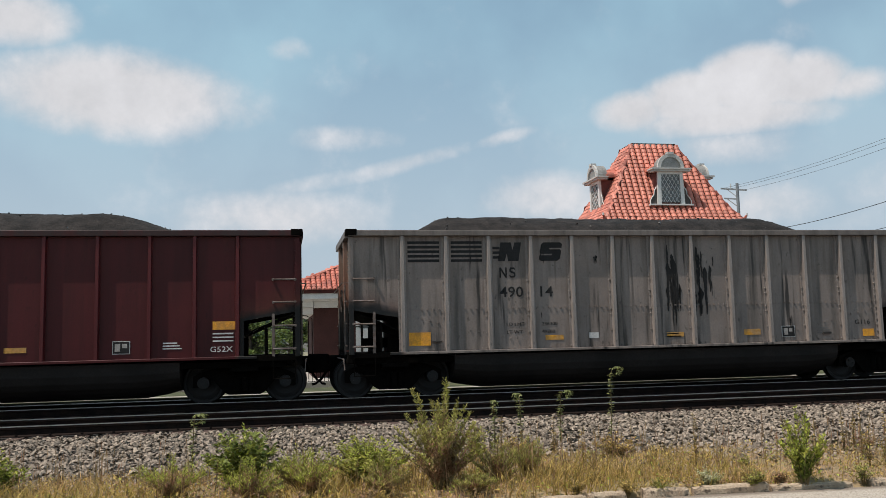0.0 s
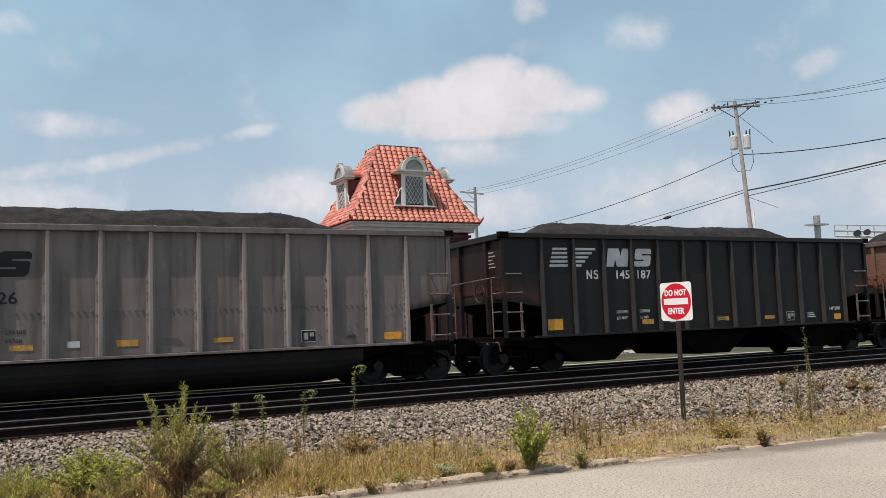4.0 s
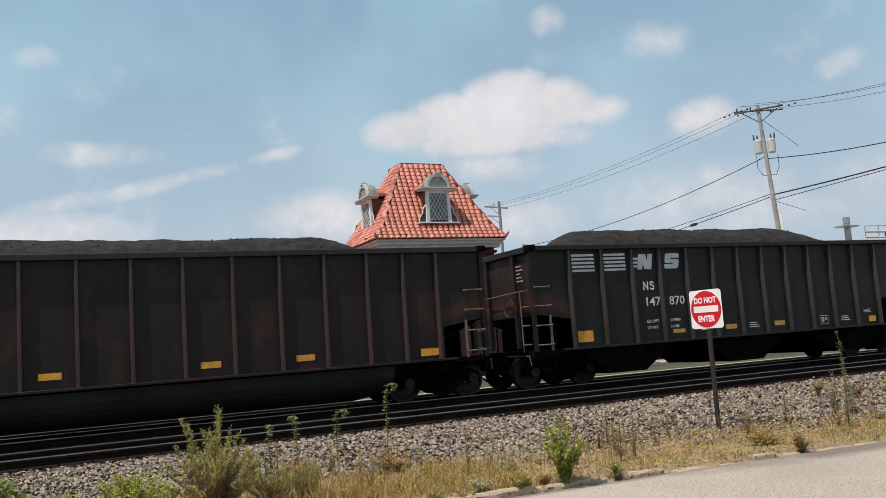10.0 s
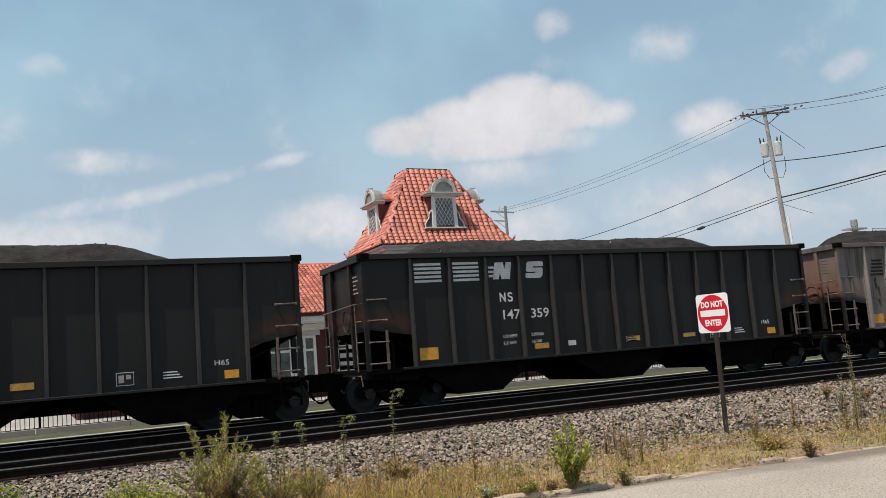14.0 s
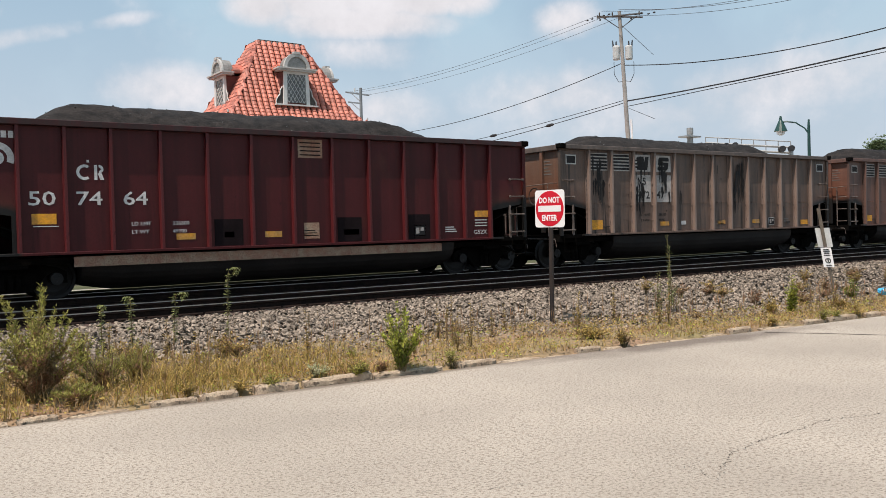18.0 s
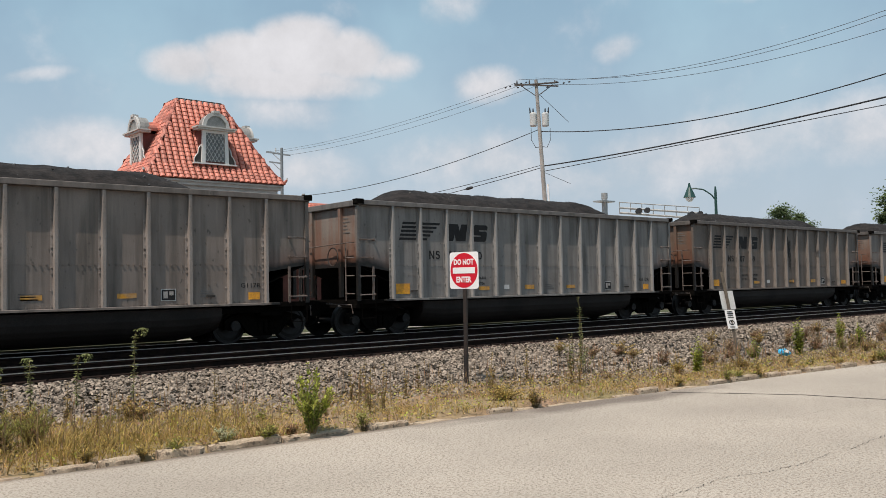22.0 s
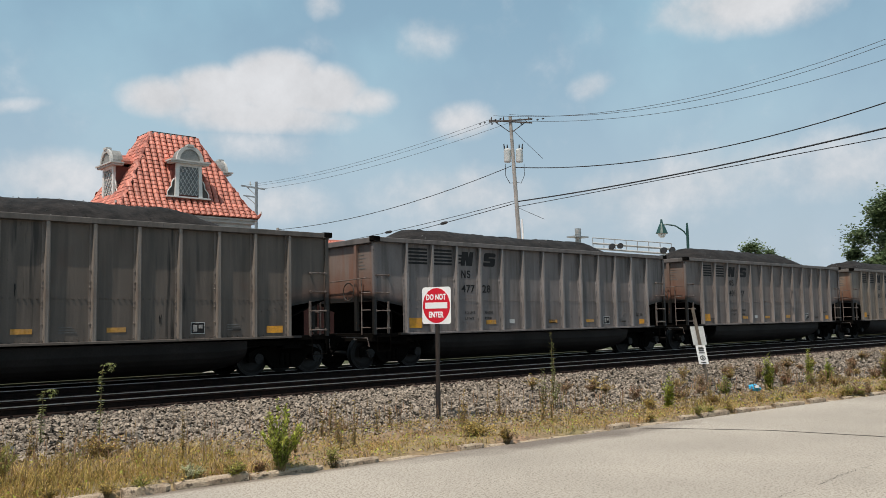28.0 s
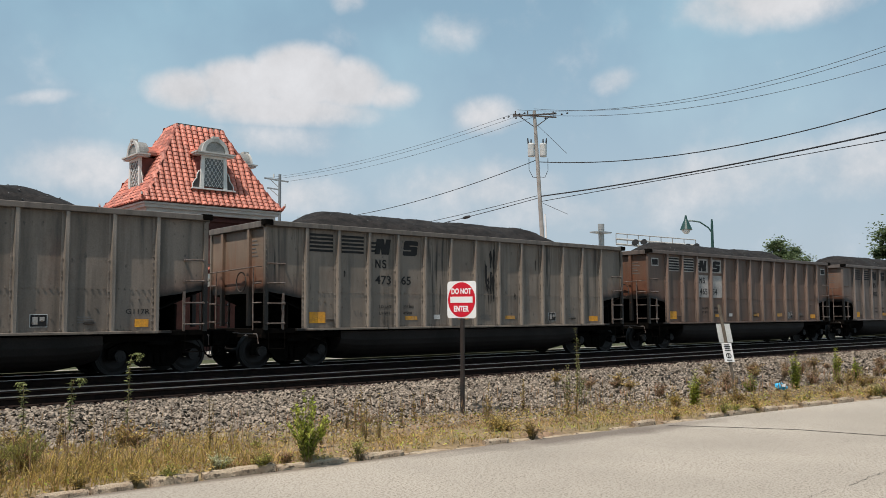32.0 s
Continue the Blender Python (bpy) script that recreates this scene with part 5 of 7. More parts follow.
    if look_of == "plates":
        for x in (x0 + 0.28, HALF - 0.72):
            plate(car, x, x + 0.44, 3.2, 3.5, M_TRIM, "vent_frame")
            plate(car, x + 0.04, x + 0.40, 3.24, 3.46, M_BLACKLET, "vent", y=FACE - 0.004)
    # end stencil on the leading end
    for j in range(5):
        o = plate(car, 0, 0.5 - 0.07 * (j % 3), 0, 0.03, M_WHITELET_OLD if white else M_FADED, "end_print")
        o.matrix_basis = pose(-HALF + 0.015, -0.65, 2.90 + j * 0.1, 0, 0, -90) @ pose(0, -FACE, 0)


M_WHITELET_OLD = material("worn_white_ground", (0.46, 0.43, 0.40), 0.8, vary=0.35, scale=3, grain=25, bump=0)
M_FADED = material("faded_print", (0.16, 0.15, 0.14), 0.8, vary=0.3, bump=0)
M_DARKPATCH = material("dark_overpaint", (0.016, 0.010, 0.011), 0.85, vary=0.4, scale=3, bump=0.05, spec=0.1)
M_RUSTPATCH = material("bare_rust_patch", (0.30, 0.15, 0.10), 0.9, vary=0.5, scale=5, second=(0.36, 0.26, 0.18))
PITCH, LEAD_X = 16.227, -14.65 + HALF


def train():
    cars = []
    for i, (kind, color, rust, drip, look_of, number, mark) in enumerate(CARS):
        car = copy_thing(PLAIN[kind], pose(LEAD_X + PITCH * i + (0.3 if i == 0 else 0), TRAIN_Y, RAIL_Z))
        car.name = "coal_car"
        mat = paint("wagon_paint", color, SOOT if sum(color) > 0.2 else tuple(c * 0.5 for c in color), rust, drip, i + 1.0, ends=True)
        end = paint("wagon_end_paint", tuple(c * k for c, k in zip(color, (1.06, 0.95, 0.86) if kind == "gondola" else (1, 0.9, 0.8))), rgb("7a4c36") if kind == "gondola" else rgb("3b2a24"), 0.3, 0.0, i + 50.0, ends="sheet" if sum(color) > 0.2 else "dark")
        dusty = 0.55 if sum(color) > 0.3 else 0.75 if kind == "welded" else 0.12
        chord = paint("coal_dusted_chord_paint", tuple((1 - dusty) * c + dusty * g for c, g in zip(color, (0.112, 0.100, 0.092) if sum(color) > 0.3 else (0.030, 0.026, 0.025))), SOOT if sum(color) > 0.1 else color, 0.0, 0.0, i + 90.0)
        # the posts stand proud and are rubbed and dusted paler than the sheets
        # their base tone is also raised for sun that the shaded sheets miss
        rub = (0.36 if color[0] > 1.5 * color[2] else 0.46) if sum(color) > 0.3 else 0.10 if kind == "hopper" else 0.12 if color == DBROWN else 0.05
        posts = paint("rubbed_lit_post_paint", tuple((1 - rub) * c * 1.08 + rub * g for c, g in zip(color, tuple(0.33 * (3 * c / sum(color)) ** 0.6 for c in color))), SOOT if sum(color) > 0.2 else tuple(c * 0.6 for c in color), rust * 0.6, 0.0, i + 130.0, 0.42)
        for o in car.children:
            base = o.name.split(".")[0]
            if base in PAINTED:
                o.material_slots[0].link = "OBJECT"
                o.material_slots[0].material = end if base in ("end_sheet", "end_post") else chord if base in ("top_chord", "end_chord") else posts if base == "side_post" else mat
        part("coal_load", HEAPS[i % 4], None, car, "heaped black coal")
        tagged(part("coal_rubble", LUMPS[i % 4], None, car), kind="stuff")
        dress(car, i, kind, look_of, number, mark)
        runs(car, i, drip)
        word = COLOR_WORDS.get(color, "brown" if color[0] > 1.35 * color[2] else "dark grey")
        what = "hopper car heaped with coal" if kind == "hopper" else "gondola car heaped with coal"
        extra = {"plates": ", worn white stencils", "none": "", "red": ", white numbers"}.get(look_of, ", white markings" if look_of.endswith("white") else ", black markings")
        tagged(car, f"{word} steel {what}{extra}", "railway car", "coal cars of one train")
        cars.append(car)
    for p in PLAIN.values():
        for o in (*p.children_recursive, p):
            bpy.data.objects.remove(o)
    return cars


train_cars = train()


# ---- beyond the train: station, platform, fence, lamps, hill ----
TILE_V = []
for s, (y, lift, k) in enumerate(((0.0, 0.020, 1.0), (0.33, 0.0, 0.92))):
    for i in range(6):
        a = math.pi * (0.06 + 0.88 * i / 5)
        TILE_V.append((0.108 * k * math.cos(a), y, lift + 0.084 * k * math.sin(a)))
TILE_F = [(i, i + 1, i + 7, i + 6) for i in range(5)]
TILE_F = [(a, b, c, d) for a, b, c, d in TILE_F] + [(0, 5, 4, 1), (1, 4, 3, 2)]


def tile_poses(a, b, c, d, wide=0.275, course=0.215):
    """Poses of roof tiles over the face with eave a-b and upper edge d-c."""
    a, b, c, d = map(Vector, (a, b, c, d))
    X = (b - a).normalized()
    up = (d - a) - X * (d - a).dot(X)
    L = up.length
    Y = up.normalized()
    Zn = X.cross(Y)
    R = Matrix((X, Y, Zn)).transposed().to_4x4()
    wb, s0, s1 = (b - a).length, (d - a).dot(X), (c - a).dot(X)
    rows = max(1, round(L / course))
    out = []
    for r in range(rows):
        q = r / rows
        lo, hi = s0 * q, wb + (s1 - wb) * q
        n = int((hi - lo) / wide)
        for k in range(-n, n + 1):
            x = wb / 2 + k * wide
            if x < lo or x > hi:
                continue
            p = a + X * x + Y * (L * q - 0.03) + Zn * 0.01
            out.append(Matrix.Translation(p) @ R @ Matrix.Diagonal((wide / 0.235, L / rows / 0.285, wide / 0.235, 1)))
    return out


def tile_field(parent, poses_list, single, name="roof_tiles"):
    if single:
        me = soup("roof_tile", TILE_V, TILE_F, M_TILE1, False)
        for m in poses_list[:300]:
            o = part("roof_tile", me, None, parent)
            o.matrix_basis = m
        poses_list = poses_list[300:]
    if poses_list:
        o = part(name, repeat(name, TILE_V, TILE_F, poses_list, M_TILE), None, parent)
        tagged(o, kind="stuff")


M_TILE1 = M_TILE.copy()
M_TILE1.name = "terracotta_tile_single"


def vary_by_object(m, amount):
    nt = m.node_tree
    hsv = next(n for n in nt.nodes if n.type == "HUE_SAT")
    old = hsv.inputs["Value"].links[0].from_socket
    info, mr, mul = nt.nodes.new("ShaderNodeObjectInfo"), nt.nodes.new("ShaderNodeMapRange"), nt.nodes.new("ShaderNodeMath")
    mul.operation = "MULTIPLY"
    mr.inputs["To Min"].default_value, mr.inputs["To Max"].default_value = 1 - amount, 1 + amount
    nt.links.new(info.outputs["Random"], mr.inputs["Value"])
    nt.links.new(old, mul.inputs[0])
    nt.links.new(mr.outputs[0], mul.inputs[1])
    nt.links.new(mul.outputs[0], hsv.inputs["Value"])


vary_by_object(M_TILE1, 0.26)


def cap_tube(pts, r=0.075):
    return bars(r, pts, sides=8)


def window_unit(parent, x, z0, z1, w, y, doors=False):
    """A white-framed opening in the station's front wall."""
    win = part("door" if doors else "window", boxes((x, x + w, y - 0.03, y + 0.02, z0, z1)), M_GLASSDARK if not doors else M_WHITE, parent, "white double barn door" if doors else "dark window with a white frame")
    f = 0.11
    part("frame", boxes((x - f, x, y - 0.09, y, z0 - f, z1 + f), (x + w, x + w + f, y - 0.09, y, z0 - f, z1 + f), (x, x + w, y - 0.09, y, z1, z1 + f), (x, x + w, y - 0.09, y, z0 - f, z0)), M_WHITE, win)
    part("lintel", boxes((x - 0.28, x + w + 0.28, y - 0.14, y - 0.002, z1 + f + 0.004, z1 + f + 0.26)), M_TRIM, win)
    zt = z1 - 0.48
    part("transom", boxes((x, x + w, y - 0.08, y - 0.032, zt - 0.05, zt + 0.05)), M_WHITE, win)
    part("mullion", boxes((x + w / 2 - 0.05, x + w / 2 + 0.05, y - 0.075, y - 0.032, z0, z1)), M_WHITE, win)
    if doors:
        for q in (0, 1):
            part("transom_pane", boxes((x + 0.05 + q * w / 2, x + w / 2 - 0.06 + q * w / 2, y - 0.045, y - 0.031, zt + 0.06, z1 - 0.05)), M_GLASSDARK, win, "dark transom pane")
            bm = bmesh.new()
            xa, xb = x + 0.12 + q * w / 2, x + w / 2 - 0.14 + q * w / 2
            if q:
                xa, xb = xb, xa
            tube(bm, [(xa, y - 0.05, z0 + 0.9), (xb, y - 0.05, zt - 0.2)], 0.03, 4)
            part("brace", bm, M_TRIM, win)


def dormer(parent, m):
    """A dormer that faces -y at the origin of m: x across, z up from its sill."""
    def add(name, bm, mat, parent_, label=""):
        bm.transform(m)
        return part(name, bm, mat, parent_, label)
    # frame flares a little towards its foot
    body = add("dormer", boxes((-0.60, 0.60, 0.06, 1.5, 0.0, 1.42)), M_CHEEK, parent, "dormer with an arched hood and a leaded window")
    bm = bmesh.new()
    prism(bm, [(-0.46, 0.08), (0.46, 0.08), (0.43, 1.32), (-0.43, 1.32)], (1, 0, 0), (0, 0, 1), (0, 0.0, 0), (0, 0.04, 0))
    glass = add("pane", bm, M_GLASSDARK, body, "dark pane")
    bm = bmesh.new()
    for s in (-1, 1):
        prism(bm, [(s * 0.46, 0.0), (s * 0.63, 0.0), (s * 0.58, 1.42), (s * 0.43, 1.42)], (1, 0, 0), (0, 0, 1), (0, -0.05, 0), (0, 0.12, 0))
    box(bm, -0.5, 0.5, -0.04, 0.05, 1.31, 1.42)
    add("window_frame", bm, M_WHITE, body, "white window frame")
    bm = bmesh.new()
    for k in range(-7, 8):
        for s in (-1, 1):
            p, q = Vector((k * 0.18, -0.012, 0.08)), Vector((k * 0.18 + s * 0.75, -0.012, 1.32))
            t0 = t1 = None
            for i in range(41):
                u = i / 40
                x = p.x + (q.x - p.x) * u
                if abs(x) < 0.44:
                    t0 = u if t0 is None else t0
                    t1 = u
            if t0 is not None and t1 - t0 > 0.05:
                tube(bm, [p.lerp(q, t0), p.lerp(q, t1)], 0.011, 4)
    add("lead_lattice", bm, M_LATTICE, body, "pale diamond lead lattice")
    add("sill", boxes((-1.0, 1.0, -0.10, 0.12, -0.06, 0.0)), M_WHITE, body)
    add("cornice", boxes((-0.86, 0.86, -0.2, 0.3, 1.42, 1.50), (-0.92, 0.92, -0.26, 0.3, 1.50, 1.56)), M_TRIM, body)
    bm = bmesh.new()
    arc = [(0.62 * math.cos(a), 1.56 + 0.66 * math.sin(a)) for a in np.linspace(0, math.pi, 15)]
    inn = [(0.47 * math.cos(a), 1.56 + 0.50 * math.sin(a)) for a in np.linspace(math.pi, 0, 15)]
    prism(bm, arc + inn, (1, 0, 0), (0, 0, 1), (0, -0.16, 0), (0, 0.10, 0))
    box(bm, -0.14, 0.14, -0.2, 0.05, 2.17, 2.27)
    add("arch", bm, M_TRIM, body, "moulded round arch")
    bm = bmesh.new()
    prism(bm, [(0.5 * math.cos(a), 1.56 + 0.53 * math.sin(a)) for a in np.linspace(0, math.pi, 15)], (1, 0, 0), (0, 0, 1), (0, -0.10, 0), (0, 0.04, 0))
    add("tympanum", bm, M_LEAD, body)
    bm = bmesh.new()
    prism(bm, [(0.6 * math.cos(a), 1.56 + 0.62 * math.sin(a)) for a in np.linspace(0, math.pi, 13)], (1, 0, 0), (0, 0, 1), (0, -0.058, 0), (0, 0.42, 0))
    add("hood", bm, M_LEAD, body)
    bm = bmesh.new()
    for k in range(7):
        x = -0.66 + k * 0.22
        zt = 1.95 - abs(k - 3) * 0.1
        for j in range(4):
            prism(bm, [(-0.11, 0), (-0.06, 0.06), (0.06, 0.06), (0.11, 0), (0.11, -0.12), (-0.11, -0.12)], (1, 0, 0), (0, 0, 1), (x, 0.3 + j * 0.32, zt + 0.03 * j - 0.012 * j), (0, 0.33, 0))
    add("dormer_roof", bm, M_TILE, body, "orange tile dormer roof")
    for s in (-1, 1):
        bm = bmesh.new()
        prism(bm, [(s * 0.64, 0.0), (s * 0.92, 0.0), (s * 0.90, 0.22), (s * 0.76, 0.38), (s * 0.74, 0.6), (s * 0.64, 0.76)], (1, 0, 0), (0, 0, 1), (0, 0.03, 0), (0, 0.06, 0))
        add("scroll", bm, M_DARKTRIM, body, "dark carved scroll bracket")
        add("scroll_edge", bars(0.022, [(s * 0.95, 0.02, 0.0), (s * 0.95, 0.02, 0.16), (s * 0.87, 0.02, 0.30), (s * 0.77, 0.02, 0.42), (s * 0.75, 0.02, 0.60), (s * 0.65, 0.02, 0.76)], sides=5), M_WHITE, body, "white scroll edge")


M_HIP = material("dark_red_hip_tile", (0.27, 0.075, 0.052), 0.6, vary=0.3, scale=3, grain=20)
M_CHEEK = material("dark_red_cheek", (0.16, 0.05, 0.04), 0.8, vary=0.25, scale=2)
M_DARKTRIM = material("weathered_dark_trim", (0.085, 0.075, 0.068), 0.85, vary=0.3, scale=4)
M_LATTICE = material("pale_lead", (0.58, 0.57, 0.55), 0.6, vary=0.1)


def station():
    st = thing("station_building", "brick railway station with orange tile roof and a dormered tower", "building")
    yw, ze = 34.3, 3.65
    # walls
    part("wall", boxes((1.35, 33.0, yw, yw + 0.35, 0.3, ze - 0.02)), M_BRICK, st)
    part("wall", boxes((1.35, 33.0, yw + 6.6, yw + 6.95, 0.3, ze - 0.02)), M_BRICK, st)
    part("wall", boxes((1.35, 1.7, yw + 0.354, yw + 6.596, 0.3, ze - 0.02)), M_BRICK, st)
    part("wall", boxes((32.65, 33.0, yw + 0.354, yw + 6.596, 0.3, ze - 0.02)), M_BRICK, st)
    part("eaves_band", boxes((0.1, 34.2, 33.32, 33.62, 3.36, ze + 0.01), (0.35, 33.9, 33.62, yw - 0.01, 3.30, 3.52)), M_WHITE, st, "white painted eaves")
    part("eaves_band", boxes((0.1, 0.4, 33.63, 42.2, 3.36, ze + 0.01)), M_WHITE, st, "white painted eaves")
    part("soffit", boxes((0.62, 1.34, 33.9, 41.4, 3.06, 3.35), (0.95, 1.34, 34.2, 41.0, 2.80, 3.05)), M_WHITE, st, "white stepped soffit")
    part("soffit", boxes((1.36, 33.0, yw - 0.30, yw - 0.01, 3.04, 3.29)), M_WHITE, st, "white stepped soffit")
    # main hipped roof
    fl, fr, br, bl = (0.0, 33.25, ze + 0.03), (34.3, 33.25, ze + 0.03), (34.3, 42.3, ze + 0.03), (0.0, 42.3, ze + 0.03)
    r0, r1 = (5.6, 37.78, 6.12), (28.8, 37.78, 6.12)
    for name, q in (("front", (fl, fr, r1, r0)), ("left", (bl, fl, r0, r0)), ("back", (br, bl, r0, r1)), ("right", (fr, br, r1, r1))):
        A = list(q)
        bm = bmesh.new()
        ps = [Vector(p) for p in A]
        if (ps[2] - ps[3]).length < 0.01:
            ps = ps[:3]
        top = [bm.verts.new(p) for p in ps]
        bm.faces.new(top)
        bot = [bm.verts.new(p - Vector((0, 0, 0.12))) for p in ps]
        bm.faces.new(bot[::-1])
        for i in range(len(ps)):
            bm.faces.new((top[i], bot[i], bot[(i + 1) % len(ps)], top[(i + 1) % len(ps)]))
        roof = part("roof", bm, M_DECK if name in ("front", "left") else M_TILE, st, "orange clay tile roof")
        if name in ("front", "left"):
            tile_field(roof, tile_poses(*q, 0.20, 0.25), False)
    part("ridge_cap", cap_tube([r0, r1], 0.11), M_TILE, st)
    part("ridge_cap", cap_tube([fl, r0], 0.10), M_TILE, st)
    part("ridge_cap", cap_tube([bl, r0], 0.10), M_TILE, st)
    part("finial", bars([0.12, 0.10, 0.05], [(r0[0], r0[1], 6.1), (r0[0], r0[1], 6.4), (r0[0], r0[1], 6.55)], sides=8), M_TILE, st)
    # eaves brackets on the open left end
    for x, y in ((1.2, 34.4), (1.2, 38.4)):
        part("bracket", bars(0.02, [(1.30, y, 0.35), (1.30, y, 2.62), (1.1, y, 2.74), (0.72, y, 2.80), (0.60, y, 2.98)], [(0.60, y, 2.98), (0.38, y, 3.05), (0.30, y, 3.30)]), M_DARK, st)
    # openings
    window_unit(st, 3.12, 0.42, 2.62, 1.82, yw, True)
    window_unit(st, 8.35, 0.75, 2.72, 0.95, yw)
    window_unit(st, 9.55, 0.75, 2.72, 0.75, yw)
    window_unit(st, 11.4, 0.75, 2.72, 1.05, yw)
    shut = part("shutter", boxes((11.36, 12.5, yw - 0.12, yw - 0.10, 0.72, 2.76)), M_DARK, st, "white slatted shutter")
    for k in range(6):
        part("slat", boxes((11.38, 12.48, yw - 0.17, yw - 0.122, 0.80 + k * 0.34, 0.98 + k * 0.34)), M_TRIM, shut)
    for x in (5.3, 5.52):
        part("outlet", boxes((x, x + 0.14, yw - 0.02, yw - 0.002, 1.42, 1.6)), M_TRIM, st)
    # tower
    cx, cy, hw, hd = 16.76, 36.34, 2.76, 1.92
    for q in ((cx - hw, cx + hw, cy - hd, cy - hd + 0.3), (cx - hw, cx + hw, cy + hd - 0.3, cy + hd), (cx - hw, cx - hw + 0.3, cy - hd + 0.304, cy + hd - 0.304), (cx + hw - 0.3, cx + hw, cy - hd + 0.304, cy + hd - 0.304)):
        part("tower_wall", boxes((*q, 3.7, 6.18)), M_BRICK, st)
    # low projecting bay at the tower's foot, its brick painted in a sunlit tone
    part("bay_wall", boxes((12.92, 20.82, 33.34, 34.40, ze + 0.02, 4.92)), M_BAYBRICK, st, "brick bay below the tower in a sunlit tone")
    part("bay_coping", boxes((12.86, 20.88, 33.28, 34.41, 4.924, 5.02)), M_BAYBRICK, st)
    for k, (o, z0, z1) in enumerate(((0.10, 5.86, 5.98), (0.22, 6.10, 6.26), (0.34, 6.26, 6.40), (0.42, 6.40, 6.50))):
        w, d = hw + o, hd + o
        part("cornice", boxes((cx - w, cx + w, cy - d, cy + d, z0, z1)), M_TRIM if k else M_BRICK, st, "grey moulded cornice")
    # dog-tooth course of slanting bricks below the cornice
    bm_b = mesh_of("brick", boxes((-0.11, 0.11, -0.05, 0.05, -0.035, 0.035)), M_BRICK)
    for k in range(24):
        o = part("brick", bm_b, None, st)
        o.matrix_basis = pose(cx - hw + 0.12 + k * 0.23, cy - hd - 0.02, 5.5 + (0.05 if k % 2 else -0.05), 0, 45 if k % 2 else -45)
    # half-width, half-depth and height of the roof's eaves, its faint kick and its flat top
    H = [(3.20, 2.36, 6.51), (2.70, 1.93, 7.15), (1.01, 0.50, 10.22)]
    corners = ((-1, -1), (1, -1), (1, 1), (-1, 1))
    roof = part("tower_roof", boxes((cx - 1.03, cx + 1.03, cy - 0.52, cy + 0.52, 10.16, 10.27)), M_WHITE, st, "steep orange tile tower roof with a white top band")
    bm = bmesh.new()
    rings = [[bm.verts.new((cx + sx * w, cy + sy * d, z)) for sx, sy in corners] for w, d, z in [(3.20, 2.36, 6.48)] + H]
    for a, b in zip(rings, rings[1:]):
        for i in range(4):
            bm.faces.new((a[i], a[(i + 1) % 4], b[(i + 1) % 4], b[i]))
    bm.faces.new(rings[0][::-1])
    bm.faces.new(rings[-1])
    part("roof_deck", bm, M_DECK, roof)
    turn = [Matrix.Rotation(radians(90 * k), 4, "Z") for k in range(4)]
    c0 = Vector((cx, cy, 0))
    front, rest = [], []
    for k in range(4):
        for (w0, d0, z0), (w1, d1, z1) in zip(H, H[1:]):
            if k % 2:
                w0, d0, w1, d1 = d0, w0, d1, w1
            f = [c0 + turn[k] @ Vector(p) for p in ((-w0, -d0, z0), (w0, -d0, z0), (w1, -d1, z1), (-w1, -d1, z1))]
            # leave the dormers free
            keep = []
            for m in tile_poses(*f):
                loc = turn[k].inverted() @ (m.translation - c0)
                if k != 2 and abs(loc.x) < 0.5 and 7.3 < loc.z < 8.8:
                    continue
                keep.append(m)
            (front if k == 0 else rest).extend(keep)
    tile_field(roof, front, True)
    tile_field(roof, rest, False)
    for sx, sy in corners:
        part("hip_cap", cap_tube([(cx + sx * (w + 0.02), cy + sy * (d + 0.02), z + 0.03) for w, d, z in H], 0.062), M_HIP, roof, "dark red hip tiles")
        x, y = cx + sx * 3.2, cy + sy * 2.36
        part("eave_finial", bars([0.07, 0.08, 0.05], [(x - sx * 0.25, y - sy * 0.2, 6.62), (x + sx * 0.02, y + sy * 0.02, 6.60), (x + sx * 0.10, y + sy * 0.08, 6.74)], sides=6), M_TILE, roof, "upturned eave end")
        part("eave_tip", bars([0.05, 0.03], [(x + sx * 0.10, y + sy * 0.08, 6.74), (x + sx * 0.11, y + sy * 0.09, 6.84)], sides=6), M_TRIM, roof, "pale eave tip")
    for x, y in ((cx - 1.9, cy - 2.25), (cx - 3.08, cy - 1.1)):
        part("eave_block", boxes((x - 0.16, x + 0.16, y - 0.10, y + 0.10, 6.58, 6.72)), M_CHEEK, roof, "dark red block on the eaves")
    part("roof_rail", bars(0.022, *[[(cx + a * 1.05, cy + b * 0.54, 10.29), (cx + c * 1.05, cy + d * 0.54, 10.29)] for (a, b), (c, d) in zip(corners, corners[1:] + corners[:1])]), M_DARKTRIM, roof, "dark metal edging")
    for k, out, z in ((0, 2.04, 7.28), (3, 2.66, 7.16), (1, 2.48, 7.24)):
        dormer(st, Matrix.Translation(c0) @ turn[k] @ Matrix.Translation((0, -out, z)))


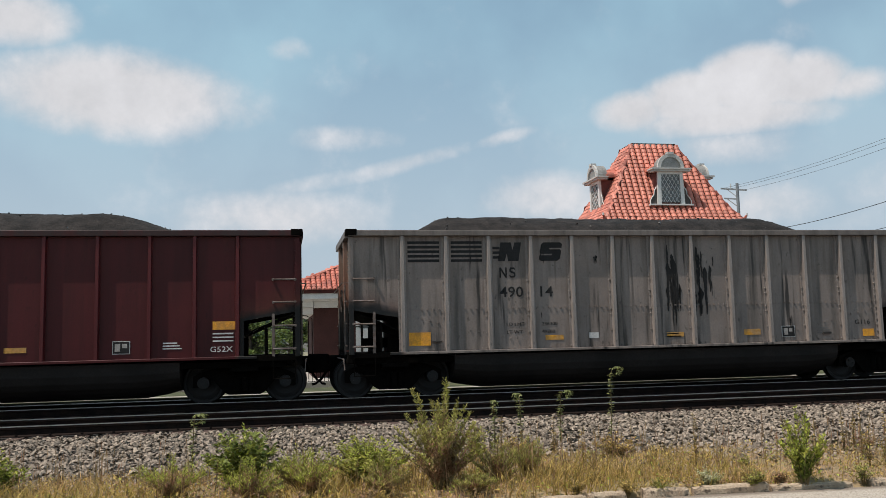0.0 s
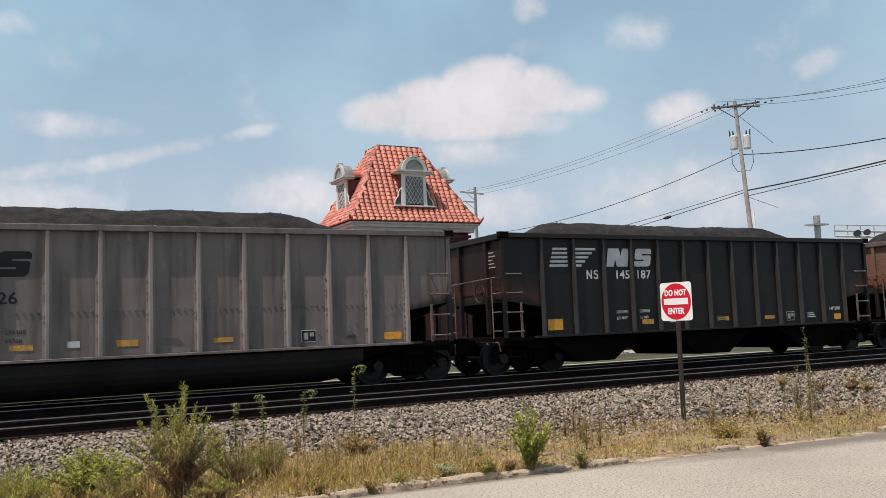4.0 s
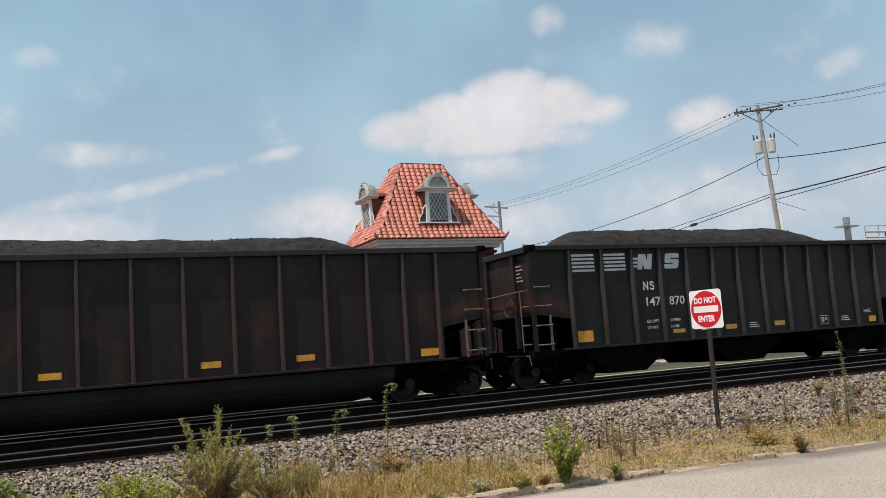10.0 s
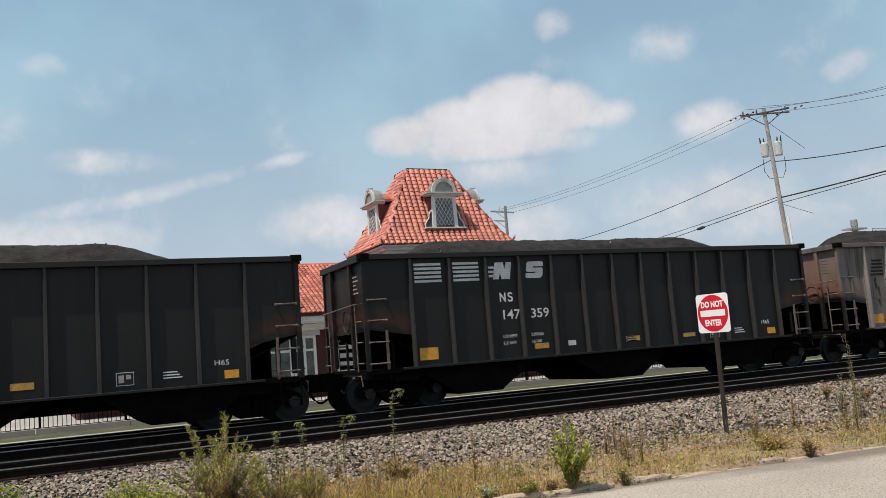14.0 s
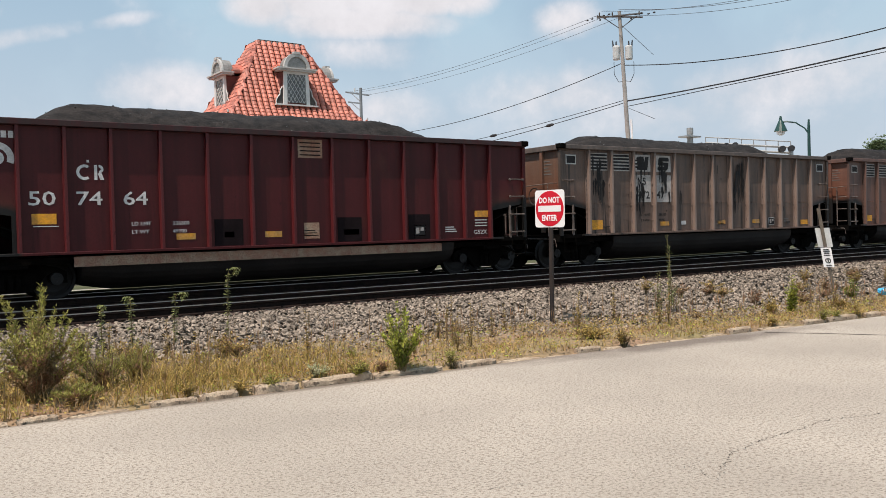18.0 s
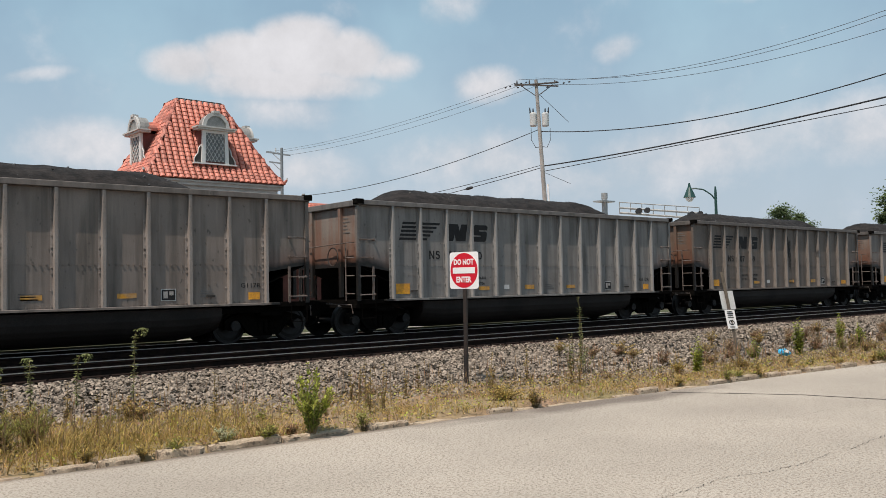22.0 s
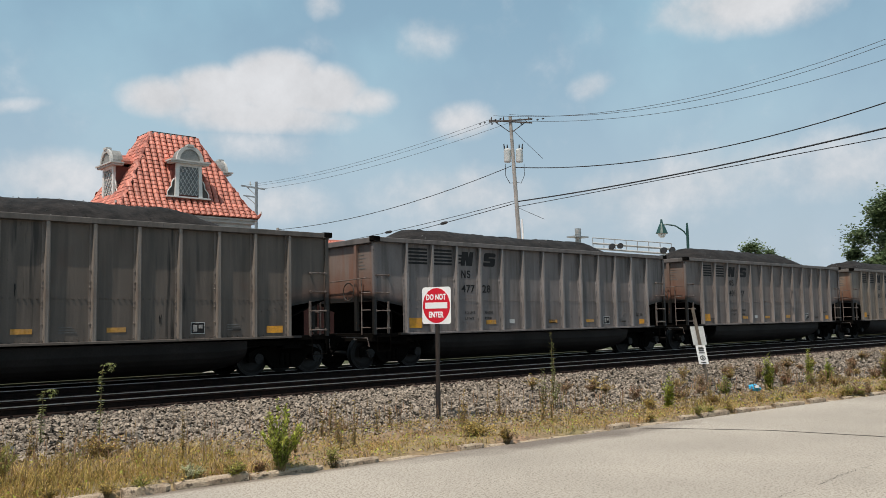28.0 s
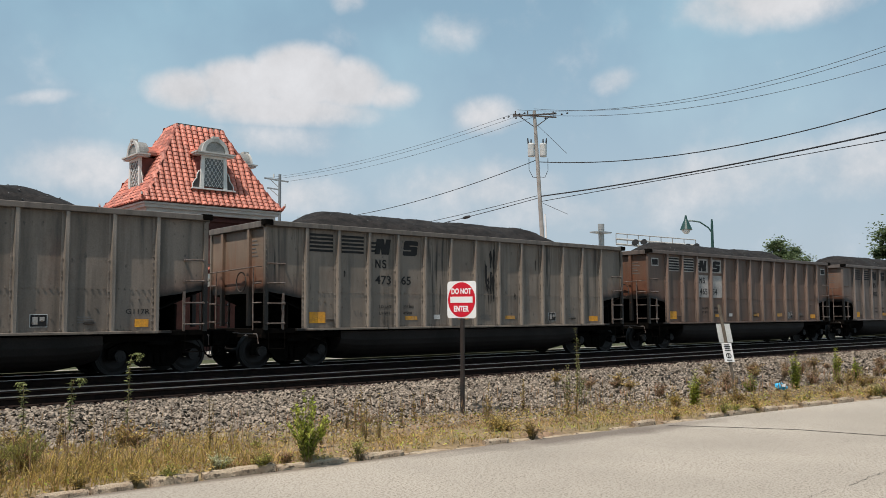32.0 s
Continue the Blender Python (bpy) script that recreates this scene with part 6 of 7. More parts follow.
def surroundings():
    strip("platform", -160, 200, 20, lambda x: 23.7, lambda x: 24.1, lambda x, u: 0.335, 1, M_PLATFORM, "pale concrete strip along the far side of the tracks", "platform")
    strip("lawn", -160, 200, 20, lambda x: 24.1, lambda x: 27.2, lambda x, u: 0.30, 2, M_LAWN, "mown lawn between the tracks and the station", "lawn")
    strip("station_path", -160, 200, 20, lambda x: 27.2, lambda x: 34.25, lambda x, u: 0.31, 2, M_PLATFORM, "pale concrete apron in front of the station", "pavement")
    strip("station_yard", -160, 200, 20, lambda x: 34.25, lambda x: 75, lambda x, u: 0.29, 2, M_PLATFORM, "concrete yard behind the station", "pavement")
    wall = thing("kerb_wall", "low pale concrete edging wall in front of the station", "wall", kind="structure")
    for k in range(40):
        part("edging_block", boxes((-40 + k * 2.5, -37.52 + k * 2.5, 27.0, 27.22, 0.2, 0.46)), M_PLATFORM, wall)
    # iron fence
    fence = thing("iron_fence", "black iron picket fence along the station lawn", "fence", at=pose(0, 28.0, 0.31))
    for z in (0.12, 0.46):
        part("rail", bars(0.02, [(-14, 0, z), (23.2, 0, z)]), M_DARK, fence)
    picket = mesh_of("picket", bars(0.011, [(0, 0, 0.02), (0, 0, 0.55)], sides=5), M_DARK)
    for k in range(300):
        part("picket", picket, None, fence).matrix_basis = pose(-14 + k * 0.1235, 0, 0)
    postm = mesh_of("post", boxes((-0.035, 0.035, -0.035, 0.035, 0, 0.62)), M_DARK)
    for k in range(17):
        part("post", postm, None, fence).matrix_basis = pose(-14 + k * 2.35, 0, 0)
    # benches seen under the train
    for x in (7.6, 12.6):
        b = thing("bench", "dark slatted bench on the station apron", "bench", "benches", at=pose(x, 30.5, 0.31))
        for k in range(3):
            part("seat_slat", boxes((-0.8, 0.8, 0.02 + k * 0.14, 0.14 + k * 0.14, 0.42, 0.46)), M_DARK, b)
            part("back_slat", boxes((-0.8, 0.8, 0.44, 0.47, 0.55 + k * 0.13, 0.65 + k * 0.13)), M_DARK, b)
        for s in (-0.7, 0.7):
            part("leg", boxes((s - 0.03, s + 0.03, 0.0, 0.46, 0.0, 0.42), (s - 0.03, s + 0.03, 0.42, 0.46, 0.42, 0.95)), M_DARK, b)
    # globe lamps
    lamp = thing("globe_lamp", "black lamp post with a white urn-shaped globe", "street lamp", "globe lamps")
    part("post", bars([0.14, 0.14, 0.07, 0.06, 0.06, 0.1], [(0, 0, 0), (0, 0, 0.5), (0, 0, 0.55), (0, 0, 1.6), (0, 0, 2.4), (0, 0, 2.5)], sides=10), M_DARK, lamp)
    part("globe", bars([0.12, 0.22, 0.27, 0.26, 0.2, 0.1], [(0, 0, 2.5), (0, 0, 2.58), (0, 0, 2.78), (0, 0, 2.9), (0, 0, 3.02), (0, 0, 3.06)], sides=14), M_SIGNWHITE, lamp, "white globe")
    part("finial", bars([0.1, 0.06, 0.03], [(0, 0, 3.06), (0, 0, 3.14), (0, 0, 3.26)], sides=8), M_SIGNWHITE, lamp)
    lamp.matrix_basis = pose(-4.15, 38.0, 0.3)
    for x, y in ((-3.72, 40.2), (-3.5, 44.0), (-9.5, 41)):
        copy_thing(lamp, pose(x, y, 0.25))
    flag = thing("metal_pole", "plain grey metal pole behind the lamps", "pole", at=pose(-3.7, 41.5, 0.25))
    part("shaft", bars([0.09, 0.07], [(0, 0, 0), (0, 0, 4.7)], sides=10), M_GALV, flag)
    # pale bridge parapet far off
    br = thing("bridge", "pale concrete bridge parapet far behind the lamps", "bridge", kind="structure")
    part("parapet", boxes((-75, 30, 119, 120, 0.5, 1.7)), M_PLATFORM, br)
    for k in range(20):
        part("pier", boxes((-74 + k * 5, -73.4 + k * 5, 118.8, 119, -0.05, 1.9)), M_PLATFORM, br)


# crowns tinted bluish in the colour, as haze would make them
M_WOODS = material("haze_tinted_woods", (0.046, 0.074, 0.072), 0.95, vary=0.35, scale=0.4, grain=2.0, bump=0.5, second=(0.075, 0.106, 0.10), island=0.35, spec=0.1)


def hill():
    nx, ny = 150, 22
    verts, faces = [], []
    for i in range(nx + 1):
        x = -420 + 840 * i / nx
        top = 17 + 5 * noise.noise(Vector((x * 0.012, 0, 5))) + 2.2 * noise.noise(Vector((x * 0.06, 0, 9)))
        top *= 1.0 if x < 20 else max(0.32, 1 - (x - 20) / 90)
        for j in range(ny + 1):
            v = j / ny
            y = 190 + 90 * v
            h = top * math.sin(min(1, v * 1.6) * math.pi / 2) ** 0.8
            h += (noise.noise(Vector((x * 0.22, y * 0.22, 1))) * 1.2 + noise.noise(Vector((x * 0.6, y * 0.6, 4))) * 0.7) * (1 if j else 0)
            verts.append((x, y, max(-0.1, h) if j else -0.1))
    r = ny + 1
    for i in range(nx):
        for j in range(ny):
            a = i * r + j
            faces.append((a, a + r, a + r + 1, a + 1))
    # the wood on its slope: broken leafy crowns
    rnd = np.random.RandomState(91)
    bm = bmesh.new()
    bmesh.ops.create_icosphere(bm, subdivisions=2, radius=1.0)
    base_v = np.array([v.co * (1 + 0.35 * noise.noise(v.co * 2.3) + 0.25 * noise.noise(v.co * 5.1)) for v in bm.verts])
    base_f = [[v.index for v in f.verts] for f in bm.faces]
    bm.free()
    crowns = []
    pts = np.array(verts).reshape(nx + 1, ny + 1, 3)
    for k in range(2600):
        i, j = rnd.randint(30, 120), rnd.randint(1, ny - 3)
        x, y, z = pts[i, j]
        s = 1.6 + 2.0 * rnd.rand()
        m = np.eye(4)
        m[:3, :3] = np.array(Euler((rnd.rand(), rnd.rand(), rnd.rand() * 6.28)).to_matrix()) * s * np.array([1, 1, 1.15])
        m[:3, 3] = x + (rnd.rand() - 0.5) * 6, y + (rnd.rand() - 0.5) * 4, z + 0.4 * s * rnd.rand()
        crowns.append(m)
    tagged(new("woods", repeat("woods", base_v, base_f, crowns, M_WOODS)), "dense woods on the far hill, tinted bluish for haze", "woods", kind="stuff")
    tagged(new("hill", soup("hill", verts, faces, M_HILL)), "low wooded hill on the skyline beyond the town", "hill", kind="structure")


station()
surroundings()
hill()


# ---- poles, wires, signals, lamps ----
def sag_line(a, b, sag, n=44):
    a, b = Vector(a), Vector(b)
    return [a.lerp(b, i / n) - Vector((0, 0, 4 * sag * (i / n) * (1 - i / n))) for i in range(n + 1)]


def wire(a, b, sag, r, mat, label):
    t = thing("wire", label, "wire", "overhead wires")
    part("strand", bars(r, sag_line(a, b, sag), sides=5), mat, t)


def utility_pole():
    top, foot = Vector((36.78, 33.98, 13.75)), Vector((37.22, 33.5, -0.06))
    p = thing("utility_pole", "leaning weathered wooden utility pole with crossarm and transformers", "utility pole")
    part("shaft", bars([0.15, 0.125, 0.095], [foot, foot.lerp(top, 0.5), top], sides=12), M_POLE, p)
    a, b = Vector((35.9, 34.88, 13.5)), Vector((37.66, 33.02, 13.42))
    d = (b - a).normalized()
    for off in (-0.14, 0.14):
        o = Vector((0.6 * off, 0.6 * off, 0.0))
        part("crossarm", bars(0.05, [a + o + Vector((0, 0, off * 0.5)), b + o - Vector((0, 0, off * 0.6))], sides=4), M_ARM, p)
    for s in (0.12, 0.88):
        part("brace", bars(0.025, [a.lerp(b, s), Vector((36.8, 33.95, 12.75))]), M_ARM, p)
    for s in (0.06, 0.34, 0.92):
        q = a.lerp(b, s)
        part("insulator", bars([0.03, 0.045, 0.025], [q + Vector((0, 0, 0.04)), q + Vector((0, 0, 0.13)), q + Vector((0, 0, 0.26))], sides=8), M_ARM, p)
    for s, ends in ((0.02, (1, 1)), (0.3, (1, 0)), (0.98, (1, 1)), (0.7, (0, 1))):
        for way, on in ((Vector((0.05, 1, 0.0)), ends[0]), (Vector((0.05, -1, -0.02)), ends[1])):
            for r in (0.45, 0.85) if on else ():
                q = a.lerp(b, s) + way * r
                part("strain_insulator", bars([0.02, 0.055, 0.02], [q - way * 0.08, q, q + way * 0.08], sides=8), M_CABLE, p)
    for s, tag in ((-0.36, ""), (0.34, "")):
        q = Vector((36.88, 33.87, 11.0)) + d * s
        t = part("transformer", bars([0.19, 0.21, 0.21, 0.15], [q, q + Vector((0, 0, 0.05)), q + Vector((0, 0, 0.72)), q + Vector((0, 0, 0.8))], sides=14), M_TANK, p, "pale grey transformer can")
        part("bushing", bars([0.05, 0.03], [q + Vector((0, 0, 0.8)), q + Vector((0, 0, 1.05))], sides=8), M_CABLE, t)
        part("bushing", bars([0.05, 0.03], [q + d * 0.16 * (1 if s > 0 else -1) + Vector((0, 0, 0.75)), q + d * 0.2 * (1 if s > 0 else -1) + Vector((0, 0, 1.1))], sides=8), M_CABLE, t)
    for s in (-0.6, 0.5):
        q = Vector((36.95, 33.8, 9.9)) + d * s
        part("drop_cable", bars(0.018, [q + Vector((0, 0, 1.0)), q + Vector((0, 0, 0.3)), q - d * s * 0.4 + Vector((0, 0, -0.15)), Vector((37.0, 33.75, 9.8))]), M_CABLE, p)
    part("conduit", bars(0.06, [Vector((37.25, 33.35, 0.0)), Vector((37.1, 33.55, 7.6))], sides=8), M_SIGNWHITE, p, "pale conduit")
    # lines to the right, over the tracks
    x2, y2 = 38.4, -12.0
    for (ax, ay), z0, z1, sag in (((36.1, 34.7), 13.83, 22.41, 4.88), ((36.75, 34.0), 13.86, 22.94, 5.12), ((37.5, 33.2), 13.42, 20.33, 4.08)):
        wire((ax, ay, z0), (x2 + (ax - 36.8) * 0.5, y2, z1), sag, 0.012, M_WIRE, "thin overhead line wire from the utility pole")
    wire((36.95, 33.8, 10.69), (x2, y2, 19.49), 4.19, 0.026, M_CABLE, "dark overhead cable from the utility pole")
    wire((36.98, 33.75, 8.66), (x2, y2, 12.83), 1.12, 0.038, M_CABLE, "thick black overhead cable from the utility pole")
    wire((37.0, 33.7, 8.36), (x2, y2, 9.85), 0.0, 0.02, M_CABLE, "dark overhead cable from the utility pole")
    for z0, z1 in ((12.95, 11.2), (8.4, 7.6)):
        wire((36.85, 33.9, z0), (38.2, 32.77, z1), 0.0, 0.014, M_WIRE, "short guy wire that runs down from the pole")
    # lines to the left, behind the station
    for (ax, ay), (bx, by), zb in (((35.95, 34.85), (36.6, 65.5), 13.75), ((36.4, 34.35), (37.3, 65.1), 13.7), ((37.2, 33.5), (38.2, 64.6), 13.5)):
        wire((ax, ay, 13.6), (bx, by, zb), 0.55, 0.011, M_WIRE, "thin overhead line wire behind the station")
    wire((36.8, 33.95, 10.79), (35.9, 58.5, 9.25), 0.66, 0.022, M_CABLE, "dark overhead cable behind the station")
    wire((36.85, 33.9, 8.70), (36.0, 55.3, 7.5), 0.2, 0.018, M_CABLE, "dark overhead cable behind the station")
    wire((36.85, 33.9, 8.55), (36.0, 55.3, 7.0), 0.2, 0.022, M_CABLE, "dark overhead cable behind the station")
    for (qa, qb, sag, u, lab) in (((36.85, 33.9, 8.55), (36.0, 55.3, 7.0), 0.2, 0.285, ""), ((36.85, 33.9, 8.70), (36.0, 55.3, 7.5), 0.2, 0.535, "")):
        n = 40
        line = sag_line(qa, qb, sag, n)
        k = round(u * n)
        way = (line[k + 1] - line[k]).normalized()
        sp = thing("cable_splice", "dark spindle-shaped splice case on an overhead cable", "cable splice", "cable splices")
        part("case", bars([0.03, 0.085, 0.10, 0.085, 0.03], [line[k] + way * d for d in (-0.35, -0.22, 0, 0.22, 0.35)], sides=10), M_CABLE, sp)
    bz = thing("utility_pole", "wooden cable pole behind the station roof", "utility pole")
    part("shaft", bars([0.15, 0.12], [(35.95, 58.6, -0.06), (35.9, 58.5, 9.4)], sides=8), M_POLE, bz)
    q = thing("utility_pole", "distant wooden utility pole behind the station tower", "utility pole")
    part("shaft", bars([0.17, 0.12], [(37.62, 64.9, -0.05), (37.66, 64.87, 14.1)], sides=10), M_TANK2, q)
    part("crossarm", bars(0.08, [(36.5, 65.5, 13.75), (38.3, 64.5, 13.45)], sides=4), M_TANK2, q)
    part("crossarm", bars(0.07, [(36.7, 65.4, 12.9), (37.7, 64.85, 12.75)], sides=4), M_TANK2, q)
    part("brace", bars(0.03, [(36.9, 65.28, 13.7), (37.64, 64.88, 12.9)], [(36.9, 65.28, 12.85), (37.64, 64.88, 12.1)]), M_POLE, q)
    part("insulator", bars(0.06, [(37.2, 65.1, 13.75), (37.2, 65.1, 14.1)], sides=6), M_TANK, q)
    far = thing("utility_pole", "wooden utility pole on the road side that carries the cables", "utility pole")
    part("shaft", bars([0.18, 0.13], [(x2, y2 - 0.2, -0.06), (x2, y2 - 0.2, 23.3)], sides=10), M_POLE, far)
    part("crossarm", bars(0.07, [(x2 - 1.0, y2, 22.3), (x2 + 1.0, y2, 22.3)], sides=4), M_POLE, far)


M_TANK2 = material("silvered_far_pole", (0.20, 0.22, 0.235), 0.8, vary=0.25, scale=2)


def street_lamp():
    s = thing("street_lamp", "tall green metal street lamp with a bell shade", "street lamp")
    part("post", bars([0.14, 0.10, 0.08, 0.05], [(46.92, 28.76, 0.2), (46.92, 28.76, 4), (46.92, 28.76, 7.15), (46.92, 28.76, 7.55)], sides=10), M_GREENMETAL, s)
    part("arm", bars(0.045, [(46.92, 28.76, 6.7), (46.8, 28.95, 7.05), (46.55, 29.35, 7.4), (46.3, 29.75, 7.5), (46.1, 30.05, 7.5)], sides=8), M_GREENMETAL, s)
    part("shade", bars([0.05, 0.1, 0.17, 0.34, 0.38], [(46.1, 30.05, 7.85), (46.1, 30.05, 7.6), (46.1, 30.05, 7.45), (46.1, 30.05, 7.05), (46.1, 30.05, 6.95)], sides=14), M_GREENMETAL, s, "green enamel bell shade")
    part("globe", bars([0.27, 0.22, 0.1], [(46.1, 30.05, 6.95), (46.1, 30.05, 6.8), (46.1, 30.05, 6.7)], sides=12), M_SIGNWHITE, s, "clear glass globe")


def signal_bridge():
    g = thing("signal_gantry", "grey railway signal gantry with a railed walkway", "signal gantry")
    a, b = Vector((47.6, 36.6, 6.95)), Vector((50.6, 32.3, 6.35))
    part("mast", bars(0.2, [(46.95, 37.35, 0.2), (46.95, 37.35, 7.6)], sides=10), M_GALV, g)
    part("mast_cap", bars([0.22, 0.22], [(46.95, 37.35, 7.6), (46.95, 37.35, 8.0)], sides=10), M_GALV, g)
    part("cross_plate", boxes((46.2, 47.6, 36.95, 37.75, 7.36, 7.45)), M_GALV, g)
    part("beam", bars(0.07, [a, b]), M_GALV, g)
    part("beam", bars(0.07, [a - Vector((0, 0, 0.35)), b - Vector((0, 0, 0.35))]), M_GALV, g)
    part("handrail", bars(0.035, [a + Vector((0, 0, 0.38)), b + Vector((0, 0, 0.38))]), M_GALV, g)
    for k in range(8):
        q = a.lerp(b, k / 7)
        part("rail_post", bars(0.03, [q - Vector((0, 0, 0.35)), q + Vector((0, 0, 0.38))]), M_GALV, g)
    part("far_mast", bars(0.16, [b - Vector((0, 0, 6.35)), b], sides=8), M_GALV, g)
    for s in (0.25, 0.9):
        q = a.lerp(b, s) + Vector((-0.3, -0.2, -0.15))
        sg = part("signal_head", bars([0.16, 0.2, 0.2], [q + Vector((0.25, 0.3, 0)), q, q + Vector((-0.1, -0.12, 0))], [q + Vector((0.4, -0.3, 0)), q + Vector((0.15, -0.6, 0))], sides=10), M_CABLE, g, "black hooded signal heads")


utility_pole()
street_lamp()
signal_bridge()


# ---- signs on the verge ----
def sign_do_not_enter():
    s = thing("road_sign", "square red and white do not enter sign on a dark post", "road sign", at=pose(9.70, 10.44, 0.0, 0, 0.6, -81))
    # local frame: x across the sign's face (rightwards for a reader), -y towards the reader
    bm = bmesh.new()
    r = 0.05
    out = []
    for cx, cz, a0 in ((0.305 - r, 0.305 - r, 0), (-0.305 + r, 0.305 - r, 90), (-0.305 + r, -0.305 + r, 180), (0.305 - r, -0.305 + r, 270)):
        out += [(cx + r * math.cos(radians(a0 + k * 30)), cz + r * math.sin(radians(a0 + k * 30))) for k in range(4)]
    prism(bm, out, (1, 0, 0), (0, 0, 1), (0, -0.046, 1.965), (0, 0.004, 0))
    board = part("sign_board", bm, M_SIGNWHITE, s, "white sign board")
    bm = bmesh.new()
    prism(bm, [(0.288 * math.cos(a), 0.288 * math.sin(a)) for a in np.linspace(0, math.tau, 40, endpoint=False)], (1, 0, 0), (0, 0, 1), (0, -0.049, 1.965), (0, 0.003, 0))
    part("red_disc", bm, M_SIGNRED, board, "red disc")
    part("white_bar", boxes((-0.235, 0.235, -0.052, -0.049, 1.915, 2.015)), M_SIGNWHITE, board)
    for text, z in (("DO NOT", 2.06), ("ENTER", 1.77)):
        me = text_mesh(text, 0.095, M_SIGNWHITE, 0.8, 0.0045)
        o = part("lettering", me, None, board)
        xs = [v.co.x for v in me.vertices]
        o.matrix_basis = pose(-(min(xs) + max(xs)) / 2, -0.051, z, 90)
    part("post", boxes((-0.032, 0.032, -0.04, -0.03, -0.15, 2.2), (-0.032, -0.022, -0.03, 0.0, -0.15, 2.2), (0.022, 0.032, -0.03, 0.0, -0.15, 2.2)), M_POST, s, "dark steel channel post")
    for z in (1.78, 2.14):
        part("bolt", bars(0.012, [(0, -0.056, z - 0.0), (0, -0.03, z - 0.0)]), M_GALV, s)


def sign_back():
    s = thing("leaning_sign", "leaning signpost seen from behind with a small placard", "road sign")
    foot, top = Vector((16.68, 9.6, -0.1)), Vector((16.5, 9.86, 1.9))
    part("post", bars(0.034, [foot, top], sides=4), M_POSTWOOD, s, "weathered brown wooden post")
    view = Vector((0.866, 0.5, 0)).normalized()
    across = Vector((0.5, -0.866, 0))
    upv = (top - foot).normalized()
    def board(name, u, w, h, mat, off, turn, label):
        c = foot.lerp(top, u) + view * off
        ax = (across * math.cos(turn) + view * math.sin(turn)).normalized()
        bm = bmesh.new()
        prism(bm, [(-w, -h), (w, -h), (w, h), (-w, h)], ax, upv, c, ax.cross(upv) * 0.006)
        return part(name, bm, mat, s, label), c, ax
    board("sign_board", 0.70, 0.145, 0.20, M_SIGNBACK, 0.05, 0.35, "pale unpainted sign back")
    pl, c, ax = board("placard", 0.50, 0.10, 0.20, M_SIGNWHITE, -0.05, 0.2, "white placard with black marks")
    nrm = ax.cross(upv).normalized()
    if nrm.dot(view) > 0:
        nrm = -nrm
    for dz, w, h in ((0.16, 0.05, 0.009), (0.125, 0.06, 0.012), (0.085, 0.05, 0.012), (0.04, 0.06, 0.009), (-0.07, 0.012, 0.03), (-0.165, 0.05, 0.010)):
        bm = bmesh.new()
        prism(bm, [(-w, -h), (w, -h), (w, h), (-w, h)], ax, upv, c + upv * dz + nrm * 0.010, nrm * 0.003)
        part("mark", bm, M_BLACKLET, pl)
    for dz in (-0.07,):
        bm = bmesh.new()
        ring = [(math.cos(k * math.tau / 20), math.sin(k * math.tau / 20)) for k in range(20)]
        vs = [[bm.verts.new(c + ax * (r * a) + upv * (dz + r * b) + nrm * 0.012) for a, b in ring] for r in (0.055, 0.037)]
        for k in range(20):
            bm.faces.new((vs[0][k], vs[0][(k + 1) % 20], vs[1][(k + 1) % 20], vs[1][k]))
        part("ring_mark", bm, M_BLACKLET, pl)


M_POSTWOOD = material("weathered_brown_post_wood", (0.16, 0.13, 0.10), 0.9, vary=0.3, scale=6, grain=25, bump=0.3)
M_SIGNBACK = material("bare_aluminium_sign_back", (0.60, 0.60, 0.58), 0.5, 0.3, vary=0.15, scale=4)
sign_do_not_enter()
sign_back()
bag = thing("plastic_bag", "crumpled blue plastic bag among the weeds", "litter", at=pose(17.3, 8.95, 0.13))
bm = bmesh.new()
bmesh.ops.create_icosphere(bm, subdivisions=3, radius=0.115)
for v in bm.verts:
    v.co *= 1 + 0.5 * noise.noise(v.co * 9) + 0.3 * noise.noise(v.co * 22)
    v.co.z = v.co.z * 0.6 + 0.06
part("film", bm, M_BLUE, bag)
bm = bmesh.new()
prism(bm, [(-0.04, -0.02), (0.05, -0.03), (0.04, 0.03), (-0.05, 0.02)], (0.5, -0.866, 0), (0, 0, 1), (-0.09, -0.08, 0.09), (-0.01, -0.02, 0))
part("print", bm, M_SIGNWHITE, bag)


# ---- plants ----
def leaf_material(name, a, b, rough=0.7):
    m = material(name, a, rough, vary=0.3, scale=6, grain=20, bump=0, second=b, island=0.5)
    nt = m.node_tree
    p = nt.nodes["Principled BSDF"]
    tr = nt.nodes.new("ShaderNodeBsdfTranslucent")
    mx = nt.nodes.new("ShaderNodeMixShader")
    mx.inputs[0].default_value = 0.38
    src = p.inputs["Base Color"].links[0].from_socket
    nt.links.new(src, tr.inputs["Color"])
    nt.links.new(p.outputs[0], mx.inputs[1])
    nt.links.new(tr.outputs[0], mx.inputs[2])
    nt.links.new(mx.outputs[0], nt.nodes["Material Output"].inputs[0])
    return m


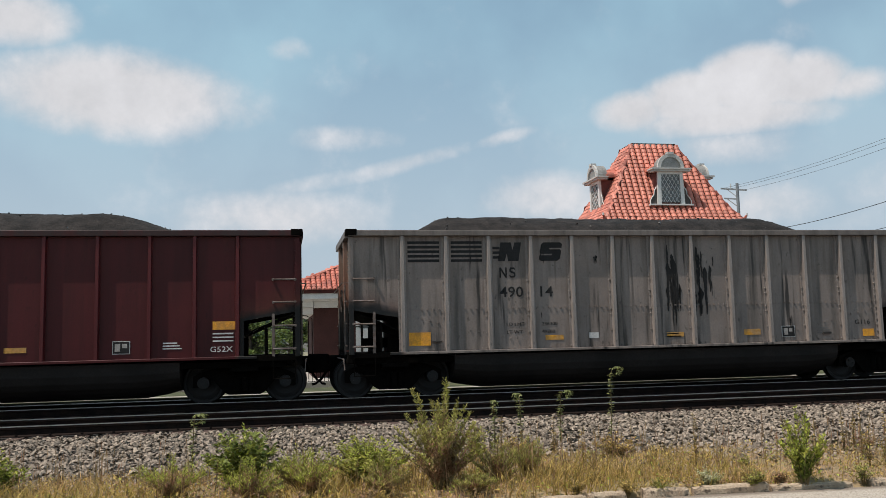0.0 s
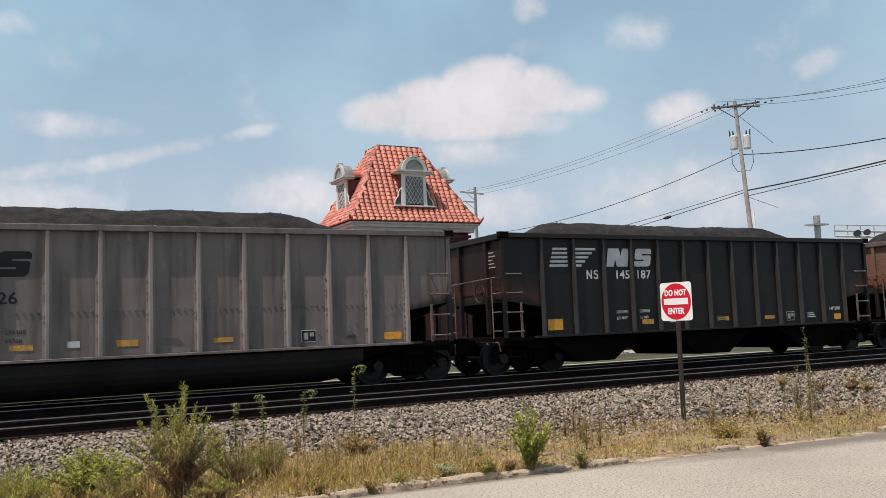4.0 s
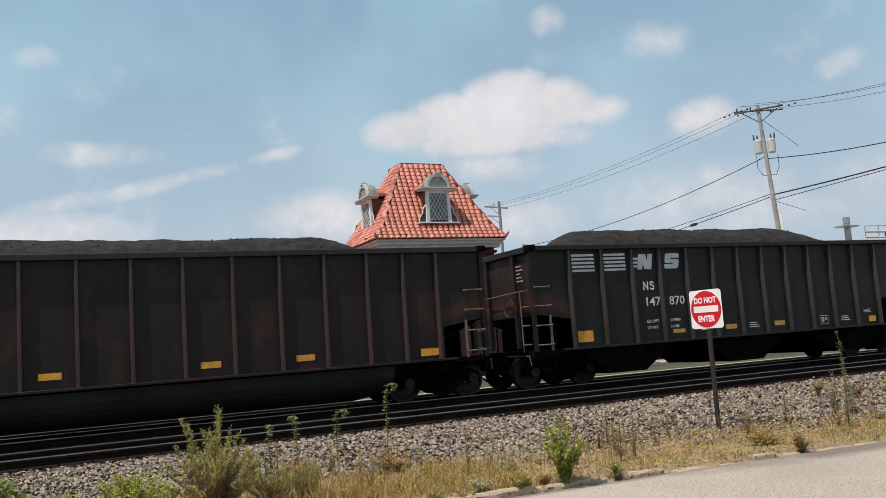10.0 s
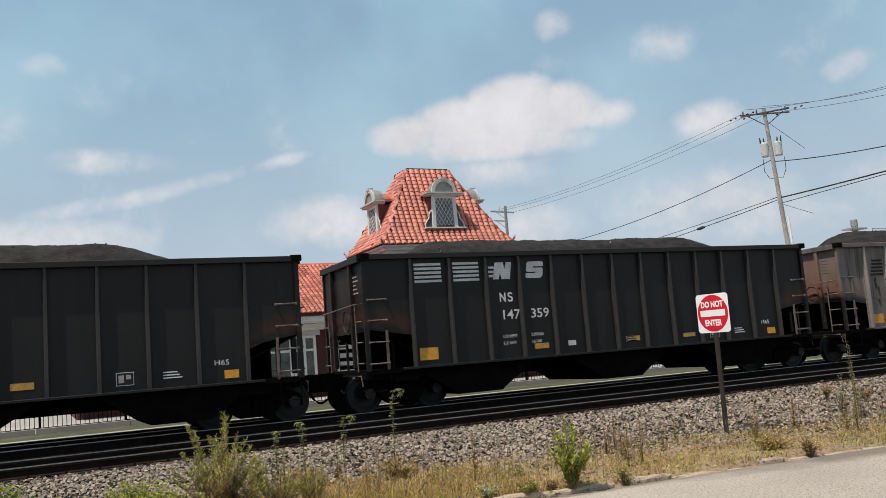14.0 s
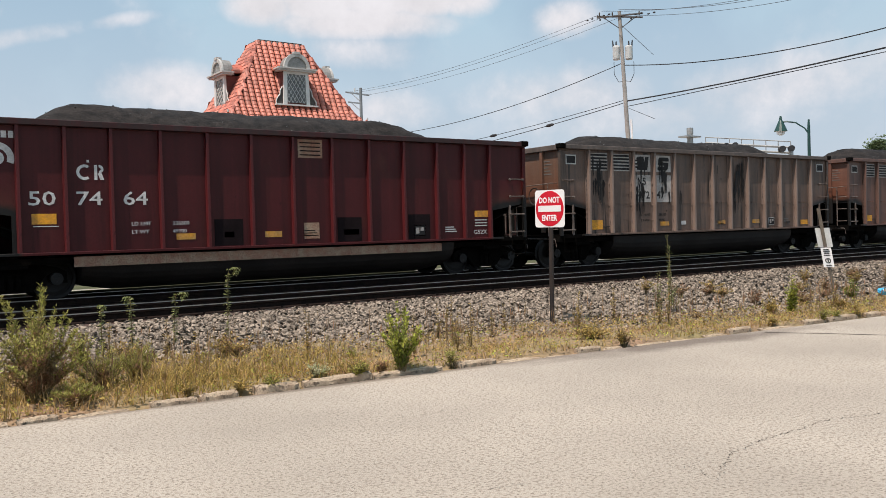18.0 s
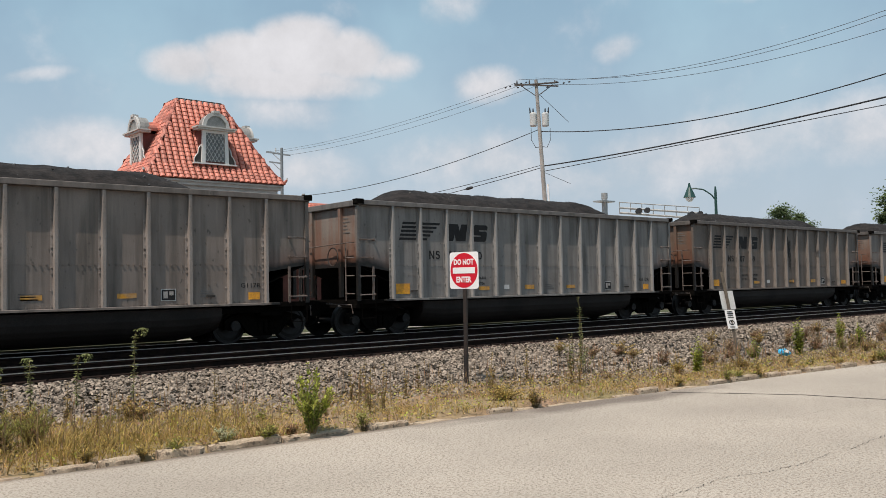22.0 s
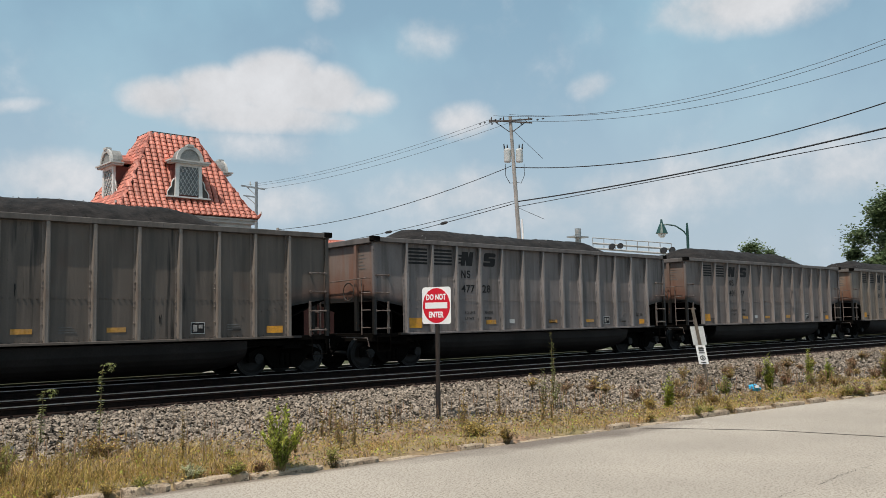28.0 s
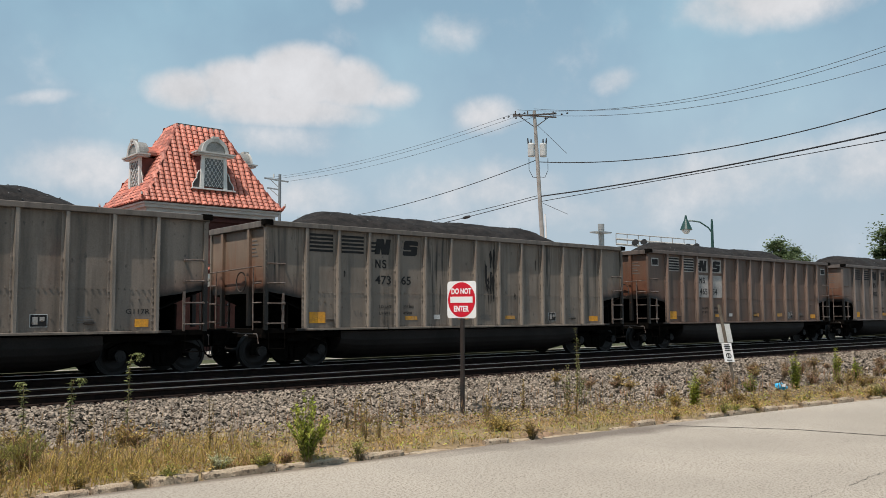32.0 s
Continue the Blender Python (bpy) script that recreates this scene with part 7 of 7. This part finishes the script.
M_STRAW = leaf_material("dry_grass_blades", (0.62, 0.42, 0.19), (0.43, 0.265, 0.115))
M_GRASS = leaf_material("green_grass_blades", (0.33, 0.25, 0.064), (0.47, 0.32, 0.11))
M_LEAFY = leaf_material("fresh_weed_leaves", (0.27, 0.32, 0.042), (0.40, 0.39, 0.08))
M_LEAFD = leaf_material("dark_weed_leaves", (0.14, 0.18, 0.035), (0.22, 0.24, 0.06))
M_LEAFB = leaf_material("dried_brown_weed", (0.34, 0.185, 0.12), (0.24, 0.20, 0.085))
M_LEAFG = leaf_material("greyish_weed_leaves", (0.27, 0.275, 0.06), (0.36, 0.32, 0.10))
M_LEAFS = leaf_material("pale_hanging_leaves", (0.19, 0.215, 0.07), (0.28, 0.28, 0.12))
M_STEM = material("weed_stem", (0.20, 0.15, 0.07), 0.9, vary=0.3, scale=8)
# leaf green paled in the colour to suggest haze on far trees
M_HAZYLEAF = leaf_material("tree_leaves", (0.095, 0.140, 0.058), (0.16, 0.20, 0.10))
M_YOUNG = leaf_material("young_tree_leaves", (0.12, 0.175, 0.05), (0.19, 0.24, 0.08))
M_BARK = material("bark", (0.11, 0.085, 0.065), 0.95, vary=0.4, scale=5, grain=20, bump=0.6)

LEAF_V = [(0, 0, 0), (0.22, 0.45, 0.06), (0, 1, 0), (-0.22, 0.45, 0.06)]
LEAF_F = [(0, 1, 2), (0, 2, 3)]
NEEDLE_V = [(0, 0, 0), (0.09, 0.5, 0.03), (0, 1, 0), (-0.09, 0.5, 0.03)]


def leaf_pose(p, way, size):
    w = Vector(way).normalized()
    x = w.cross(Vector((random.uniform(-0.4, 0.4), random.uniform(-0.4, 0.4), 1))).normalized()
    z = x.cross(w)
    return np.array([[x.x * size, w.x * size, z.x * size, p[0]], [x.y * size, w.y * size, z.y * size, p[1]], [x.z * size, w.z * size, z.z * size, p[2]], [0, 0, 0, 1]])


def weed(name, label, x, y, z, height, spread, stems, leaf, mat, per=60, shape="bush", base=LEAF_V, low=0.1, lean=0.0, second=None, category="weed", group="weeds on the verge"):
    """A plant of many thin stems, each set with small leaves."""
    ob = thing(name, label, category, group, at=pose(x, y, z))
    bm = bmesh.new()
    leaves, other = [], []
    for s in range(stems):
        a = random.uniform(0, math.tau)
        out = spread * math.sqrt(random.random())
        h = height * random.uniform(0.6, 1.0) * (1 - 0.35 * (out / max(spread, 0.01)) ** 2)
        if shape == "plume":
            h *= random.choice((0.75, 0.9, 1.0, 1.08))
        if s == 0:
            h, out = height, spread * 0.15
        tip = Vector((math.cos(a) * out + lean * h, math.sin(a) * out, h))
        mid = Vector((tip.x * 0.35, tip.y * 0.35, h * 0.5))
        r = 0.006 if height > 0.5 else 0.004
        tube(bm, [(tip.x * 0.08, tip.y * 0.08, -0.06), mid, tip], [r, r * 0.8, r * 0.4], 4)
        for k in range(per):
            u = random.uniform(low, 1.0)
            p = mid * (2 * u * (1 - u)) + tip * (u * u) if u > 0 else Vector()
            p.z = h * u
            b = random.uniform(0, math.tau)
            way = Vector((math.cos(b), math.sin(b), random.uniform(-0.2, 0.9) + (0.7 if shape != "bush" else 0)))
            size = leaf * random.uniform(0.8, 1.7) * (1 - 0.35 * u)
            side = way * random.uniform(0, 0.10 * spread + 0.01) * (1.2 - u)
            (other if second and random.random() < (1.85 - 2.1 * u if shape == "plume" else 1.1 - 1.25 * u if shape == "column" else 0.4 + 0.4 * (0.5 - u)) else leaves).append(leaf_pose(p + side, way, size))
    tagged(part("stalk", bm, M_STEM, ob), kind="stuff")
    part("leaves", repeat("leaves", base, LEAF_F, leaves, mat), None, ob)
    if other:
        part("dry_leaves", repeat("dry_leaves", base, LEAF_F, other, second), None, ob)
    return ob


def stalk(x, y, z, height, label, droop=True):
    """A single tall stem with a nodding leafy head."""
    ob = thing("tall_weed", label, "weed", "weeds on the verge", at=pose(x, y, z, 0, 0, random.uniform(0, 360)))
    pts = [Vector((0, 0, -0.05)), Vector((0.015, 0, height * 0.5)), Vector((0.03, 0, height * 0.9)), Vector((0.05, 0, height))]
    part("stem", bars([0.008, 0.006, 0.005, 0.004], pts, sides=5), M_STEM, ob)
    leaves = []
    for k in range(120):
        u = random.uniform(0.12, 0.95)
        b = random.uniform(0, math.tau)
        leaves.append(leaf_pose((0.03 * u, 0, height * u), (math.cos(b), math.sin(b), random.uniform(-0.5, 0.3)), random.uniform(0.04, 0.085) * (0.75 + 0.35 * u)))
    # the nodding head: a bent tip with leaves that hang from it
    for k in range(85):
        v = random.random()
        q = Vector((0.05 + 0.11 * math.sin(v * 2.4), 0, height + 0.045 * math.sin(v * 3.0) - 0.09 * v * v))
        b = random.uniform(0, math.tau)
        p = q + Vector((math.cos(b), math.sin(b), 0)) * random.uniform(0, 0.045)
        leaves.append(leaf_pose(p, (math.cos(b), math.sin(b), -0.8 if droop else 0.5), random.uniform(0.025, 0.055)))
    part("leaves", repeat("leaves", LEAF_V, LEAF_F, leaves, M_LEAFS), None, ob)


def grass():
    rnd = np.random.RandomState(77)
    def blades(name, n, mat, label, xr, hlo, hhi, wide, keep):
        V, F = [], []
        k = 0
        while k < n:
            x = xr[0] + (xr[1] - xr[0]) * rnd.rand()
            y0, y1 = kerb_y(x) + 0.12, bed_y(x) + 0.35
            y = y0 + (y1 - y0) * rnd.rand()
            dens = keep(x, y, (y - y0) / (y1 - y0))
            if x > 5.5:
                dens *= max(0.12, min(1.0, 0.55 + 1.5 * noise.noise(Vector((x * 0.9, y * 2.2, 70)))))
            if rnd.rand() > dens:
                continue
            a = rnd.rand() * 6.283
            h = (hlo + (hhi - hlo) * rnd.rand() ** 1.8 * (0.5 + dens)) * (0.72 if x > 5.5 else 1.0)
            lean = (rnd.rand() * 1.3 + 0.15) * h
            dx, dy = math.cos(a) * lean, math.sin(a) * lean
            b = rnd.rand() * 6.283
            wx, wy = math.cos(b) * wide * (0.6 + 0.8 * rnd.rand()), math.sin(b) * wide
            i = len(V)
            V += [(x - wx, y - wy, 0.03), (x + wx, y + wy, 0.03), (x + dx * 0.35 + wx * 0.7, y + dy * 0.35 + wy * 0.7, 0.05 + h * 0.6), (x + dx * 0.35 - wx * 0.7, y + dy * 0.35 - wy * 0.7, 0.05 + h * 0.6), (x + dx, y + dy, 0.05 + h)]
            F += [(i, i + 1, i + 2), (i, i + 2, i + 3), (i + 3, i + 2, i + 4)]
            k += 1
        tagged(new(name, soup(name, V, F, mat)), label, "grass", kind="stuff")

    def clumps(x, y, u, f=1.3, s=0.0):
        return max(0.0, min(1.0, 0.45 + 1.15 * noise.noise(Vector((x * f + s, y * f, s))))) * (1 - max(0, u - 0.75) * 3.2)

    blades("dry_grass", 16000, M_STRAW, "straw-coloured dry grass on the verge", (-6, 12), 0.03, 0.17, 0.0042, lambda x, y, u: clumps(x, y, u, 1.1, 0))
    blades("dry_grass", 6500, M_STRAW, "straw-coloured dry grass on the verge", (12, 34), 0.04, 0.20, 0.0045, lambda x, y, u: clumps(x, y, u, 1.1, 0) * 0.8)
    blades("green_grass", 12500, M_GRASS, "patchy green grass among the straw", (-6, 12), 0.04, 0.25, 0.0052, lambda x, y, u: clumps(x, y, u, 0.8, 40) * (1.0 if x < 5 else 0.55))
    blades("green_grass", 5000, M_GRASS, "patchy green grass among the straw", (12, 34), 0.05, 0.22, 0.0045, lambda x, y, u: clumps(x, y, u, 0.8, 40))
    # leafy undergrowth and litter between the blades
    for mat, n, label in ((M_GRASS, 20000, "low olive undergrowth between the grass"), (M_LEAFB, 16000, "dry brown leaf litter on the verge"), (M_LEAFY, 9000, "low olive undergrowth between the grass")):
        ms = []
        while len(ms) < n:
            x = -6 + 34 * rnd.rand() ** 1.25
            y0, y1 = kerb_y(x) + 0.06, bed_y(x) + 0.3
            y = y0 + (y1 - y0) * rnd.rand()
            if rnd.rand() > clumps(x, y, (y - y0) / (y1 - y0), 1.7, n * 0.01) + 0.12:
                continue
            a = rnd.rand() * 6.283
            ms.append(leaf_pose((x, y, 0.055 + 0.10 * rnd.rand() ** 2), (math.cos(a), math.sin(a), rnd.rand() * 1.1 - 0.2), 0.024 + 0.042 * rnd.rand()))
        tagged(new("undergrowth", repeat("undergrowth", LEAF_V, LEAF_F, ms, mat)), label, "grass", kind="stuff")
    # seed heads: thin upright stalks
    V, F = [], []
    for k in range(2600):
        x = -5 + 25 * rnd.rand() ** 1.2
        y0, y1 = kerb_y(x) + 0.2, bed_y(x) + 0.2
        y = y0 + (y1 - y0) * rnd.rand()
        if rnd.rand() > clumps(x, y, 0.3, 0.9, 15):
            continue
        h = 0.22 + 0.38 * rnd.rand()
        lx, ly = (rnd.rand() - 0.5) * 0.12, (rnd.rand() - 0.5) * 0.12
        i = len(V)
        w = 0.0025
        V += [(x - w, y, 0.02), (x + w, y, 0.02), (x + lx * 0.7 + w, y + ly * 0.7, h * 0.7), (x + lx * 0.7 - w, y + ly * 0.7, h * 0.7)]
        hw_ = 0.008
        V += [(x + lx * 0.7 - hw_, y + ly * 0.7, h * 0.72), (x + lx * 0.85, y + ly * 0.85 + hw_, h * 0.85), (x + lx, y + ly, h), (x + lx * 0.85, y + ly * 0.85 - hw_, h * 0.85), (x + lx * 0.7 + hw_, y + ly * 0.7, h * 0.72)]
        F += [(i, i + 1, i + 2), (i, i + 2, i + 3), (i + 4, i + 5, i + 6), (i + 4, i + 6, i + 7), (i + 8, i + 6, i + 5)]
    tagged(new("seed_stalks", soup("seed_stalks", V, F, M_LEAFB)), "thin brown seed stalks standing in the grass", "grass", kind="stuff")


def plants():
    random.seed(21)
    weed("bush", "dark green leafy bush at the edge of the ballast", -0.40, 9.75, 0.05, 0.74, 0.42, 60, 0.085, M_LEAFD, 70, second=M_LEAFY)
    weed("bush", "low bright green weed patch on the verge", 0.95, 9.7, 0.05, 0.58, 0.55, 80, 0.05, M_LEAFY, 100, second=M_LEAFG)
    weed("tall_bush", "tall feathery weed with dry brown lower leaves", 1.72, 9.3, 0.05, 1.18, 0.56, 44, 0.038, M_LEAFG, 260, "plume", base=LEAF_V, second=M_LEAFB, low=0.14)
    for x, y, h, r in ((0.2, 9.65, 0.5, 0.4), (0.35, 9.25, 0.5, 0.35), (1.05, 9.0, 0.42, 0.3), (-0.3, 9.2, 0.45, 0.4), (-1.1, 9.5, 0.5, 0.45), (2.35, 9.35, 0.55, 0.28), (2.8, 9.6, 0.5, 0.25), (2.0, 8.85, 0.26, 0.25)):
        weed("bush", "feathery yellow-green weed with brown lower stems", x, y, 0.05, h, r, 42, 0.040, M_LEAFY if r > 0.33 else M_LEAFG, 110, "plume", base=NEEDLE_V, second=M_LEAFB)
    weed("bush", "bright green leafy shrub growing at the kerb", 5.45, 8.38, 0.04, 0.80, 0.26, 26, 0.055, M_LEAFY, 70, "column", second=M_LEAFD, low=0.05)
    weed("low_weed", "sprawling green weed near the sign", 8.9, 8.75, 0.03, 0.28, 0.34, 44, 0.04, M_GRASS, 30)
    weed("low_weed", "white-flowered low weed at the kerb", 4.45, 8.58, 0.04, 0.22, 0.2, 30, 0.035, M_FLOWERY, 22)
    weed("tall_weed", "tall slender green weed behind the sign", 12.05, 10.0, 0.06, 1.42, 0.06, 3, 0.055, M_LEAFS, 70, low=0.15)
    weed("tall_weed", "slender weed with dry side shoots", 11.85, 10.1, 0.06, 0.75, 0.16, 5, 0.05, M_LEAFS, 34, second=M_LEAFB)
    weed("bush", "upright green weed beside the leaning sign", 13.55, 8.6, 0.05, 0.66, 0.14, 16, 0.065, M_LEAFY, 50)
    weed("bush", "olive weed beside the kerb", 13.1, 8.7, 0.05, 0.38, 0.2, 14, 0.05, M_GRASS, 40)
    weed("bush", "green weed at the foot of the leaning sign", 16.6, 9.25, 0.05, 0.42, 0.17, 18, 0.06, M_LEAFD, 40, second=M_LEAFY)
    weed("bush", "upright green weed among the stones", 17.9, 8.95, 0.05, 0.85, 0.16, 18, 0.07, M_LEAFY, 55, second=M_LEAFD)
    weed("bush", "upright green weed among the stones", 19.9, 9.0, 0.05, 0.86, 0.12, 12, 0.07, M_LEAFY, 55)
    weed("bush", "short green weed among the stones", 20.7, 8.9, 0.05, 0.62, 0.15, 14, 0.07, M_LEAFY, 50, second=M_LEAFD)
    weed("bush", "reddish dry weed among the stones", 19.2, 9.2, 0.05, 0.5, 0.25, 20, 0.05, M_LEAFB, 40)
    weed("bush", "dry tuft on the verge", 15.0, 9.3, 0.05, 0.42, 0.3, 20, 0.05, M_LEAFB, 36, second=M_GRASS)
    weed("bush", "green weed on the far end of the verge", -3.0, 10.35, 0.06, 0.5, 0.3, 34, 0.06, M_LEAFY, 45, second=M_LEAFD)
    weed("bush", "olive tuft at the ballast edge", 3.05, 10.9, 0.06, 0.42, 0.3, 30, 0.05, M_GRASS, 40, second=M_LEAFB)
    weed("bush", "olive tuft at the ballast edge", 4.3, 10.75, 0.06, 0.36, 0.34, 34, 0.05, M_GRASS, 40, second=M_LEAFB)
    weed("bush", "olive tuft at the ballast edge", 2.6, 11.4, 0.07, 0.5, 0.22, 22, 0.05, M_LEAFG, 40)
    weed("bush", "bushy dry weed farther along the kerb", 22.6, 8.3, 0.05, 0.7, 0.3, 20, 0.07, M_LEAFB, 45, second=M_LEAFY)
    for x, y, h in ((4.75, 12.0, 1.10), (4.0, 12.1, 0.78), (3.4, 12.0, 0.76), (2.9, 11.6, 0.7), (-1.0, 10.6, 0.75)):
        stalk(x, y, 0.08, h, "single tall weed with a nodding head")
    # leafy side shoots round the tall weed behind the sign
    for k in range(3):
        a = k * 2.1
        weed("tall_weed", "slender green weed with a nodding side shoot", 12.05 + 0.13 * math.cos(a), 10.0 + 0.13 * math.sin(a), 0.06, 0.55 + 0.2 * k, 0.16, 2, 0.05, M_LEAFS, 40, low=0.3, second=M_LEAFB if k % 2 else None)
    rnd = random.Random(33)
    for k in range(16):
        x = rnd.uniform(13.5, 24)
        if 16 < x < 18.2:
            continue
        weed("low_weed", "low olive weed among stones near the kerb", x, rnd.uniform(kerb_y(x) + 0.25, bed_y(x) + 0.6), 0.05, rnd.uniform(0.2, 0.45), rnd.uniform(0.12, 0.28), 18, 0.045, rnd.choice((M_GRASS, M_LEAFB, M_LEAFG)), 30, second=M_LEAFB)
    rnd = random.Random(52)
    for k in range(44):
        x = rnd.uniform(14.0, 32)
        y = bed_y(x) + rnd.uniform(0.2, 3.2)
        weed("low_weed", "dry low weed growing through the ballast", x, y, 0.07 + 0.06 * (y - bed_y(x)), rnd.uniform(0.15, 0.4), rnd.uniform(0.15, 0.35), 14, 0.05, rnd.choice((M_LEAFB, M_LEAFB, M_GRASS)), 26, second=M_LEAFB)
    rnd = random.Random(14)
    for k in range(20):
        x = rnd.uniform(2.2, 9.5) if k % 4 else rnd.uniform(9.5, 20)
        y = rnd.uniform(kerb_y(x) + 0.5, bed_y(x) + 0.5)
        weed("tall_weed", "thin brown-stemmed weed standing in the grass", x, y, 0.05, rnd.uniform(0.4, 0.75), 0.06, 3, 0.04, M_GRASS, 46, second=M_LEAFB)
    rnd = random.Random(4)
    for k in range(60):
        x = rnd.uniform(-3, 24)
        y = rnd.uniform(kerb_y(x) + 0.04, kerb_y(x) + 0.2) if k % 3 else rnd.uniform(kerb_y(x) + 0.4, bed_y(x))
        weed("low_weed", "small green tuft along the kerb", x, y, 0.04, rnd.uniform(0.12, 0.3), rnd.uniform(0.1, 0.22), 14, 0.04, rnd.choice((M_GRASS, M_LEAFG, M_LEAFB)), 16)


M_FLOWERY = leaf_material("pale_flower_leaves", (0.62, 0.60, 0.42), (0.20, 0.26, 0.06))


def tree(x, y, height, crown, label, leaf=0.22, n=5200, low=0.25, seed=1, mat=None):
    rnd = random.Random(seed)
    random.seed(seed)
    ob = thing("tree", label, "tree", at=pose(x, y, -0.05))
    part("trunk", bars([0.22, 0.17, 0.09], [(0, 0, 0), (0.1, 0, height * 0.4), (0.05, 0.1, height * 0.8)], sides=8), M_BARK, ob)
    clumps, lines = [], []
    for k in range(60):
        a, u = rnd.uniform(0, math.tau), rnd.random()
        z = height * (low + (0.97 - low) * u)
        wide = crown * (math.sin(math.pi * (0.18 + 0.8 * u)) ** 0.7) * rnd.uniform(0.3, 1.0)
        c = Vector((math.cos(a) * wide, math.sin(a) * wide, z))
        clumps.append((c, crown * rnd.uniform(0.16, 0.34)))
        lines.append([(0.08, 0.03, z * 0.6), tuple(c * 0.6 + Vector((0, 0, z * 0.35))), tuple(c)])
    tagged(part("branchwork", bars(0.035, *lines, sides=5), M_BARK, ob), kind="stuff")
    leaves = []
    for k in range(n):
        c, r = rnd.choice(clumps)
        v = Vector((rnd.gauss(0, 1), rnd.gauss(0, 1), rnd.gauss(0, 0.8)))
        p = c + v * r * 0.42
        leaves.append(leaf_pose(p, (rnd.uniform(-1, 1), rnd.uniform(-1, 1), rnd.uniform(-0.5, 0.7)), leaf * rnd.uniform(0.6, 1.4)))
    part("crown", repeat("crown", [(a * 1.7, b, c) for a, b, c in LEAF_V], LEAF_F, leaves, mat or M_HAZYLEAF), None, ob)


grass()
plants()
tree(84.4, 29.6, 13.0, 4.9, "broad leafy tree beyond the train", 0.30, 60000, 0.2, 4)
tree(111.0, 30.6, 15.6, 7.2, "broad leafy tree beyond the train", 0.36, 50000, 0.2, 9)
tree(79.9, 41.5, 9.0, 3.1, "small round tree in the distance", 0.22, 12000, 0.35, 6)
tree(0.8, 62.0, 4.6, 2.0, "young green tree behind the station lawn", 0.2, 8000, 0.12, 11, M_YOUNG)
tree(-2.2, 66.0, 4.0, 2.2, "young green tree behind the station lawn", 0.2, 8000, 0.1, 13, M_YOUNG)
tree(-9.0, 70.0, 4.4, 2.6, "green shrub behind the lamps", 0.22, 7000, 0.1, 15, M_YOUNG)
tree(-16.0, 64.0, 5.0, 2.6, "green shrub behind the lamps", 0.22, 7000, 0.1, 17, M_YOUNG)


# ---- what moves ----
TRAVEL = [0, 13.69, 27.31, 40.91, 54.5, 67.96, 81.6, 95.04, 108.85, 122.06, 135.61, 149.14, 162.25, 175.77, 189.16, 202.56, 215.86,
          229.42, 242.94, 256.09, 269.56, 282.51, 296.13, 309.78, 322.93, 336.38, 349.42, 362.6, 375.78, 389.02, 402.3, 415.34, 428.71]


def rolled(t):
    """How far the train has come at a time, between the whole seconds."""
    k = min(31, int(t))
    return TRAVEL[k] + (TRAVEL[k + 1] - TRAVEL[k]) * (t - k)


def motions():
    for i, car in enumerate(train_cars):
        x = LEAD_X + PITCH * i + (0.3 if i == 0 else 0)
        walk(car, [(t, pose(x - s, TRAIN_Y, RAIL_Z)) for t, s in enumerate(TRAVEL)])
        # the wheels roll while the car is near
        times = [k / 30 for k in range(961) if -18 < x - rolled(k / 30) < 55]
        if not times:
            continue
        first, last = times[0], times[-1]
        rows = [(0.0, first)] if first > 0 else []
        rows += [(t, t) for t in times] + ([(32.0, last)] if last < 32 else [])
        for truck in car.children:
            for wheel in truck.children:
                if wheel.name.startswith("wheelset"):
                    a = wheel.matrix_basis.translation.x
                    walk(wheel, [(t, pose(a, 0, 0.457, 0, -math.degrees((rolled(u) - rolled(first)) / 0.457), 0)) for t, u in rows])


motions()
